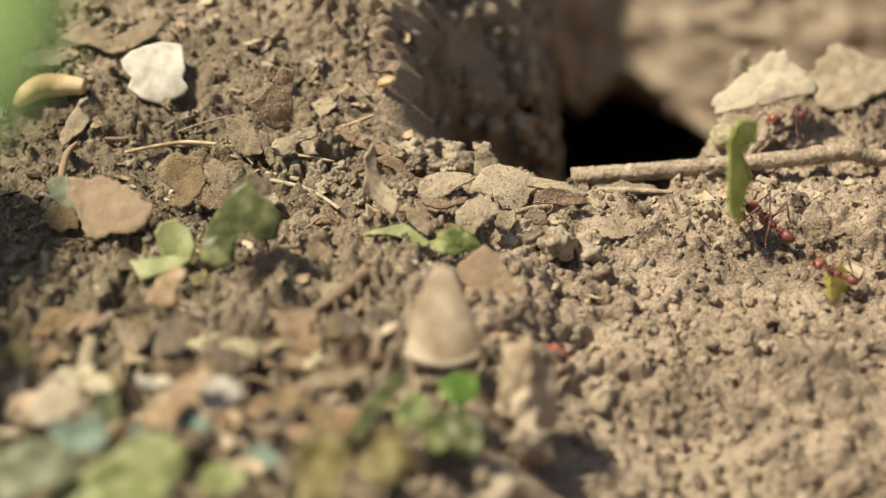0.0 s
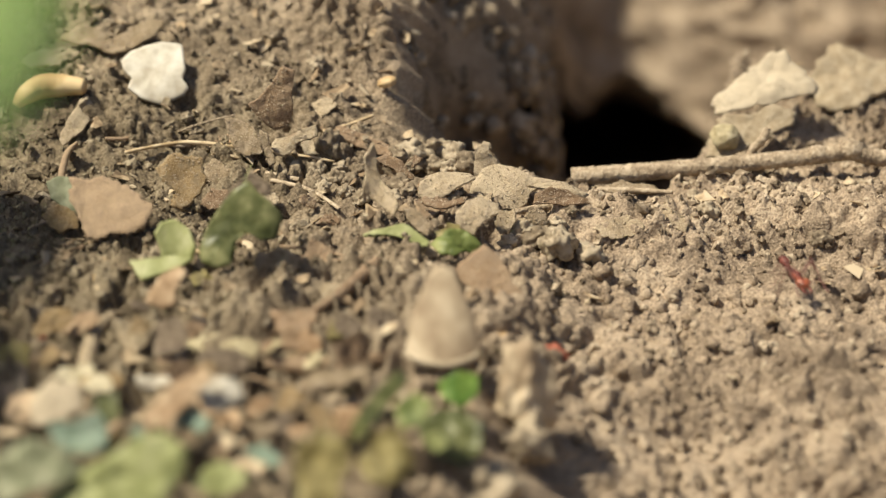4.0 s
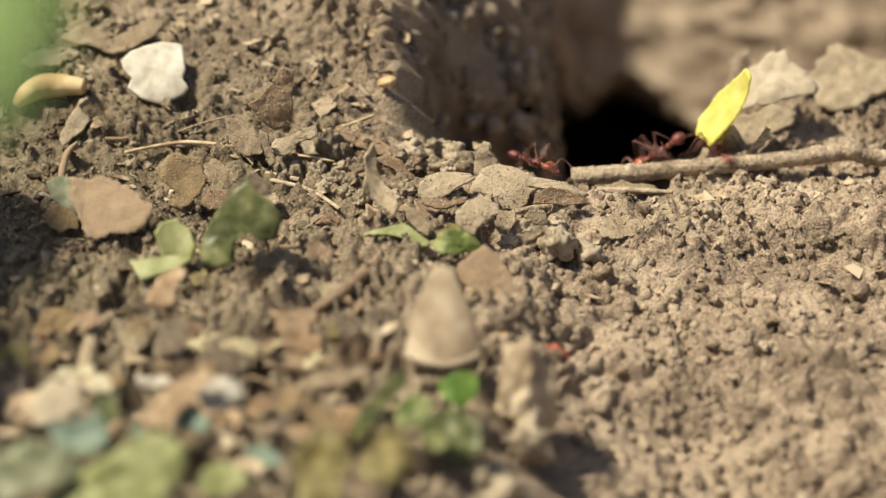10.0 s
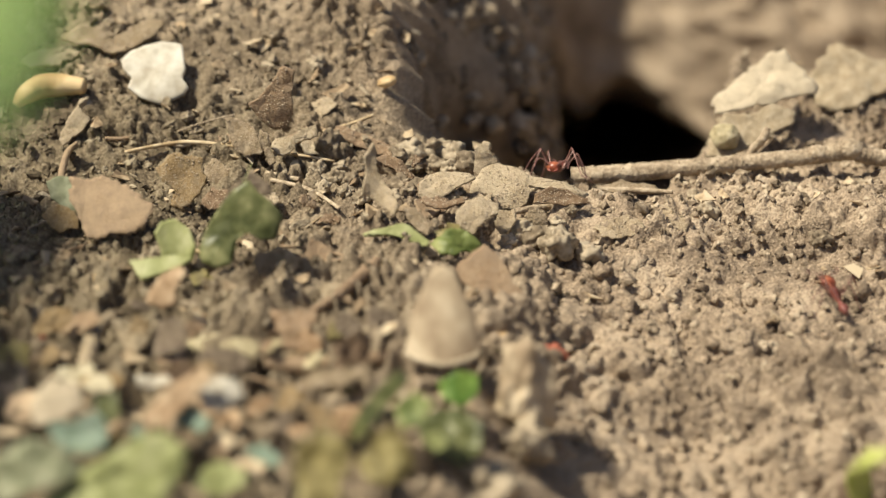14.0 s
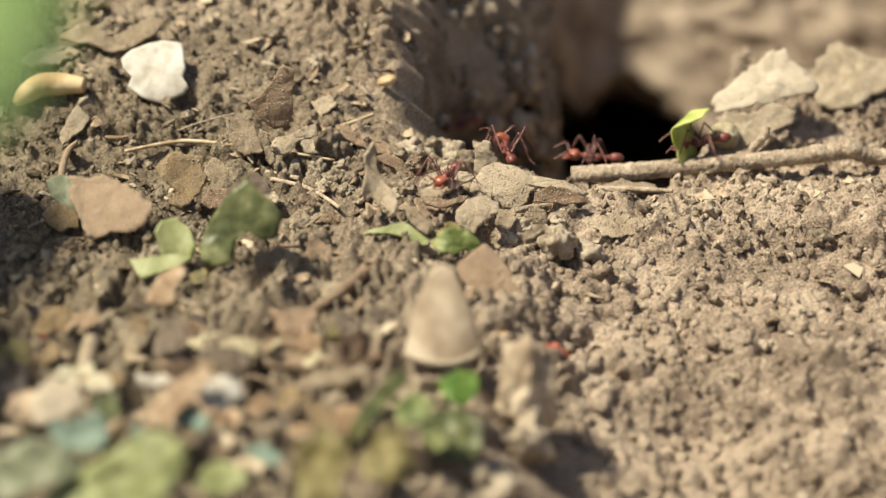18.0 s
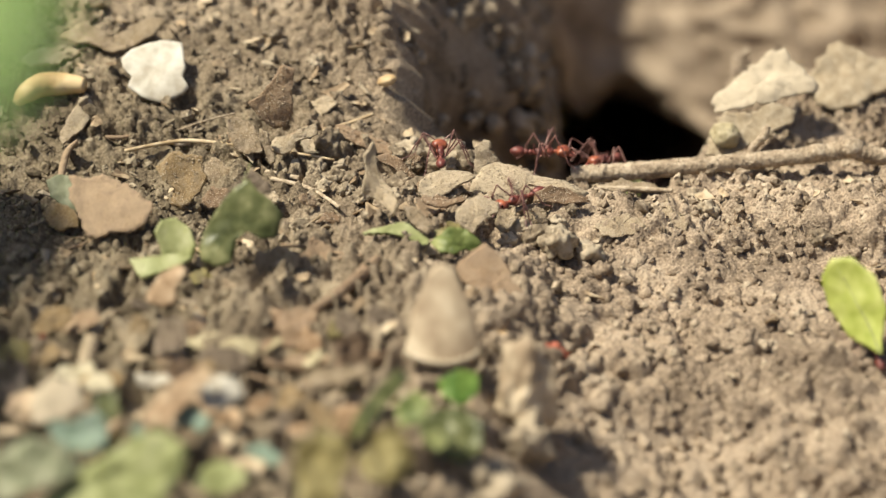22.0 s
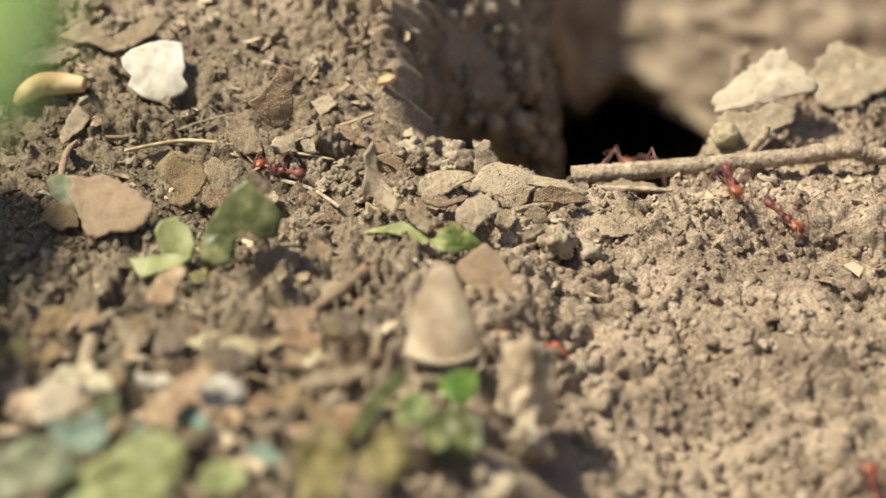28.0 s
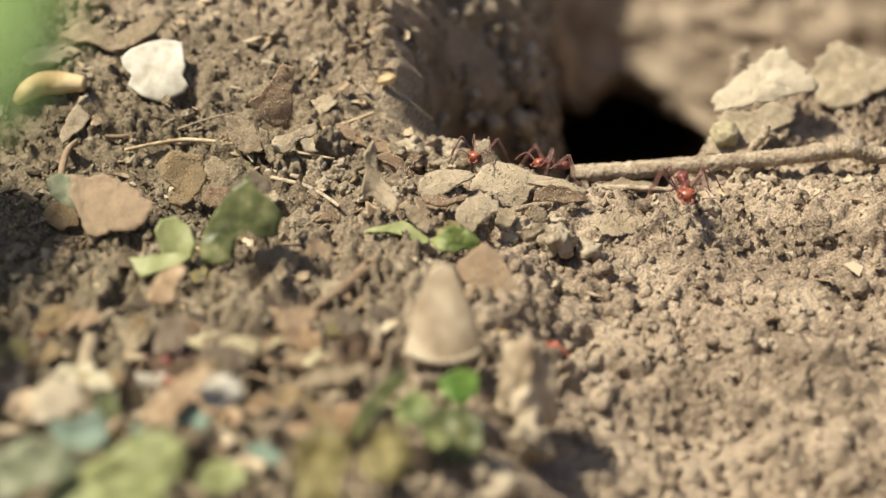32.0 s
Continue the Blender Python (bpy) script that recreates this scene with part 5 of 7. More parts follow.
leaf("dry_leaf", "torn tan dead leaf scrap in the litter pile", (-0.0397, -0.0626, -0.0024), (49, 21, -37), "shard", 2.1, 1.7, M_WARM, wrinkle=0.6, way=90, curl=-4, seed=29, rings=5, group="dead leaf scraps in the litter")
leaf("dry_leaf", "curled brown dead leaf scrap in the litter pile", (-0.017, -0.0455, -0.0005), (17, -18, 0), "shard", 2.9, 4.1, M_BROWN, wrinkle=0.5, way=90, curl=-8, seed=54, rings=5, group="dead leaf scraps in the litter")
leaf("dry_leaf", "torn brown dead leaf scrap in the litter pile", (-0.0272, -0.0525, -0.0011), (14, 0, -5), "shard", 2.6, 3.2, M_BROWN, wrinkle=0.7, way=90, curl=8, seed=48, rings=5, group="dead leaf scraps in the litter")
leaf("dry_leaf", "torn olive brown dead leaf scrap in the litter pile", (-0.0091, -0.0586, -0.0013), (36, 1, 12), "shard", 1.8, 1.3, M_MUSTARD, wrinkle=0.6, way=45, curl=5, seed=19, rings=5, group="dead leaf scraps in the litter")
leaf("dry_leaf", "small flat dark brown dead leaf scrap in the litter pile", (-0.0383, -0.0529, -0.0018), (36, -1, -27), "shard", 2.3, 1.5, M_DARK, wrinkle=0.8, way=90, curl=-5, seed=42, rings=5, group="dead leaf scraps in the litter")
leaf("dry_leaf", "crumpled brown dead leaf scrap in the litter pile", (-0.0201, -0.0692, -0.0026), (32, 20, 8), "lance", 1.9, 1.6, M_BROWN, wrinkle=0.7, way=0, curl=-1, seed=39, rings=5, group="dead leaf scraps in the litter")
leaf("dry_leaf", "torn dark brown dead leaf scrap in the litter pile", (-0.026, -0.0538, -0.0014), (23, -24, -25), "lance", 1.9, 2.4, M_DARK, wrinkle=0.8, way=0, curl=0, seed=6, rings=5, group="dead leaf scraps in the litter")
leaf("dry_leaf", "curled dark brown dead leaf scrap in the litter pile", (-0.015, -0.0674, -0.0026), (44, -10, 22), "shard", 1.2, 0.9, M_DARK, wrinkle=0.4, way=45, curl=0, seed=64, rings=5, group="dead leaf scraps in the litter")
leaf("dry_leaf", "small flat brown dead leaf scrap in the litter pile", (-0.0218, -0.056, -0.0014), (22, -7, 28), "shard", 2.6, 2.8, M_BROWN, wrinkle=0.6, way=90, curl=7, seed=4, rings=5, group="dead leaf scraps in the litter")
leaf("dry_leaf", "small flat tan dead leaf scrap in the litter pile", (-0.0273, -0.052, -0.001), (30, 18, -27), "lance", 2.9, 2.7, M_WARM, wrinkle=0.6, way=0, curl=4, seed=55, rings=5, group="dead leaf scraps in the litter")
leaf("dry_leaf", "crumpled tan dead leaf scrap in the litter pile", (-0.0218, -0.063, -0.0016), (39, -7, 19), "shard", 3.2, 2.8, M_WARM, wrinkle=0.3, way=0, curl=4, seed=75, rings=5, group="dead leaf scraps in the litter")
leaf("dry_leaf", "crumpled dark brown dead leaf scrap in the litter pile", (-0.0321, -0.0661, -0.0021), (35, 2, 34), "shard", 3.1, 2, M_DARK, wrinkle=0.3, way=90, curl=-2, seed=35, rings=5, group="dead leaf scraps in the litter")
leaf("dry_leaf", "small flat tan dead leaf scrap in the litter pile", (-0.0138, -0.0662, -0.0018), (39, -22, -25), "lance", 2.6, 1.4, M_WARM, wrinkle=0.4, way=90, curl=-6, seed=18, rings=5, group="dead leaf scraps in the litter")
leaf("dry_leaf", "crumpled dark brown dead leaf scrap in the litter pile", (-0.0079, -0.0635, -0.0028), (24, 14, -13), "shard", 2.1, 1.6, M_DARK, wrinkle=0.4, way=45, curl=-7, seed=36, rings=5, group="dead leaf scraps in the litter")
leaf("dry_leaf", "small flat dark brown dead leaf scrap in the litter pile", (-0.041, -0.0591, -0.002), (41, -5, 36), "shard", 2.8, 2.7, M_DARK, wrinkle=0.5, way=90, curl=2, seed=8, rings=5, group="dead leaf scraps in the litter")
leaf("dry_leaf", "curled dark brown dead leaf scrap in the litter pile", (-0.0393, -0.0498, -0.0017), (30, 10, -10), "shard", 2.5, 2.5, M_DARK, wrinkle=0.7, way=90, curl=-5, seed=31, rings=5, group="dead leaf scraps in the litter")
leaf("dry_leaf", "torn tan dead leaf scrap in the litter pile", (-0.0128, -0.0551, -0.0017), (19, -20, -25), "shard", 2.1, 1.7, M_WARM, wrinkle=0.5, way=45, curl=5, seed=62, rings=5, group="dead leaf scraps in the litter")
leaf("dry_leaf", "curled tan dead leaf scrap in the litter pile", (-0.0244, -0.0582, -0.0014), (21, 17, 22), "shard", 2, 2.5, M_WARM, wrinkle=0.4, way=90, curl=3, seed=46, rings=5, group="dead leaf scraps in the litter")
leaf("dry_leaf", "crumpled tan dead leaf scrap in the litter pile", (-0.014, -0.0494, -0.001), (22, 16, -3), "shard", 3.3, 3.7, M_WARM, wrinkle=0.5, way=45, curl=7, seed=5, rings=5, group="dead leaf scraps in the litter")
leaf("dry_leaf", "small flat brown dead leaf scrap in the litter pile", (-0.0221, -0.0591, -0.0026), (16, -13, -15), "shard", 2.8, 2.9, M_BROWN, wrinkle=0.7, way=45, curl=2, seed=1, rings=5, group="dead leaf scraps in the litter")
leaf("dry_leaf", "folded dark brown dead leaf heaped in the near litter", (-0.0272, -0.0524, -0.0003), (54, -18, -41), "shard", 5.9, 4.6, M_DARK, wrinkle=0.7, way=0, curl=2, seed=47)
leaf("dry_leaf", "folded tan dead leaf heaped in the near litter", (-0.0094, -0.0648, -0.0022), (35, 13, -30), "lance", 4.1, 2.9, M_WARM, wrinkle=0.7, way=0, curl=2, seed=54)
leaf("dry_leaf", "folded brown dead leaf heaped in the near litter", (-0.0076, -0.0538, -0.0005), (55, -23, 40), "shard", 5.8, 3.9, M_BROWN, wrinkle=0.7, way=60, curl=5, seed=61)
leaf("dry_leaf", "ragged tan dead leaf heaped in the near litter", (-0.0169, -0.0617, -0.0014), (39, -25, 19), "oval", 3.2, 1.5, M_WARM, wrinkle=0.7, way=90, curl=2, seed=68)
leaf("dry_leaf", "folded brown dead leaf heaped in the near litter", (-0.0174, -0.0498, -0.0011), (35, -19, 26), "shard", 4, 1.8, M_BROWN, wrinkle=0.7, way=0, curl=4, seed=75)
leaf("dry_leaf", "folded brown dead leaf heaped in the near litter", (-0.0154, -0.0516, 0), (35, -28, 10), "shard", 4.3, 2.8, M_BROWN, wrinkle=0.7, way=90, curl=9, seed=82)
leaf("dry_leaf", "curled ochre dead leaf heaped in the near litter", (-0.0307, -0.0476, -0.0001), (55, 13, -29), "shard", 3, 2.3, M_OCHRE, wrinkle=0.7, way=60, curl=3, seed=89)
leaf("dry_leaf", "curled brown dead leaf heaped in the near litter", (-0.0135, -0.0463, -0.0005), (27, -19, 29), "shard", 5.6, 4, M_BROWN, wrinkle=0.7, way=60, curl=-3, seed=96)
leaf("dry_leaf", "curled pale dead leaf heaped in the near litter", (-0.0235, -0.0472, -0.0015), (29, -17, 19), "oval", 3.9, 1.9, M_CREAM, wrinkle=0.7, way=90, curl=2, seed=6)
leaf("dry_leaf", "curled brown dead leaf heaped in the near litter", (-0.0244, -0.0582, -0.0004), (44, -2, 54), "oval", 4, 2.7, M_BROWN, wrinkle=0.7, way=0, curl=8, seed=13)
leaf("dry_leaf", "folded ochre dead leaf heaped in the near litter", (-0.0394, -0.0525, -0.0009), (33, 4, -50), "shard", 3, 2.6, M_OCHRE, wrinkle=0.7, way=90, curl=-7, seed=20)
leaf("dry_leaf", "ragged ochre dead leaf heaped in the near litter", (-0.012, -0.0666, -0.0009), (40, 15, -35), "shard", 4.7, 2.5, M_OCHRE, wrinkle=0.7, way=60, curl=-6, seed=27)
leaf("dry_leaf", "folded tan dead leaf heaped in the near litter", (-0.0397, -0.0626, -0.0019), (33, -29, -4), "oval", 3.9, 3.2, M_WARM, wrinkle=0.7, way=90, curl=-9, seed=34)
leaf("dry_leaf", "ragged ochre dead leaf heaped in the near litter", (-0.0149, -0.0613, -0.0018), (33, -26, -21), "lance", 3.5, 3, M_OCHRE, wrinkle=0.7, way=60, curl=6, seed=41)
leaf("dry_leaf", "curled pale dead leaf heaped in the near litter", (-0.0174, -0.052, 0), (26, -27, -44), "shard", 3, 2.7, M_CREAM, wrinkle=0.7, way=60, curl=-1, seed=48)
leaf("dry_leaf", "curled dark brown dead leaf heaped in the near litter", (-0.0065, -0.0591, -0.0009), (46, -30, -40), "lance", 3.5, 2, M_DARK, wrinkle=0.7, way=0, curl=-6, seed=55)
leaf("dry_leaf", "folded ochre dead leaf heaped in the near litter", (-0.0327, -0.0591, -0.0003), (32, -10, -3), "lance", 4.8, 2.3, M_OCHRE, wrinkle=0.7, way=60, curl=4, seed=62)
leaf("dry_leaf", "folded ochre dead leaf heaped in the near litter", (-0.038, -0.0463, 0.0002), (25, -22, 44), "shard", 5.1, 2.8, M_OCHRE, wrinkle=0.7, way=90, curl=-8, seed=69)
leaf("dry_leaf", "folded brown dead leaf heaped in the near litter", (-0.0366, -0.0454, -0.0007), (50, -17, -35), "lance", 5.9, 2.8, M_BROWN, wrinkle=0.7, way=0, curl=0, seed=76)
leaf("dry_leaf", "curled dark brown dead leaf heaped in the near litter", (-0.0218, -0.0538, -0.001), (28, 1, -9), "oval", 5.2, 3, M_DARK, wrinkle=0.7, way=0, curl=-2, seed=83)
leaf("dry_leaf", "folded brown dead leaf heaped in the near litter", (-0.0252, -0.0463, -0.0005), (37, 0, 27), "lance", 3.4, 1.5, M_BROWN, wrinkle=0.7, way=90, curl=-7, seed=90)
leaf("dry_leaf", "ragged pale dead leaf heaped in the near litter", (-0.0124, -0.0542, -0.0003), (36, -29, -20), "lance", 2.8, 1.8, M_CREAM, wrinkle=0.7, way=90, curl=0, seed=97)
leaf("dry_leaf", "ragged ochre dead leaf heaped in the near litter", (-0.0234, -0.0569, -0.0016), (60, -27, 8), "oval", 4.5, 3, M_OCHRE, wrinkle=0.7, way=60, curl=2, seed=7)
leaf("dry_leaf", "curled dark brown dead leaf heaped in the near litter", (-0.0064, -0.0459, -0.0002), (26, 19, -15), "shard", 5.4, 3.2, M_DARK, wrinkle=0.7, way=90, curl=4, seed=14)
leaf("dry_leaf", "curled tan dead leaf heaped in the near litter", (-0.0305, -0.0661, -0.0016), (30, -11, 54), "oval", 3.5, 2.9, M_WARM, wrinkle=0.7, way=90, curl=8, seed=21)
leaf("dry_leaf", "folded pale dead leaf heaped in the near litter", (-0.0352, -0.0573, -0.0011), (50, 12, -11), "shard", 5.7, 2.6, M_CREAM, wrinkle=0.7, way=90, curl=7, seed=28)
leaf("dry_leaf", "crumbled tan dead leaf scrap on the ridge", (0.0102, -0.0127, -0.002), (55, 19, 7), "shard", 3, 2, M_TAN, wrinkle=0.4, way=45, curl=-3, seed=35, rings=5, group="dead leaf scraps in the litter")
leaf("dry_leaf", "dusty dusty tan dead leaf scrap on the ridge", (-0.0094, 0.0025, 0.0026), (34, 2, 21), "shard", 3.2, 2.9, M_TAN, wrinkle=0.8, way=45, curl=1, seed=36, rings=5, group="dead leaf scraps in the litter")
leaf("dry_leaf", "small torn brown dead leaf scrap on the ridge", (-0.0217, -0.0163, -0.0001), (38, 11, 31), "shard", 2.2, 1.7, M_BROWN, wrinkle=0.4, way=0, curl=-2, seed=77, rings=5, group="dead leaf scraps in the litter")
leaf("dry_leaf", "small torn dusty tan dead leaf scrap on the ridge", (-0.0213, -0.0129, -0.0004), (53, -21, 0), "shard", 2.2, 1.2, M_TAN, wrinkle=0.5, way=45, curl=-5, seed=90, rings=5, group="dead leaf scraps in the litter")
leaf("dry_leaf", "small torn brown dead leaf scrap on the ridge", (-0.001, -0.0129, -0.0003), (25, -4, -21), "shard", 3.6, 2.5, M_BROWN, wrinkle=0.7, way=90, curl=12, seed=57, rings=5, group="dead leaf scraps in the litter")
leaf("dry_leaf", "dusty tan dead leaf scrap on the ridge", (0.0038, -0.0123, -0.001), (26, -21, -15), "shard", 3.5, 3.7, M_TAN, wrinkle=0.5, way=45, curl=9, seed=11, rings=5, group="dead leaf scraps in the litter")
leaf("dry_leaf", "small torn pale dead leaf scrap on the ridge", (-0.0154, -0.0177, -0.0004), (63, -25, 23), "shard", 2.6, 1.3, M_PALE, wrinkle=0.5, way=90, curl=-10, seed=63, rings=5, group="dead leaf scraps in the litter")
leaf("dry_leaf", "dusty dusty tan dead leaf scrap on the ridge", (0.0047, -0.0096, -0.0007), (32, -4, 8), "shard", 2.2, 1.5, M_TAN, wrinkle=0.8, way=90, curl=10, seed=12, rings=5, group="dead leaf scraps in the litter")
leaf("dry_leaf", "small torn dusty tan dead leaf scrap on the ridge", (-0.0027, 0.0019, 0.001), (34, 1, -10), "shard", 2.4, 2.4, M_TAN, wrinkle=0.7, way=0, curl=-4, seed=13, rings=5, group="dead leaf scraps in the litter")
leaf("dry_leaf", "small torn brown dead leaf scrap on the ridge", (-0.0036, -0.0018, 0.0009), (48, -3, -24), "shard", 1.9, 1.7, M_BROWN, wrinkle=0.3, way=0, curl=-1, seed=3, rings=5, group="dead leaf scraps in the litter")
leaf("dry_leaf", "small torn tan dead leaf scrap on the ridge", (-0.025, -0.0058, -0.0001), (33, -13, 16), "shard", 4, 4.2, M_TAN, wrinkle=0.6, way=45, curl=7, seed=88, rings=5, group="dead leaf scraps in the litter")
leaf("dry_leaf", "small torn tan dead leaf scrap on the ridge", (-0.019, -0.0124, 0.0002), (21, 1, 12), "shard", 2.7, 3.4, M_TAN, wrinkle=0.7, way=45, curl=0, seed=2, rings=5, group="dead leaf scraps in the litter")
leaf("dry_leaf", "dusty brown dead leaf scrap on the ridge", (0.0143, -0.0082, -0.0015), (24, -2, -13), "shard", 3.8, 3, M_BROWN, wrinkle=0.4, way=0, curl=3, seed=47, rings=5, group="dead leaf scraps in the litter")
leaf("dry_leaf", "small torn dusty tan dead leaf scrap on the ridge", (-0.0141, -0.0093, -0.0002), (24, 18, 8), "shard", 1.7, 1.4, M_TAN, wrinkle=0.5, way=0, curl=-6, seed=83, rings=5, group="dead leaf scraps in the litter")
leaf("dry_leaf", "dusty brown dead leaf scrap on the ridge", (-0.0245, -0.0142, 0.0002), (35, -21, 6), "shard", 3.9, 3.5, M_BROWN, wrinkle=0.3, way=0, curl=1, seed=11, rings=5, group="dead leaf scraps in the litter")
leaf("dry_leaf", "dusty brown dead leaf scrap on the ridge", (-0.0148, -0.012, -0.0003), (53, 19, 31), "shard", 2.4, 2, M_BROWN, wrinkle=0.4, way=90, curl=0, seed=48, rings=5, group="dead leaf scraps in the litter")
leaf("dry_leaf", "crumbled brown dead leaf scrap on the ridge", (-0.0132, -0.0168, -0.0002), (28, -9, -38), "shard", 2.8, 2.5, M_BROWN, wrinkle=0.7, way=0, curl=-5, seed=62, rings=5, group="dead leaf scraps in the litter")
leaf("dry_leaf", "dusty brown dead leaf scrap on the ridge", (-0.0257, 0.002, 0.002), (23, 7, -10), "shard", 2.1, 2.4, M_BROWN, wrinkle=0.5, way=45, curl=12, seed=3, rings=5, group="dead leaf scraps in the litter")
leaf("dry_leaf", "crumbled pale dead leaf scrap on the ridge", (-0.0034, -0.0018, 0.0009), (53, -8, 34), "shard", 1.7, 1, M_PALE, wrinkle=0.8, way=45, curl=-3, seed=22, rings=5, group="dead leaf scraps in the litter")
leaf("dry_leaf", "crumbled brown dead leaf scrap on the ridge", (-0.002, -0.0097, 0.0004), (59, -1, -28), "shard", 3.1, 1.6, M_BROWN, wrinkle=0.4, way=90, curl=-1, seed=53, rings=5, group="dead leaf scraps in the litter")
leaf("dry_leaf", "crumbled brown dead leaf scrap on the ridge", (-0.0206, -0.0002, 0.0013), (49, -23, -33), "shard", 2.8, 2.2, M_BROWN, wrinkle=0.4, way=0, curl=-1, seed=44, rings=5, group="dead leaf scraps in the litter")
leaf("dry_leaf", "dusty pale dead leaf scrap on the ridge", (-0.0155, 0.0009, 0.0018), (21, 15, -8), "shard", 3.6, 4.3, M_PALE, wrinkle=0.6, way=0, curl=10, seed=34, rings=5, group="dead leaf scraps in the litter")
leaf("dry_leaf", "crumbled brown dead leaf scrap on the ridge", (-0.0019, -0.0155, -0.0002), (23, 22, 5), "shard", 3.8, 4.5, M_BROWN, wrinkle=0.3, way=0, curl=10, seed=79, rings=5, group="dead leaf scraps in the litter")
leaf("dry_leaf", "dusty tan dead leaf scrap on the ridge", (-0.0058, -0.0155, -0.0002), (53, 14, 16), "shard", 1.5, 1.1, M_TAN, wrinkle=0.4, way=90, curl=-9, seed=9, rings=5, group="dead leaf scraps in the litter")
leaf("dry_leaf", "crumbled pale dead leaf scrap on the ridge", (0.0031, -0.0059, 0.0003), (53, 9, -32), "shard", 1.5, 1.2, M_PALE, wrinkle=0.6, way=45, curl=-9, seed=52, rings=5, group="dead leaf scraps in the litter")
leaf("dry_leaf", "dusty dusty tan dead leaf scrap on the ridge", (-0.0142, 0.0049, 0.0047), (44, -16, -13), "shard", 3.5, 2.8, M_TAN, wrinkle=0.5, way=90, curl=-6, seed=59, rings=5, group="dead leaf scraps in the litter")
stick("stick", "thin dry plant fibre lying on the soil", [(-36, -60, -2.2), (-32.6, -61.3, -2.2), (-29.2, -63.1, -2.3)], [0.18, 0.18, 0.18], M_BARK, sides=6, rings=14, category="plant fibre")
stick("stick", "thin dry plant fibre lying on the soil", [(-36.7, -60.4, -2.2), (-35, -60.4, -2.1), (-33.2, -60.8, -2.1)], [0.23, 0.23, 0.23], M_BROWN, sides=6, rings=14, category="plant fibre")
stick("stick", "thin dry plant fibre lying on the soil", [(-39, 2.5, 3), (-37, 2.5, 3), (-35.1, 3, 3.2)], [0.25, 0.25, 0.25], M_BROWN, sides=6, rings=14, category="plant fibre")
stick("stick", "thin dry plant fibre lying on the soil", [(-21.7, -51.6, -1.7), (-18.7, -53.3, -1.7), (-15.7, -55.1, -1.9)], [0.21, 0.21, 0.21], M_BROWN, sides=6, rings=14, category="plant fibre")
stick("stick", "thin dry plant fibre lying on the soil", [(-17.2, -48, -1.4), (-15.6, -48.5, -1.5), (-14, -48.1, -1.5)], [0.18, 0.18, 0.18], M_STRAW, sides=6, rings=14, category="plant fibre")
stick("stick", "thin dry plant fibre lying on the soil", [(-17.5, -22.9, -0.2), (-14, -23.4, -0.3), (-10.5, -25.2, -0.4)], [0.21, 0.21, 0.21], M_BROWN, sides=6, rings=14, category="plant fibre")
stick("stick", "thin dry plant fibre lying on the soil", [(-31.7, 1.9, 2.7), (-30.4, 1.4, 2.5), (-29.1, 1.9, 2.5)], [0.25, 0.25, 0.25], M_BARK, sides=6, rings=14, category="plant fibre")
stick("stick", "thin dry plant fibre lying on the soil", [(-15.1, -55.6, -1.9), (-12.8, -55.5, -1.9), (-10.5, -54.2, -1.8)], [0.24, 0.24, 0.24], M_BARK, sides=6, rings=14, category="plant fibre")
stick("stick", "thin dry plant fibre lying on the soil", [(-15.3, -26.5, -0.4), (-11.9, -26.5, -0.4), (-8.5, -25.6, -0.3)], [0.22, 0.22, 0.22], M_BROWN, sides=6, rings=14, category="plant fibre")
stick("stick", "thin dry plant fibre lying on the soil", [(-30.4, -19.5, -0.1), (-27.4, -22.5, -0.2), (-24.3, -26.9, -0.5)], [0.2, 0.2, 0.2], M_STRAW, sides=6, rings=14, category="plant fibre")
stick("stick", "thin dry plant fibre lying on the soil", [(-13.9, 3.2, 3.6), (-11, 4.2, 4.1), (-8.1, 5.4, 4.8)], [0.22, 0.22, 0.22], M_STRAW, sides=6, rings=14, category="plant fibre")
stick("stick", "thin dry plant fibre lying on the soil", [(-45.4, -13.7, 0.2), (-43.7, -13.7, 0.3), (-42.1, -12.4, 0.3)], [0.13, 0.13, 0.13], M_BROWN, sides=6, rings=14, category="plant fibre")
stick("stick", "thin dry plant fibre lying on the soil", [(-20.2, 1.3, 2.2), (-17.4, 2.6, 3.2), (-14.6, 4.3, 4.2)], [0.27, 0.27, 0.27], M_BROWN, sides=6, rings=14, category="plant fibre")
stick("stick", "thin dry plant fibre lying on the soil", [(-43.5, -27, -0.5), (-40.3, -23.9, -0.3), (-37, -21.2, -0.2)], [0.19, 0.19, 0.19], M_BROWN, sides=6, rings=14, category="plant fibre")
stick("stick", "thin dry plant fibre lying on the soil", [(-30.7, 3.2, 3.6), (-27.5, 4.3, 4.4), (-24.2, 5.4, 4.9)], [0.13, 0.13, 0.13], M_BARK, sides=6, rings=14, category="plant fibre")
stick("stick", "thin dry plant fibre lying on the soil", [(-45.2, -18.1, -0), (-43.1, -15.9, 0.1), (-41, -13.3, 0.2)], [0.19, 0.19, 0.19], M_BARK, sides=6, rings=14, category="plant fibre")

# ---- grit on the litter by the burrow ----
for n, ob in enumerate([o for o in bpy.data.objects if o.name.split(".")[0] in ("dry_leaf", "twig")]):
    x, y = ob.location.x, ob.location.y
    if ob.name.startswith("twig"):
        dusted(ob, 1500, 70, 0.00004, 0.00013)
    elif -0.032 < x < 0.024 and -0.022 < y < 0.010:
        dusted(ob, int(6e6 * sum(p.area for p in ob.data.polygons)) + 20, 80 + n)

# ---- overhanging plant beside the viewer ----
def green_plant():
    root = new("green_plant")
    base = Vector((-0.060, -0.125, float(ground_z(-0.060, -0.125))))
    root.location = base
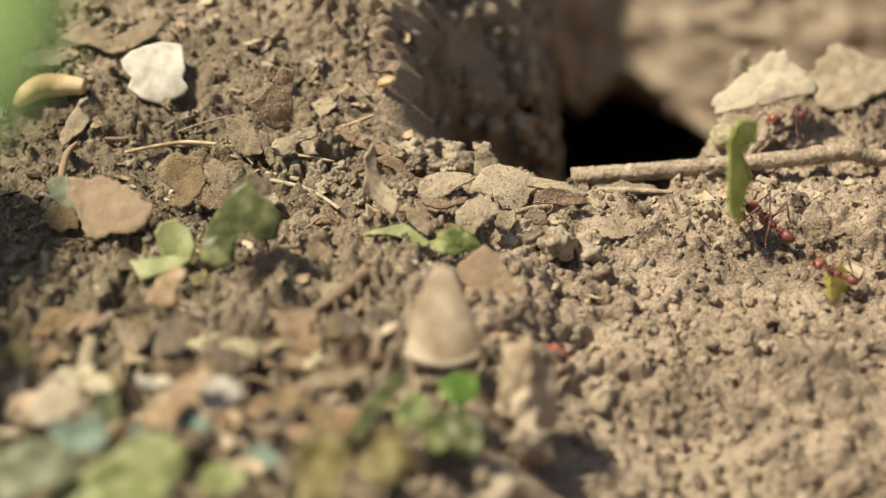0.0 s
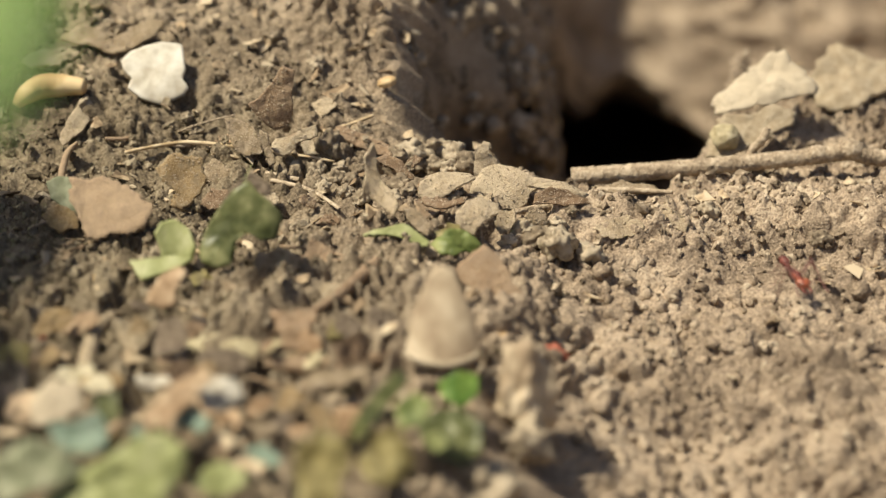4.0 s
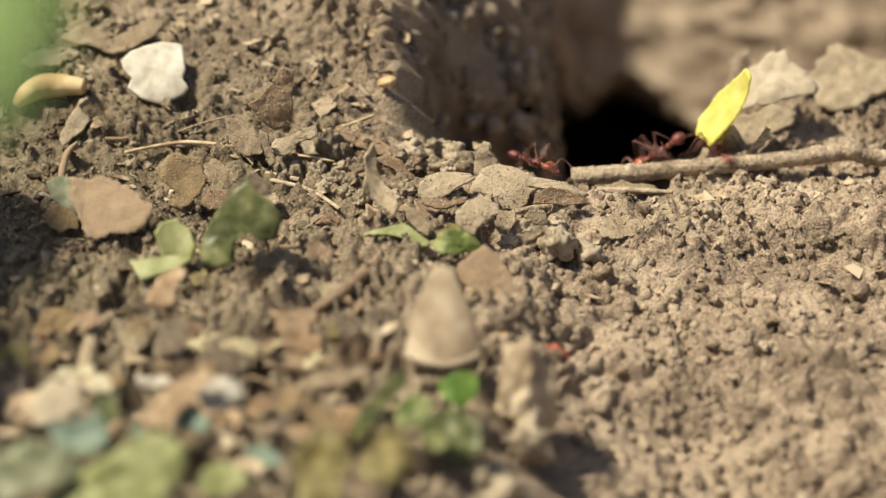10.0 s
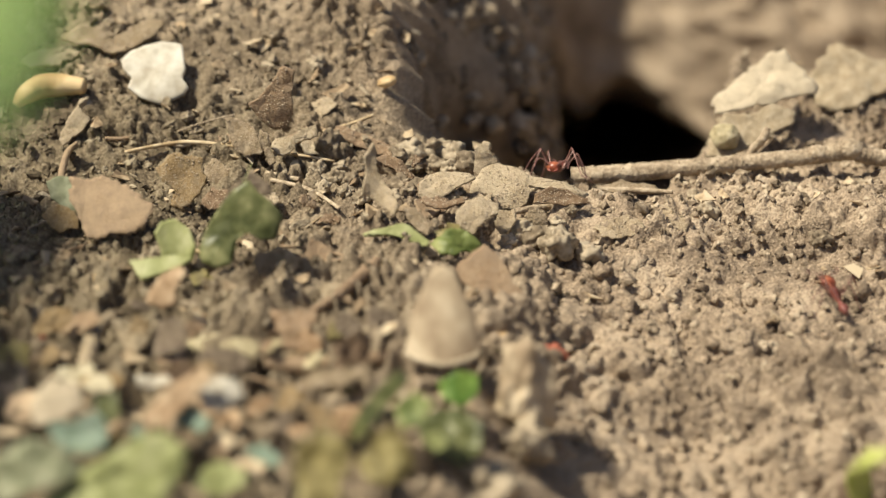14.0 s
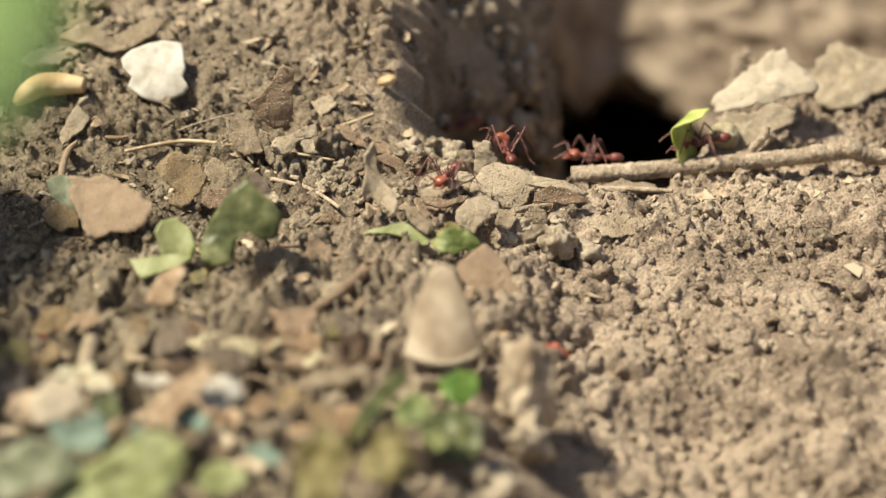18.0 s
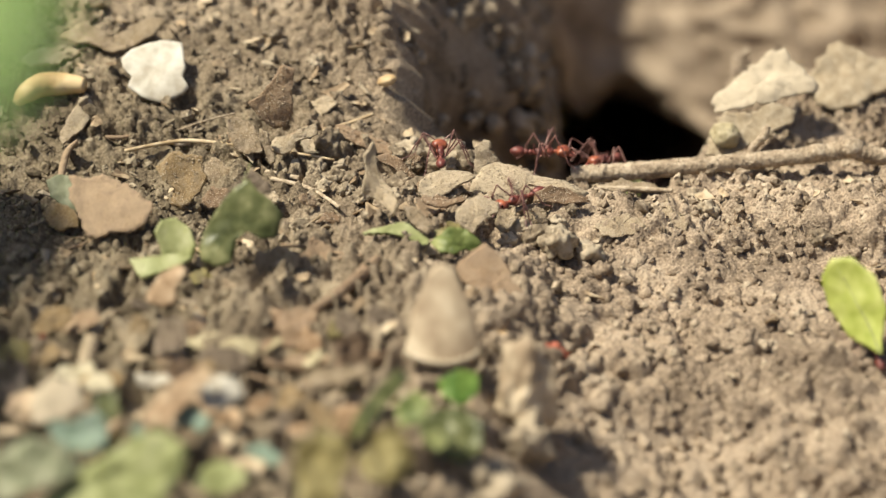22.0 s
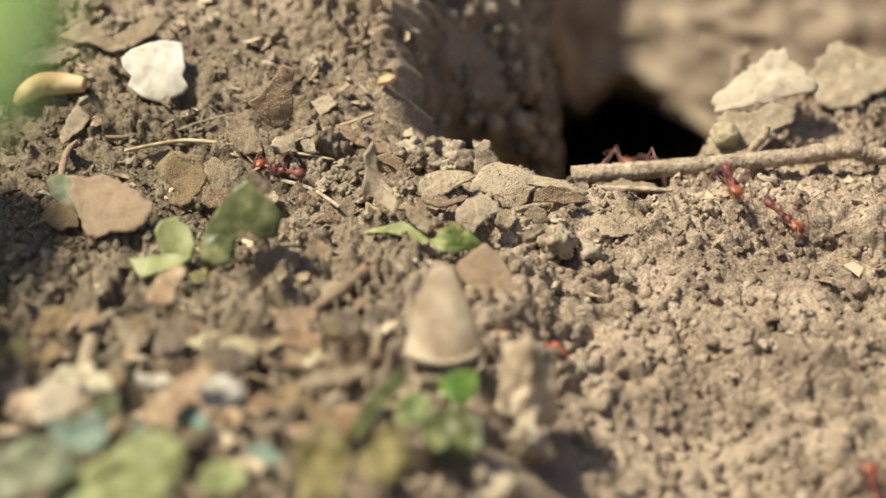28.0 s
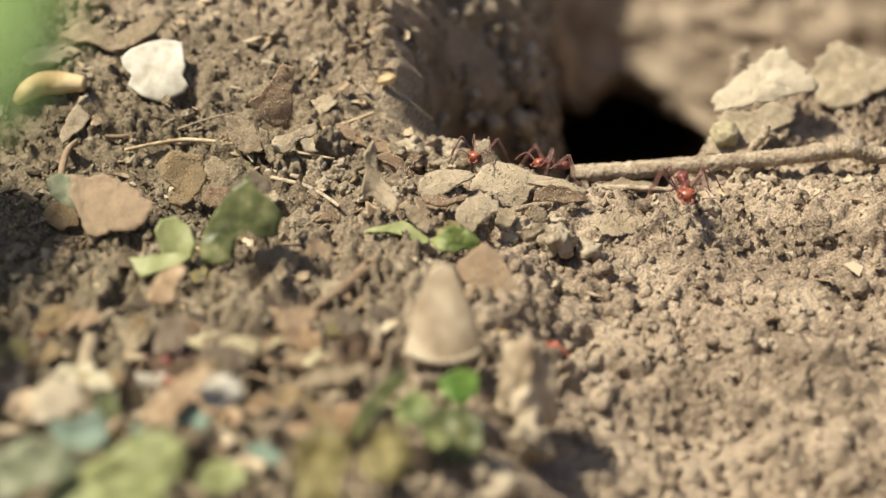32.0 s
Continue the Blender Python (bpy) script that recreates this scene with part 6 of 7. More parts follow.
    tagged(root, "young plant with broad bright green leaves, most unseen and added for shade", "plant")
    part("stem", tube([(0, 0, -2), (4, -28, 34), (16, -58, 64), (40.8, -78.5, 80.0)], [1.1, 0.9, 0.7, 0.4], 8, 0.03, 2), M_LIME, root)
    # Unseen second stem and the last four leaves, added to shade the left edge.
    part("stem", tube([(0, 0, -2), (-8, 25, 20), (-12, 60, 38), (-26, 95, 46), (-30, 121, 48)], [1.3, 1.2, 1.0, 0.8, 0.5], 8, 0.03, 3), M_LIME, root)
    for k, (at, turn, w, h) in enumerate([((-0.0192, -0.2035, 0.0770), (64, 4, -14), 7.4, 11), ((-0.076, -0.004, 0.046), (4, 8, 6), 24, 40), ((-0.077, -0.008, 0.046), (3, -6, 176), 25, 40),
                                          ((-0.079, -0.040, 0.040), (6, 5, 186), 24, 36), ((-0.085, -0.006, 0.044), (6, 10, 60), 22, 34)]):
        bm, bend = blade("oval", w, h, seed=21 + k, jag=0.03, way=90, curl=-1.2, wrinkle=0.6, thick=0.25)
        lf = part("leaf_blade", bm, M_BIGLEAF, root)
        lf.matrix_local = Matrix.Translation(-base) @ pose(*at, *turn)
        part("midrib", rib_tube(bend, ((0, 0.2), (0, 0.93 * h), 0.3)), M_LIME, lf)
    return root


M_BIGLEAF = material("broad_green_leaf", [(0.38, 0.56, 0.19), (0.48, 0.66, 0.27), (0.58, 0.74, 0.38)], grain=300, patch=90, rough=0.4, bump=0.00004, glow=0.5)
green_plant()


# ---- loose crumbs ----
def crumbs(name, label, count, small, large, seed, mat, box, thin=0.75, detail=0, sunk=(-0.1, 0.5), smooth=False):
    """Many small crumbs of soil, joined."""
    r_ = np.random.default_rng(seed)
    shapes = []
    for s in range(10):
        bm = lump(2000, s + 31 * seed, 0.6, detail or (2 if large > 0.0007 else 1), (1, 0.85, 0.7))
        bm.verts.index_update()
        shapes.append((np.array([v.co[:] for v in bm.verts]), np.array([[v.index for v in f.verts] for f in bm.faces])))
        bm.free()
    vs, fs, base = [], [], 0
    xs, ys = r_.uniform(box[0], box[1], count), r_.uniform(box[2], box[3], count)
    rad = small * (large / small) ** (r_.random(count) ** 2.0)
    slope = np.abs(ground_z(xs + 0.0005, ys) - ground_z(xs, ys)) + np.abs(ground_z(xs, ys + 0.0005) - ground_z(xs, ys))
    for x, y, r, s in zip(xs, ys, rad, slope):
        if s > 0.0004 or min(math.hypot(x - q[0], y - q[1]) / q[2] for q in HOLES) < 1.3 or (x > 0.004 and y < -0.014 and r_.random() < thin) or (-0.024 < x < 0.017 and -0.014 < y < 0.007 and r > 0.0003 and r_.random() < 0.7):
            continue
        sv, sf = shapes[int(r_.integers(10))]
        m = np.array(Euler(r_.uniform(0, 6.28, 3)).to_matrix())
        vs.append(sv @ m.T * r + (x, y, top_z(x, y) + r * r_.uniform(*sunk)))
        fs.append(sf + base)
        base += len(sv)
    ob = new(name, raw_mesh(name, np.concatenate(vs), np.concatenate(fs), [mat], smooth))
    return tagged(ob, label, "soil crumbs", kind="stuff")


crumbs("soil_crumbs", "loose brown soil crumbs scattered over the ground", 9000, 0.0002, 0.00072, 1, M_CRUMB, (-0.062, 0.062, -0.09, 0.058))
crumbs("soil_crumbs", "coarse brown soil lumps scattered over the ground", 900, 0.00038, 0.0009, 2, M_CRUMB, (-0.062, 0.062, -0.09, 0.058))


crumbs("soil_crumbs", "pale brown soil grains scattered over the trail slope", 1800, 0.00025, 0.0008, 3, M_CRUMB, (-0.002, 0.062, -0.07, 0.034))


crumbs("soil_crumbs", "clumped tan soil lumps packed over the trail slope", 2200, 0.0005, 0.0014, 4, M_SOIL, (0.006, 0.062, -0.09, -0.012), thin=0.0, detail=2, sunk=(-0.9, -0.35), smooth=True)


def wall_lumps(count, seed):
    """Clods that stick out of the crater's steep wall, joined."""
    r_ = np.random.default_rng(seed)
    shapes = []
    for s in range(8):
        bm = lump(2000, s + 400, 0.4, 3, (1, 0.9, 0.85))
        bm.verts.index_update()
        shapes.append((np.array([v.co[:] for v in bm.verts]), np.array([[v.index for v in f.verts] for f in bm.faces])))
        bm.free()
    vs, fs, base = [], [], 0
    for _ in range(60 * count):
        if len(vs) >= count:
            break
        x, y = r_.uniform(-0.006, 0.020), r_.uniform(0.022, 0.090)
        h = 0.0004
        zx = float(ground_z(x + h, y) - ground_z(x - h, y)) / (2 * h)
        zy = float(ground_z(x, y + h) - ground_z(x, y - h)) / (2 * h)
        steep = math.sqrt(1 + zx * zx + zy * zy)
        if steep < 1.25 or r_.random() > (steep - 1) / 3:
            continue
        r = 0.0008 * (0.0022 / 0.0008) ** (r_.random() ** 1.6)
        sv, sf = shapes[int(r_.integers(8))]
        m = np.array(Euler(r_.uniform(0, 6.28, 3)).to_matrix())
        out = np.array((-zx, -zy, 1)) / steep
        vs.append(sv @ m.T * r + np.array((x, y, float(ground_z(x, y)))) + out * r * r_.uniform(-0.85, -0.4))
        fs.append(sf + base)
        base += len(sv)
    return tagged(new("soil_lumps", raw_mesh("soil_lumps", np.concatenate(vs), np.concatenate(fs), [M_CRUMB])), "brown soil lumps in the steep wall of the crater", "soil crumbs", kind="stuff")


wall_lumps(650, 12)


def chaff(count, seed):
    """Tiny torn flakes of dead leaf, joined."""
    r_ = np.random.default_rng(seed)
    vs, fs = [], []
    for _ in range(count):
        x, y = r_.uniform(-0.06, 0.058), r_.uniform(-0.088, 0.03)
        if x > 0.004 and r_.random() < 0.8 or 0.008 < x < 0.036 and y > 0.0:
            continue
        n, r = 6, r_.uniform(0.0005, 0.0017)
        a = np.sort(r_.uniform(0, 6.28, n))
        ring = np.stack([np.cos(a) * r * r_.uniform(0.6, 1.1, n), np.sin(a) * r * r_.uniform(0.4, 1.0, n), r_.uniform(-0.15, 0.15, n) * r], -1)
        m = np.array(Euler((r_.uniform(-0.5, 0.9), r_.uniform(-0.6, 0.6), r_.uniform(0, 6.28))).to_matrix())
        thick = np.array([0, 0, 0.00012])
        p = np.concatenate([ring, ring - thick]) @ m.T + (x, y, top_z(x, y) + 0.45 * r)
        b = len(vs) * 2 * n
        vs.append(p)
        for k in range(1, n - 1):
            fs.append((b, b + k, b + k + 1)), fs.append((b + n, b + n + k + 1, b + n + k))
        for k in range(n):
            q = (k + 1) % n
            fs.append((b + k, b + n + k, b + n + q)), fs.append((b + k, b + n + q, b + q))
    return tagged(new("leaf_chaff", raw_mesh("leaf_chaff", np.concatenate(vs), fs, [M_CHAFF], False)), "tiny flakes of dead leaf strewn over the soil", "leaf chaff", kind="stuff")


M_CHAFF = material("leaf_chaff", [(0.20, 0.14, 0.085), (0.40, 0.30, 0.19), (0.48, 0.39, 0.27)], grain=900, patch=300, rough=0.9, per="island")
chaff(900, 9)


# ---- ants ----
def ball(c, r, rz=0.0, seg=14, pinch=None):
    """An egg in millimetres about c with half axes r; pinch shapes it."""
    bm = bmesh.new()
    bmesh.ops.create_uvsphere(bm, u_segments=seg, v_segments=max(8, seg * 2 // 3), radius=1.0)
    for v in bm.verts:
        p = Vector((v.co.x * r[0], v.co.y * r[1], v.co.z * r[2]))
        if pinch:
            p = pinch(p)
        v.co = (p + Vector(c)) * 0.001
    return bm


def join(a, b):
    me = bpy.data.meshes.new("tmp")
    b.to_mesh(me)
    b.free()
    a.from_mesh(me)
    bpy.data.meshes.remove(me)
    return a


def heart(p):
    """Two lobes at the back of the head."""
    q = p.copy()
    if p.x < 0:
        q.x = p.x * (0.62 + 0.55 * min(1.0, abs(p.y) / 0.7))
    else:
        q.y = p.y * (1 - 0.25 * p.x)
    return q


LEGS = [("front", 0.62, 48), ("middle", 0.1, 2), ("hind", -0.45, -48)]


def build_ant():
    root = new("leafcutter_ant")
    thorax = join(ball((0.35, 0, 0.05), (0.72, 0.46, 0.5)), ball((-0.55, 0, -0.05), (0.62, 0.36, 0.38)))
    for s in (1, -1):
        for x, z, l in ((0.6, 0.4, 0.42), (0.05, 0.38, 0.34), (-0.9, 0.2, 0.5)):
            join(thorax, tube([(x, 0.22 * s, z), (x - 0.14, 0.34 * s, z + l)], [0.1, 0.02], 6))
    part("thorax", thorax, M_ANT, root)
    part("petiole", join(ball((-1.35, 0, -0.1), (0.3, 0.22, 0.28), seg=10), ball((-1.78, 0, -0.08), (0.28, 0.3, 0.3), seg=10)), M_ANT, root)
    part("gaster", ball((-2.62, 0, -0.05), (0.78, 0.54, 0.52), pinch=lambda p: Vector((p.x, p.y * (1 + 0.12 * p.x), p.z * (1 + 0.1 * p.x)))), M_ANT, root)
    head = part("head", join(ball((1.95, 0, 0.1), (0.78, 0.88, 0.6), pinch=heart), tube([(0.9, 0, 0.05), (1.5, 0, 0.1)], [0.2, 0.24], 8)), M_ANTHEAD, root, "glossy orange red head")
    for s in (1, -1):
        part("mandible", tube([(2.5, 0.38 * s, -0.1), (2.95, 0.42 * s, -0.18), (3.2, 0.1 * s, -0.24)], [0.17, 0.14, 0.04], 6), M_ANT, head)
        part("eye", ball((2.2, 0.68 * s, 0.28), (0.14, 0.1, 0.14), seg=8), M_EYE, head, "small black eye")
        part("antenna", tube([(2.5, 0.3 * s, 0.3), (2.75, 1.25 * s, 0.95), (3.3, 1.7 * s, 0.7), (4.1, 1.75 * s, 0.15)], [0.07, 0.075, 0.065, 0.08], 6), M_ANTLEG, head)
    for s in (1, -1):
        for nm, x, ang in LEGS:
            big = 1.18 if nm == "hind" else 1.0
            leg = part("leg", tube([(0, 0, 0), (0, 0.35 * s, -0.08), (0, 1.8 * s * big, 1.75 * big)], [0.13, 0.10, 0.075], 6), M_ANTLEG, root)
            leg.matrix_local = pose(x * 0.001, 0.00028 * s, -0.0002, 0, 0, ang * s)
            part("shin", tube([(0, 1.8 * s * big, 1.75 * big), (0, 2.55 * s * big, 0.35), (0, 2.95 * s * big, -0.75), (0, 3.7 * s * big, -1.28)], [0.075, 0.075, 0.05, 0.03], 6), M_ANTLEG, leg)
    return root


ANT_ROWS = [
    (1.16, 0, 4.4, [(0, 36.1, -12.2, -3.1), (0.5, 31.7, -8.9, -0.3), (1, 26.5, -6.2, -0.2), (1.5, 22.2, 5.1, -2.4), (2, 20, 7.5, -3.5), (2.5, 17.1, 7.7, -4.1), (3, 16.4, 7.6, -5.4), (3.4, 22.5, 30, -29.6), (4.1, 24, 195.9, -63), (32, 24, 195.9, -63)]),
    (0.94, 0, 3.8, [(0, 42.5, -20.5, -5.5), (0.5, 36.6, -14.6, -3.8), (1, 33.2, -0.4, -0.7), (1.5, 27.2, 5.4, -1.8), (2, 25, 7.6, -3.2), (2.4, 22.4, 7.7, -4.1), (2.8, 22.5, 30, -29.6), (3.5, 25.9, 197.5, -63), (32, 25.9, 197.5, -63)]),
    (0.99, 0, 6.3, [(0, 40.7, 11.5, 1.0), (0.6, 37.4, 9.6, 1.8), (1, 35.2, 9.4, 2.0), (1.5, 34.6, 9.6, 2.1), (2, 34.9, 9.2, 1.8), (2.5, 29.6, 5.8, -0.7), (3, 29.2, 5.6, -1.2), (3.3, 30.2, -8, -0.3), (3.6, 34.3, -12.7, -3.2), (4.3, 40.8, -27.8, -7.6), (4.9, 44.7, -43.8, -12), (5.5, 80.8, -101.3, -28.4), (32, 359.1, -521.3, -12)]),
    (1.1, 3.8, 9.8, [(0, 152.9, -210, -32.5), (4.4, 80.8, -101.3, -28.4), (5, 43.2, -27.8, -7.6), (5.5, 39.5, -16.6, -4.4), (6, 37.1, -8.3, -2.1), (6.5, 31.2, -7.5, -0.1), (7, 22.1, 5.3, -2.1), (7.5, 18.7, 7.8, -3.8), (8, 13.8, 7.8, -4.9), (8.4, 14.4, 7.6, -5.5), (8.8, 22.5, 30, -29.6), (9.5, 24, 188.4, -63), (32, 24, 188.4, -63)]),
    (1.21, 4.8, 10.9, [(0, 171.5, -238.2, -30.4), (5.4, 80.8, -101.3, -28.4), (6, 43.5, -56.9, -15.6), (6.5, 43.8, -43.8, -12), (7, 43.9, -31.6, -8.6), (7.5, 39.9, -12.7, -3.2), (8, 25.8, 5.5, -1.5), (8.5, 21, 7.7, -3), (9, 15.4, 7.8, -3.8), (9.5, 15.1, 7.8, -5), (9.9, 22.5, 30, -29.6), (10.6, 25.9, 211.4, -63), (32, 25.9, 211.4, -63)]),
    (1.04, 5.8, 12.9, [(0, 190.2, -266.4, -27.3), (6.4, 80.8, -101.3, -28.4), (7, 42.5, -61.4, -17), (7.5, 39.7, -52.1, -14.3), (8, 38.5, -40.4, -11.1), (8.5, 42.3, -27.8, -7.6), (9, 43.1, -17.1, -4.5), (9.5, 31.5, 4.5, -2.4), (10, 32, 5.7, -1.1), (10.5, 27.2, 5.5, -1.5), (11, 26.4, 7.6, -3.3), (11.5, 23.8, 7.6, -5.4), (11.9, 22.5, 30, -29.6), (12.6, 27.5, 192.3, -63), (32, 27.5, 192.3, -63)]),
    (1.1, 4.3, 9.3, [(0, 25.9, 197.5, -63), (4.5, 25.9, 197.5, -63), (5.1, 22.5, 30, -29.6), (5.5, 23.1, 7.7, -4.1), (6, 30, 5.8, -0.7), (6.5, 34.5, -10.2, -2.5), (7, 39.5, -23.9, -6.4), (7.5, 43.5, -39.5, -10.9), (7.9, 44.5, -48.7, -13.4), (8.5, 80.8, -101.3, -28.4), (32, 365.7, -531.2, -12)]),
    (1.16, 5.4, 13.8, [(0, 27.5, 208.3, -63), (5.6, 27.5, 208.3, -63), (6.2, 22.5, 30, -29.6), (6.6, 23.1, 7.7, -4.1), (7, 30.8, 6, 0.6), (7.5, 34.8, 12, 4.0), (8, 36.4, 9, 1.4), (8.5, 33.4, 6.2, 0.3), (9, 28.9, 5.9, -0.5), (9.5, 24.8, 5.9, -0.6), (10, 25, 5.5, -1.6), (10.5, 25.4, 7.7, -4.1), (11, 31.7, -10.3, -2.7), (11.5, 39.6, -21.4, -5.7), (12, 44.5, -40.9, -11.2), (12.4, 45.2, -53, -14.5), (13, 80.8, -101.3, -28.4), (32, 367.4, -533.7, -12)]),
    (0.99, 6.3, 15.2, [(0, 24, 188.4, -63), (6.5, 24, 188.4, -63), (7.1, 22.5, 30, -29.6), (7.5, 4.3, 2.3, 1.7), (8, -0.1, 2.4, 2), (8.5, -0.6, -1.1, 1.9), (9, 0.4, -3.4, 1.6), (9.5, 4.9, -2.6, 1.4), (10, 10.5, 0.5, -0.6), (10.5, 9, -5.6, 0.3), (11, 2.6, -11, 1), (11.5, 7.3, -11.5, -1.4), (12, 15.8, -11.6, -2.7), (12.5, 27.3, -14.1, -3.7), (13, 39.2, -23.9, -6.4), (13.4, 43.5, -35.1, -9.6), (13.8, 45.4, -47.2, -12.9), (14.4, 80.8, -101.3, -28.4), (32, 369, -536.2, -12)]),
    (0.99, 12.2, 17, [(0, 304.7, -439.1, -12), (12.8, 80.8, -101.3, -28.4), (13.4, 45.9, -37, -10.1), (14, 42.2, -24.4, -6.6), (14.5, 36.2, -6.1, -2), (15, 30.4, 7.8, -2.7), (15.6, 23.7, 7.7, -4.1), (16, 22.5, 30, -29.6), (16.7, 24, 212, -63), (32, 24, 212, -63)]),
    (1.1, 11.8, 28.4, [(0, 27.5, 192.3, -63), (12, 27.5, 192.3, -63), (12.6, 22.5, 30, -29.6), (13, 17.1, 7.8, -5.9), (13.5, 13.7, 7.5, -4.5), (14, 13.1, 0.2, -1.3), (14.5, 9.9, -6.1, 0.2), (16.5, 6.1, -5.8, 0.9), (17, 1.8, -5.6, 1.4), (17.5, 2.9, -6.9, 1.3), (18, 0.5, -9.6, 1.2), (18.5, 0, -14, 1), (19, -4.5, -14.8, 1.2), (19.5, -11.2, -11.7, 1.4), (20, -9.3, -10.8, 1.4), (20.5, -7.4, -14.7, 1.2), (21, 1, -12.7, 0.9), (21.5, 0.4, -10, 1.3), (22, -0.3, -3.8, 1.7), (23, -0.3, 3.3, 2), (24, 2.5, 4.1, 2), (25, 4.3, 4.4, 1.7), (26, 7.6, 2.2, 0.6), (27, 14.4, 7.6, -5.4), (27.4, 22.5, 30, -29.6), (28.1, 26, 189.6, -63), (32, 26, 189.6, -63)]),
    (1.16, 15, 24.5, [(0, 24, 201.7, -63), (15.2, 24, 201.7, -63), (15.8, 22.5, 30, -29.6), (16.2, 15.1, 7.6, -5.5), (17, 9.3, -6.1, 0.3), (17.5, 7.8, -3.8, 0.5), (18, 7.2, 0.6, 0.7), (18.5, 6.5, 2.9, 1), (19, 6, 33, -7.6), (20, 4.9, 31.8, -7.4), (20.5, 7.2, 33.3, -9), (21, 9.6, 3.9, 0.4), (22, 11.7, 3.8, -1), (23, 9.3, 4.1, -0.1), (23.4, 15.1, 7.7, -5.2), (23.8, 22.5, 30, -29.6), (24.5, 27.4, 205.7, -63), (32, 27.4, 205.7, -63)]),
    (1.1, 12.8, 21.4, [(0, 321.1, -464, -12), (13.4, 80.8, -101.3, -28.4), (14, 42.2, -56.9, -15.6), (14.5, 41.1, -40.4, -11.1), (15.2, 37.9, -20.5, -5.5), (15.8, 33.4, -1.3, -0.8), (16.5, 30.8, 6, 0.6), (17, 32.9, 6, 2.0), (17.5, 31.6, 6.1, 0), (18, 30.1, 6, -0.4), (18.5, 29.1, 5.8, -0.7), (19, 30.6, 7, 0.2), (19.5, 25, 7.7, -2), (20, 21.1, 7.7, -5.2), (20.4, 22.5, 30, -29.6), (21.1, 24, 200.8, -63), (32, 24, 200.8, -63)]),
    (1.1, 16.4, 32, [(0, 27.5, 190.1, -63), (16.6, 27.5, 190.1, -63), (17.2, 22.5, 30, -29.6), (17.6, 21.7, 7.6, -4.4), (18, 17.6, 7.8, -2.9), (18.5, 14.4, 7.5, -3.5), (19, 9.5, -0.3, -0.3), (20, 9.7, -3.7, -0.2), (20.5, 12.8, -6.2, -0.2), (21, 15, -0.5, -3.1), (21.5, 12.4, -9.3, -0.2), (22, 8.3, -10.2, -1.5), (22.5, 6, -13.7, -1.6), (23, -1.4, -16.4, -0.7), (23.5, -5.2, -15, -0.5), (24, -11.6, -14.5, -0.4), (25, -16.1, -4.9, 0), (25.5, -17.9, -3.1, 0.2), (27.5, -17, -3.6, 0.1), (28, -18.8, -4.8, 0.1), (28.5, -19, -1.8, 0.2), (29, -22.3, 0.3, 1.1), (29.5, -29.1, -4, 0.1), (30, -26.7, -8.4, -0), (30.5, -19, -23.8, -0.9), (31, -22.7, -38.3, -1.6), (31.5, -28, -44.9, -2), (32, -26.6, -54.6, -2.5)]),
    (1.04, 15.6, 22.8, [(0, 24, 212, -63), (15.8, 24, 212, -63), (16.4, 22.5, 30, -29.6), (16.8, 7.6, 4.4, 0.6), (17.5, 1.7, 3.7, 1.9), (18, 2.6, 29.6, -6.4), (18.5, 5, 2.3, 1.7), (19, 10.5, -9.7, -0.1), (19.5, 17.9, -10.9, -1), (20, 30.4, -7.4, -2), (20.5, 37.6, -13.7, -3.6), (21, 44.3, -35.6, -9.7), (21.4, 44.1, -48.7, -13.4), (22, 80.8, -101.3, -28.4), (32, 268.9, -385.1, -12.7)]),
    (0.94, 17.4, 23.4, [(0, 380, -552.8, -12), (18, 80.8, -101.3, -28.4), (18.6, 46.4, -48.7, -13.4), (19, 44.8, -38.5, -10.7), (19.5, 39.1, -20.5, -5.5), (20, 34, -8.9, -0.3), (20.5, 30.1, 5.8, -0.7), (21, 30, 5.8, -0.7), (21.5, 26.4, 7.8, -2.7), (22, 21.8, 7.7, -5.2), (22.4, 22.5, 30, -29.6), (23.1, 24, 188.2, -63), (32, 24, 188.2, -63)]),
    (1.1, 19.4, 26.9, [(0, 27.4, 205.7, -63), (19.6, 27.4, 205.7, -63), (20.2, 22.5, 30, -29.6), (20.6, 23.1, 7.8, -4.9), (21, 21.7, 7.6, -3.2), (21.5, 20.2, 7.7, -3), (22, 19, 7.6, -3.3), (22.5, 7.7, -8.5, 0.6), (23, -5.2, -8.6, 1.4), (23.6, -2.8, -11.3, 1.3), (24, 2.4, -7.9, 1.1), (24.5, 6.7, -9.9, 0.4), (25, 11.1, -9.7, -0.2), (25.5, 15.8, 7.6, -5.4), (25.9, 22.5, 30, -29.6), (26.6, 26, 208.9, -63), (32, 26, 208.9, -63)]),
    (1.04, 20.3, 26.8, [(0, 384.4, -559.4, -12), (20.9, 80.8, -101.3, -28.4), (21.5, 46.2, -45.3, -12.6), (22, 45, -33.6, -9), (22.5, 37.7, -17.5, -4.6), (23, 33.5, -8.4, -0.3), (23.5, 30.1, 5.5, -1.6), (24, 25.4, 5.4, -1.8), (24.5, 20.4, 7.5, -3.5), (25, 17.7, 7.7, -4.1), (25.4, 17.1, 7.8, -5.9), (25.8, 22.5, 30, -29.6), (26.5, 27.4, 196.7, -63), (32, 27.4, 196.7, -63)]),
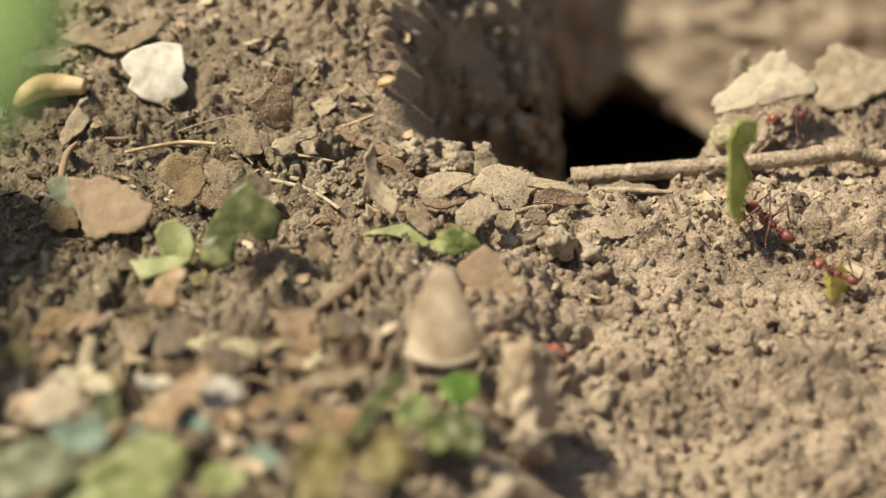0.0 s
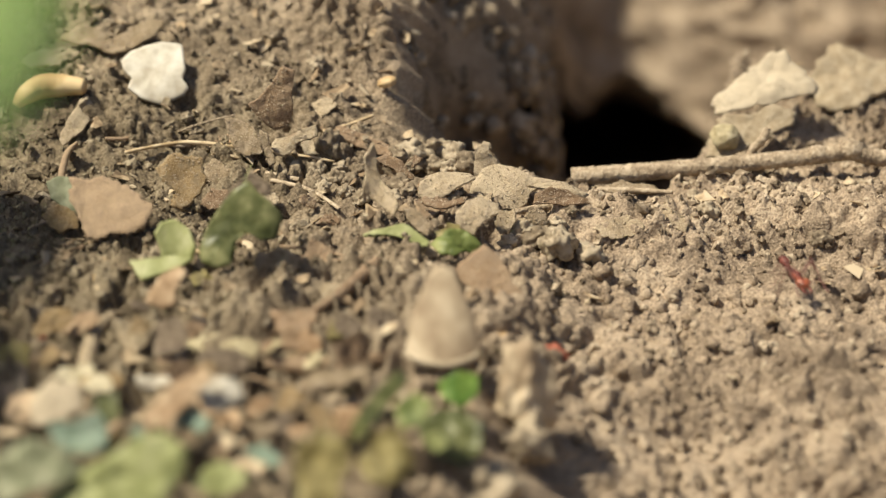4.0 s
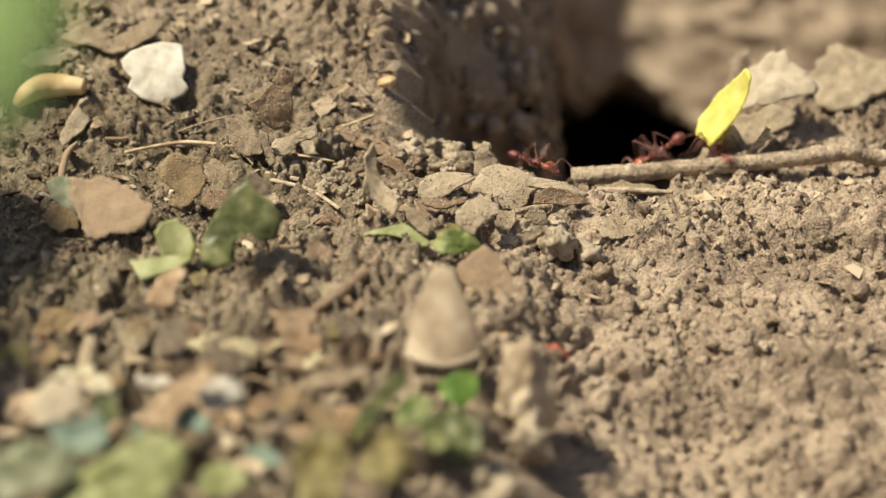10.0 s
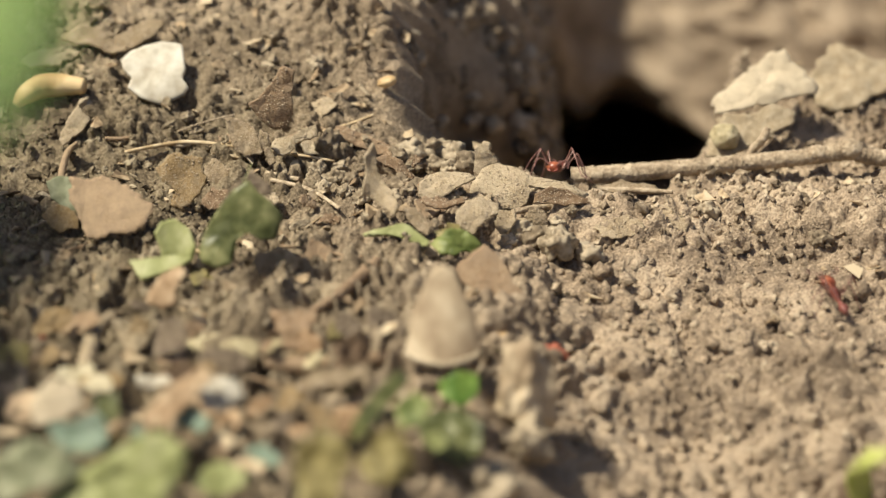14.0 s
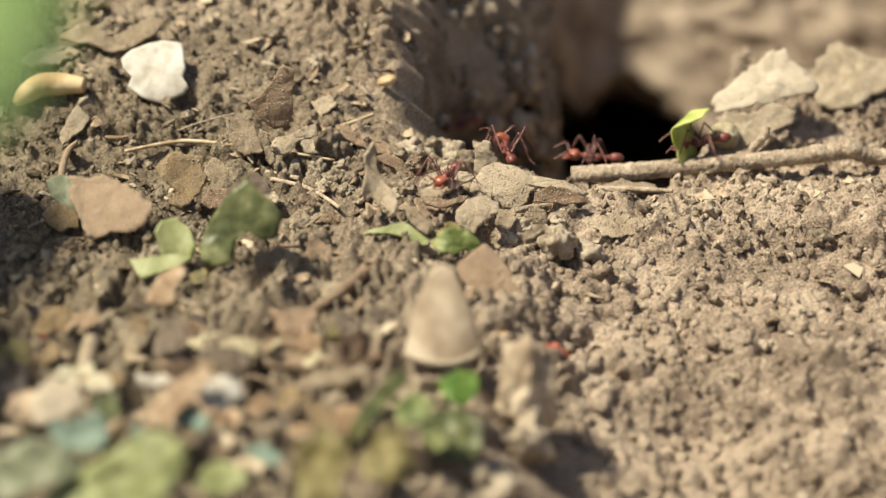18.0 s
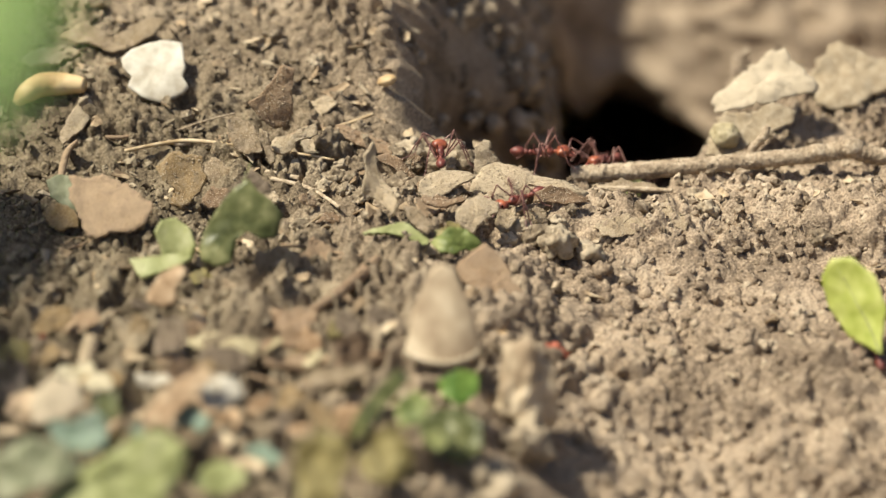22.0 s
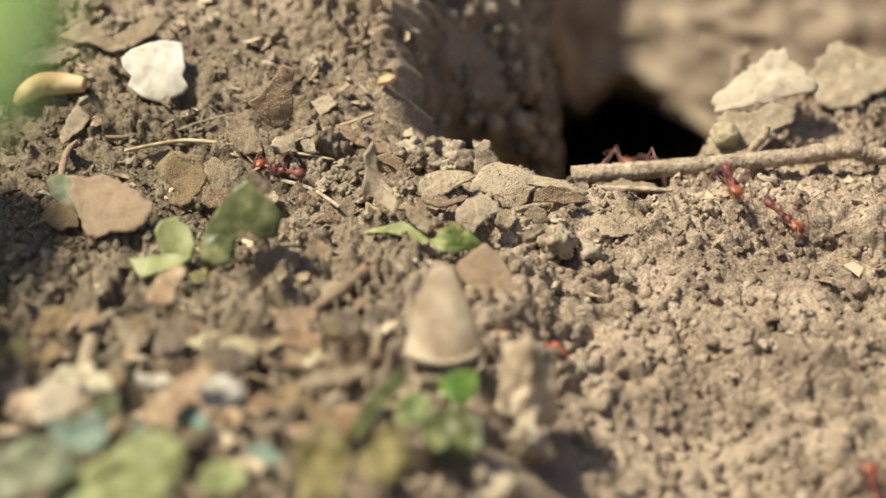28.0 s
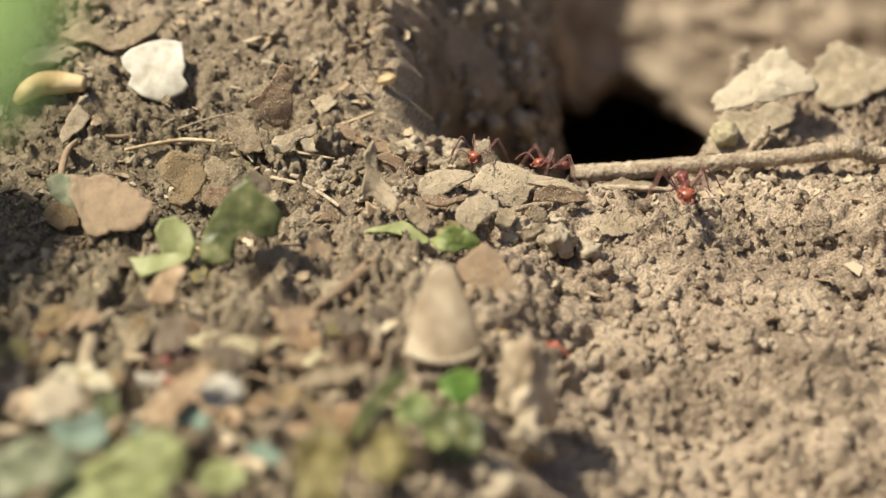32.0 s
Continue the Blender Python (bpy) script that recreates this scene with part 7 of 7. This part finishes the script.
    (0.99, 21.4, 27.3, [(0, 26, 193, -63), (21.6, 26, 193, -63), (22.2, 22.5, 30, -29.6), (22.6, 9.2, -9.1, 0.1), (23.2, 4.8, -14.5, -2.1), (23.6, 8.4, -19.6, -2.1), (24, 16.6, -14.5, -2.9), (24.5, 30.6, -10.5, -1.7), (25, 40.8, -16.6, -4.5), (25.5, 45.1, -33.6, -9), (25.9, 45.8, -48.7, -13.4), (26.5, 80.8, -101.3, -28.4), (32, 201.3, -283.1, -25)]),
    (1.1, 21.3, 30.9, [(0, 27.4, 211.1, -63), (21.5, 27.4, 211.1, -63), (22.1, 22.5, 30, -29.6), (22.5, 23.1, 7.6, -4.4), (23, 28.3, 5.7, -1.1), (23.5, 33.1, 6, 2.3), (24, 33.3, 6, 2.4), (24.5, 32.0, 6.5, 1.4), (25, 30.5, 5.3, -2), (25.5, 21.7, 7.7, -4.1), (26.2, 19.8, 7.6, -5.4), (27, 24.2, 5, -2.8), (27.5, 32.6, 6.5, 1.5), (28, 32.4, -8, -0.2), (28.5, 38.8, -17.5, -4.6), (29, 41.2, -31.7, -8.7), (29.5, 42.8, -45.3, -12.6), (30.1, 80.8, -101.3, -28.4), (32, 143.5, -195.9, -33.1)]),
    (0.99, 25.7, 30.6, [(0, 24, 188.2, -63), (25.9, 24, 188.2, -63), (26.5, 22.5, 30, -29.6), (26.9, 24.4, 7.7, -4.1), (27.5, 29.8, -9.4, -0.5), (28, 38.2, -11.3, -3), (28.5, 42, -27.8, -7.6), (28.9, 44.6, -40.4, -11.1), (29.2, 45.8, -48.7, -13.4), (29.8, 80.8, -101.3, -28.4), (32, 150.1, -205.9, -32.7)]),
    (1.32, 26.8, 32, [(0, 26, 208.9, -63), (27, 26, 208.9, -63), (27.6, 22.5, 30, -29.6), (28, 22.4, 7.7, -5.2), (28.5, 17, 7.7, -3), (29, 16.1, 7.8, -2.7), (29.5, 10.2, 3.6, -0.5), (30, 13.7, 7.5, -2.3), (30.5, 18.4, 7.8, -1.7), (31, 27.5, 6.1, -0.1), (31.5, 26.9, 7.6, -0.2), (32, 27, -9.9, -0.6)]),
    (1.04, 27.4, 32, [(0, 395.4, -576, -12), (28, 80.8, -101.3, -28.4), (28.6, 46.8, -45.3, -12.6), (29, 46, -34.1, -9.4), (29.5, 43.2, -35.1, -9.6), (30, 39.2, -29.7, -8.1), (30.5, 37.5, -17.1, -4.6), (31, 29.6, -8, -0.3), (31.5, 21.7, 7.7, -4.1), (32, 12.4, 0.2, -1.2)]),
    (0.99, 27.2, 32, [(0, 24, 196.7, -63), (27.4, 24, 196.7, -63), (28, 22.5, 30, -29.6), (28.4, 26.4, 7.8, -2.7), (29, 35.0, 8.5, 2.1), (29.5, 35.3, -8.3, -2.1), (30, 43.7, -24.3, -6.5), (30.5, 45.1, -40.4, -11.1), (30.8, 45.8, -48.7, -13.4), (31.4, 80.8, -101.3, -28.4), (32, 128.6, -173.5, -33.7)]),
    (1.04, 29.4, 32, [(0, 26.1, 208.9, -63), (29.6, 26.1, 208.9, -63), (30.2, 22.5, 30, -29.6), (30.6, 21.1, 7.8, -4.9), (31, 18.5, 7.5, -3.5), (31.5, 5.9, 1.6, 1.2), (32, 4.2, -2.6, 1.4)]),
    (0.99, 26.4, 30.8, [(0, 402, -586, -12), (27, 80.8, -101.3, -28.4), (27.6, 43.5, -61.4, -17), (28, 42.6, -54, -14.7), (28.5, 42.3, -42.3, -11.6), (29, 45.6, -35.1, -9.6), (29.4, 46.4, -48.7, -13.4), (30, 80.8, -101.3, -28.4), (32, 155.1, -213.3, -32.3)]),
]
LOAD_ROWS = [
    ("cut_leaf", "folded green leaf piece carried by an ant", M_CUT_GREEN, [(-0.46, 0.13), (-0.1, 0.1), (0.45, 0), (0.3, 0.16), (0.06, 0.38), (-0.1, 0.66), (0.08, 0.78), (0.44, 0.8), (0.52, 0.9), (0.25, 0.97), (-0.02, 1), (-0.26, 0.96), (-0.46, 0.8), (-0.5, 0.45)], 7.8, 12.4, dict(seed=4, jag=0.05, way=-20, curl=3, folds=((0.3, -55, 0.8),), wrinkle=0.3, thick=0.2, mid=(-1.8, 9.2)), [(0, 33.8, -12.2, 4.1, 10, 42), (0.5, 26.4, -8.9, 8.5, 20, 20), (1, 22.3, -6.2, 8.8, 0, 0), (1.5, 18.7, 5.1, 3.7, -5, 10), (2, 17.5, 7.5, 1.3, -16, 40), (2.5, 16.1, 7.7, -2.7, -5, 55), (3, 15.9, 7.6, -5.7, -5, 74), (3.5, 20.2, 53.7, -30.5, 0, 65), (4.1, 23, 195.9, -58.5, 0, 65), (32, 23, 195.9, -58.5, 0, 65)]),
    ("cut_leaf", "small yellow green leaf strip carried by an ant", M_CUT_YEL, [(-0.5, 0.1), (0.1, 0), (0.5, 0.35), (0.45, 0.9), (0, 1), (-0.45, 0.7)], 3.3, 3.8, dict(seed=5, jag=0.1, curl=6, wrinkle=0.2, thick=0.25), [(0, 42.9, -20.5, -5.4, -14, 35), (0.5, 33.8, -14.6, 1.3, 0, 30), (1, 30.5, -0.4, 4.8, -20, 10), (1.5, 25.7, 5.4, 2.5, 0, 0), (2, 23.7, 7.6, -0.5, 0, 20), (2.4, 22.4, 7.7, -1.9, 0, 20), (2.8, 21.5, 30, -25.1, 0, 20), (3.5, 24.9, 197.5, -58.5, 0, 20), (32, 24.9, 197.5, -58.5, 0, 20)]),
    ("cut_leaf", "pale green leaf piece carried by an ant", M_CUT_PALE, [(-0.54, 0.18), (-0.45, 0.38), (-0.33, 0.56), (-0.08, 0.84), (0.0, 0.93), (0.12, 1), (0.3, 0.94), (0.46, 0.9), (0.35, 0.65), (0.13, 0.19), (-0.07, 0), (-0.3, 0.05)], 8.6, 13.1, dict(seed=6, jag=0.07, way=30, curl=3, wrinkle=0.25, thick=0.2, rib=((0.2, 0.7), (3.3, 11.4), 0.14)), [(0, 153.9, -210, -26.5, 20, 0), (4.4, 81.8, -101.3, -22.4, 20, 0), (5, 44.1, -27.8, -1, 20, 0), (5.5, 41.5, -16.6, 1.2, 20, 0), (6, 37.7, -8.3, 6.6, 32, 0), (6.5, 28.6, -7.5, 7.1, 30, 0), (7, 23.7, 5.3, 5.2, 38, 0), (7.5, 17, 7.8, 2.1, 34, 10), (8, 12.7, 7.8, 1.1, 30, 20), (8.5, 14.7, 13.2, -6.9, 25, 30), (9, 18.5, 75.2, -36.5, 25, 30), (9.5, 23, 188.4, -58.5, 25, 30), (32, 23, 188.4, -58.5, 25, 30)]),
    ("cut_leaf", "pale yellow green leaf piece carried by an ant", M_CUT_PALE, [(-0.5, 0.2), (-0.15, -0.02), (0.3, 0.2), (0.5, 0.95), (0.25, 0.9), (0.1, 1), (-0.4, 0.78)], 7.4, 9.8, dict(seed=9, jag=0.16, way=40, curl=2.5, wrinkle=0.35, thick=0.2), [(0, 172.5, -238.2, -24.4, -12, 0), (5.4, 81.8, -101.3, -22.4, -12, 0), (6, 41.8, -56.9, -8, -12, 0), (6.5, 41.9, -43.8, -3.7, 0, 0), (7, 45.7, -31.6, -0.7, 0, 30), (7.5, 41.3, -12.7, 5.5, 10, 20), (8, 27.3, 5.5, 6.2, 16, -25), (8.5, 19.5, 7.7, 3.3, 34, -20), (9, 18, 7.8, 2.8, 48, -22), (9.5, 16.4, 7.8, -0.5, 65, -10), (10, 19.4, 55.9, -24.7, 65, 10), (10.6, 24.9, 211.4, -58.5, 65, 10), (32, 24.9, 211.4, -58.5, 65, 10)]),
    ("cut_leaf", "bright yellow leaf piece carried by an ant", M_CUT_YEL, [(-0.5, 0.15), (-0.3, 0), (0.3, 0.02), (0.5, 0.5), (0.45, 0.95), (0.2, 1), (-0.35, 0.55)], 5.2, 10.6, dict(seed=8, jag=0.08, way=90, curl=3, wrinkle=0.25, thick=0.2), [(0, 191.2, -266.4, -21.3, 10, -20), (6.4, 81.8, -101.3, -22.4, 10, -20), (7, 42.6, -61.4, -10.7, 10, -20), (7.5, 39.9, -52.1, -6.6, 15, -25), (8, 39.3, -40.4, -2.8, 20, -30), (8.5, 43.9, -27.8, -1.3, 20, 40), (9, 42.2, -17.1, 4.2, 6, -20), (9.5, 31.7, 4.5, 5.3, 8, -25), (10, 32.8, 5.7, 6.3, 14, -62), (10.5, 27.7, 5.5, 5.4, 16, -50), (11, 27.5, 7.6, -0.4, 14, 10), (11.5, 24.2, 7.6, -6.2, 10, 20), (12, 26.6, 53.2, -26.2, 10, 40), (12.6, 26.5, 192.3, -58.5, 10, 40), (32, 26.5, 192.3, -58.5, 10, 40)]),
    ("cut_leaf", "small bent green leaf piece carried by an ant", M_CUT_GREEN, [(-0.5, 0.05), (0.35, 0), (0.5, 0.5), (0.42, 0.95), (-0.1, 1), (-0.5, 0.7)], 5.4, 8.2, dict(seed=11, jag=0.1, way=90, curl=2, folds=((0.7, 85, 1.0),), wrinkle=0.3, thick=0.2), [(0, 322.1, -464, -6, 0, 60), (13.4, 81.8, -101.3, -22.4, 0, 60), (14, 40.3, -56.9, -9.9, 0, 60), (14.5, 41.2, -40.4, -5.6, 5, 60), (15.2, 37.7, -20.5, -0.1, 5, 20), (15.8, 33.2, -1.3, 4.8, 5, -30), (16.5, 29.1, 13, 4.6, 0, -70), (17, 32.5, 13.7, 3.3, 0, -65), (17.5, 30.7, 6.1, 4.9, 0, 0), (18, 27.7, 6, 3, -5, 62), (18.5, 27.7, 5.8, 4, 0, 30), (19, 27.2, 12.2, 3.5, 14, -25), (19.5, 22.1, 7.7, 2.8, 20, 20), (20, 21.2, 7.7, -6.3, 30, 20), (20.4, 21.5, 30, -25.1, 30, 20), (21.1, 23, 200.8, -58.5, 30, 20), (32, 23, 200.8, -58.5, 30, 20)]),
    ("cut_leaf", "tiny pale yellow leaf piece carried by an ant", M_CUT_PALE, [(-0.4, 0), (0.4, 0.05), (0.5, 0.6), (0.2, 1), (-0.5, 0.9)], 2.2, 3.2, dict(seed=12, jag=0.08, curl=5, wrinkle=0.1, thick=0.25), [(0, 381, -552.8, -6, 0, 0), (18, 81.8, -101.3, -22.4, 0, 0), (18.6, 46.2, -48.7, -8.9, 0, 0), (19, 44.9, -38.5, -6, 0, 0), (19.5, 39.5, -20.5, -1.4, 0, 0), (20, 33.5, -8.9, 4.8, 0, 0), (20.5, 30.2, 5.8, 4.7, 0, 20), (21, 31.5, 5.8, 3, 0, 20), (21.5, 27.4, 7.8, -0.1, 0, 20), (22, 22.5, 7.7, -4.8, 0, 20), (22.4, 21.5, 30, -25.1, 0, 20), (23.1, 23, 188.2, -58.5, 0, 20), (32, 23, 188.2, -58.5, 0, 20)]),
    ("cut_leaf", "oval green leaf tip carried by an ant", M_CUT_GREEN, [(0.02, 0), (0.1, 0.12), (0.42, 0.35), (0.5, 0.65), (0.3, 0.93), (0, 1), (-0.35, 0.9), (-0.5, 0.6), (-0.4, 0.3), (-0.12, 0.1)], 6.4, 11.5, dict(seed=14, jag=0.06, way=90, curl=3, wrinkle=0.25, thick=0.2, rib=1), [(0, 385.4, -559.4, -6, -30, 20), (20.9, 81.8, -101.3, -22.4, -30, 20), (21.5, 44.6, -45.3, -3.6, -30, 20), (22, 43.4, -33.6, -2.8, -40, -25), (22.5, 38.9, -17.5, 3.4, -25, -20), (23, 31.2, -8.4, 7.4, -28, -25), (23.5, 25.8, 5.5, 6.6, -45, 0), (24, 21.3, 5.4, 2.2, -80, 0), (24.5, 17.7, 7.5, 3.1, -25, 40), (25, 16.9, 7.7, -0, -68, 52), (25.5, 18.8, 13.4, -8.8, -60, 50), (26, 22.4, 77.6, -39.2, -45, 30), (26.5, 26.4, 196.7, -58.5, -45, 30), (32, 26.4, 196.7, -58.5, -45, 30)]),
]


def smooth_path(rows, t):
    """Place on a track at t, eased through its rows."""
    k = 0
    while k < len(rows) - 2 and rows[k + 1][0] <= t:
        k += 1
    p = [Vector(r[1:4]) for r in rows]
    ts = [r[0] for r in rows]
    n = len(rows)

    def slope(i):
        if i == 0 or i == n - 1:
            return Vector((0, 0, 0))
        v0, v1 = (p[i] - p[i - 1]) / (ts[i] - ts[i - 1]), (p[i + 1] - p[i]) / (ts[i + 1] - ts[i])
        return Vector([0 if a * b <= 0 else 2 * a * b / (a + b) for a, b in zip(v0, v1)])

    h = ts[k + 1] - ts[k]
    u = min(1.0, max(0.0, (t - ts[k]) / h))
    return (p[k] * (2 * u ** 3 - 3 * u * u + 1) + slope(k) * h * (u ** 3 - 2 * u * u + u) + p[k + 1] * (3 * u * u - 2 * u ** 3) + slope(k + 1) * h * (u ** 3 - u * u))


def track_times(rows, a, b):
    """Even steps while the ant is about, and its own rows otherwise."""
    inner = [a + 0.1 * k for k in range(int((b - a) / 0.1) + 1)]
    return sorted({round(t, 2) for t in [0.0, 32.0] + inner + [r[0] for r in rows if r[0] < a - 0.05 or r[0] > b + 0.05]})


def ant_walk(ant, rows, a, b):
    size = ant.scale[0]
    times = track_times(rows, a, b)
    yaw, travel, last, keys, gait = None, 0.0, None, [], []
    for t in times:
        here = smooth_path(rows, t)
        ahead, back = smooth_path(rows, min(32.0, t + 0.16)), smooth_path(rows, max(0.0, t - 0.16))
        d = ahead - back
        if d.xy.length > 0.35 or yaw is None:
            if d.xy.length < 0.05:
                far = [Vector(r[1:4]) - here for r in rows if (Vector(r[1:4]) - here).xy.length > 1]
                d = far[0] if far else Vector((-1, 0, 0))
            want = math.degrees(math.atan2(d.y, d.x))
            if yaw is None:
                yaw = want
            turn = (want - yaw + 180) % 360 - 180
            yaw += max(-60, min(60, turn))
        pitch = max(-35, min(35, -math.degrees(math.atan2(d.z, max(1.5, d.xy.length)))))
        if last is not None:
            travel += (here - last).length
        last = here
        keys.append((t, pose(here.x * 0.001, here.y * 0.001, here.z * 0.001 + 0.0015 * size, 0, pitch, yaw)))
        gait.append((t, travel))
    walk(ant, keys)
    legs = [o for o in ant.children if o.name.startswith("leg")]
    for i, leg in enumerate(legs):
        s, (nm, x, ang) = (1 if i < 3 else -1), LEGS[i % 3]
        side = (i % 3 + (0 if s > 0 else 1)) % 2
        rest = [(t, d) for t, d in gait if a <= t <= b] or gait[:1]
        out = []
        for t, d in [(0.0, rest[0][1])] + [r for r in rest if 0 < r[0] < 32] + [(32.0, rest[-1][1])]:
            ph = 2 * math.pi * (d / 4.6) + math.pi * side + 0.5 * (i % 3)
            out.append((t, pose(x * 0.001, 0.00028 * s, -0.0002, 10 * s * max(0.0, math.cos(ph)), 0, s * (ang + 20 * math.sin(ph)))))
        walk(leg, out)


first_ant = build_ant()
ANTS = []
for n, (size, a, b, rows) in enumerate(ANT_ROWS):
    ant = first_ant if n == 0 else copy_thing(first_ant, Matrix())
    ant.scale = (size, size, size)
    tagged(ant, "reddish brown leafcutter ant walking on the soil" if size < 1.15 else "large reddish brown leafcutter ant walking on the soil", "ant", "leafcutter ants on the trail")
    ANTS.append(ant)

LOADS = []
for name, label, mat, shape, w, h, how, rows in LOAD_ROWS:
    rib = how.pop("rib", None)
    bm, bend = blade(shape, w, h, **how)
    ob = part(name, bm, mat)
    if rib:
        part("midrib", rib_tube(bend, rib if isinstance(rib, tuple) else ((0, 0.2), (0, 0.9 * h), 0.12)), M_STRAW if isinstance(rib, tuple) else M_LIME, ob)
    tagged(ob, label, "leaf piece", "leaf pieces carried by ants")
    LOADS.append((ob, h, rows))


def motions():
    for ant, (size, a, b, rows) in zip(ANTS, ANT_ROWS):
        ant_walk(ant, rows, a, b)
    for ob, h, rows in LOADS:
        full = rows if rows[0][0] <= 0 else [(0.0, *rows[0][1:])] + rows
        if full[-1][0] < 32:
            full = full + [(32.0, *full[-1][1:])]
        walk(ob, [(t, pose(x * 0.001, y * 0.001, z * 0.001, 72, ry, rz) @ Matrix.Translation((0, -0.0005 * h, 0))) for t, x, y, z, ry, rz in full])


motions()
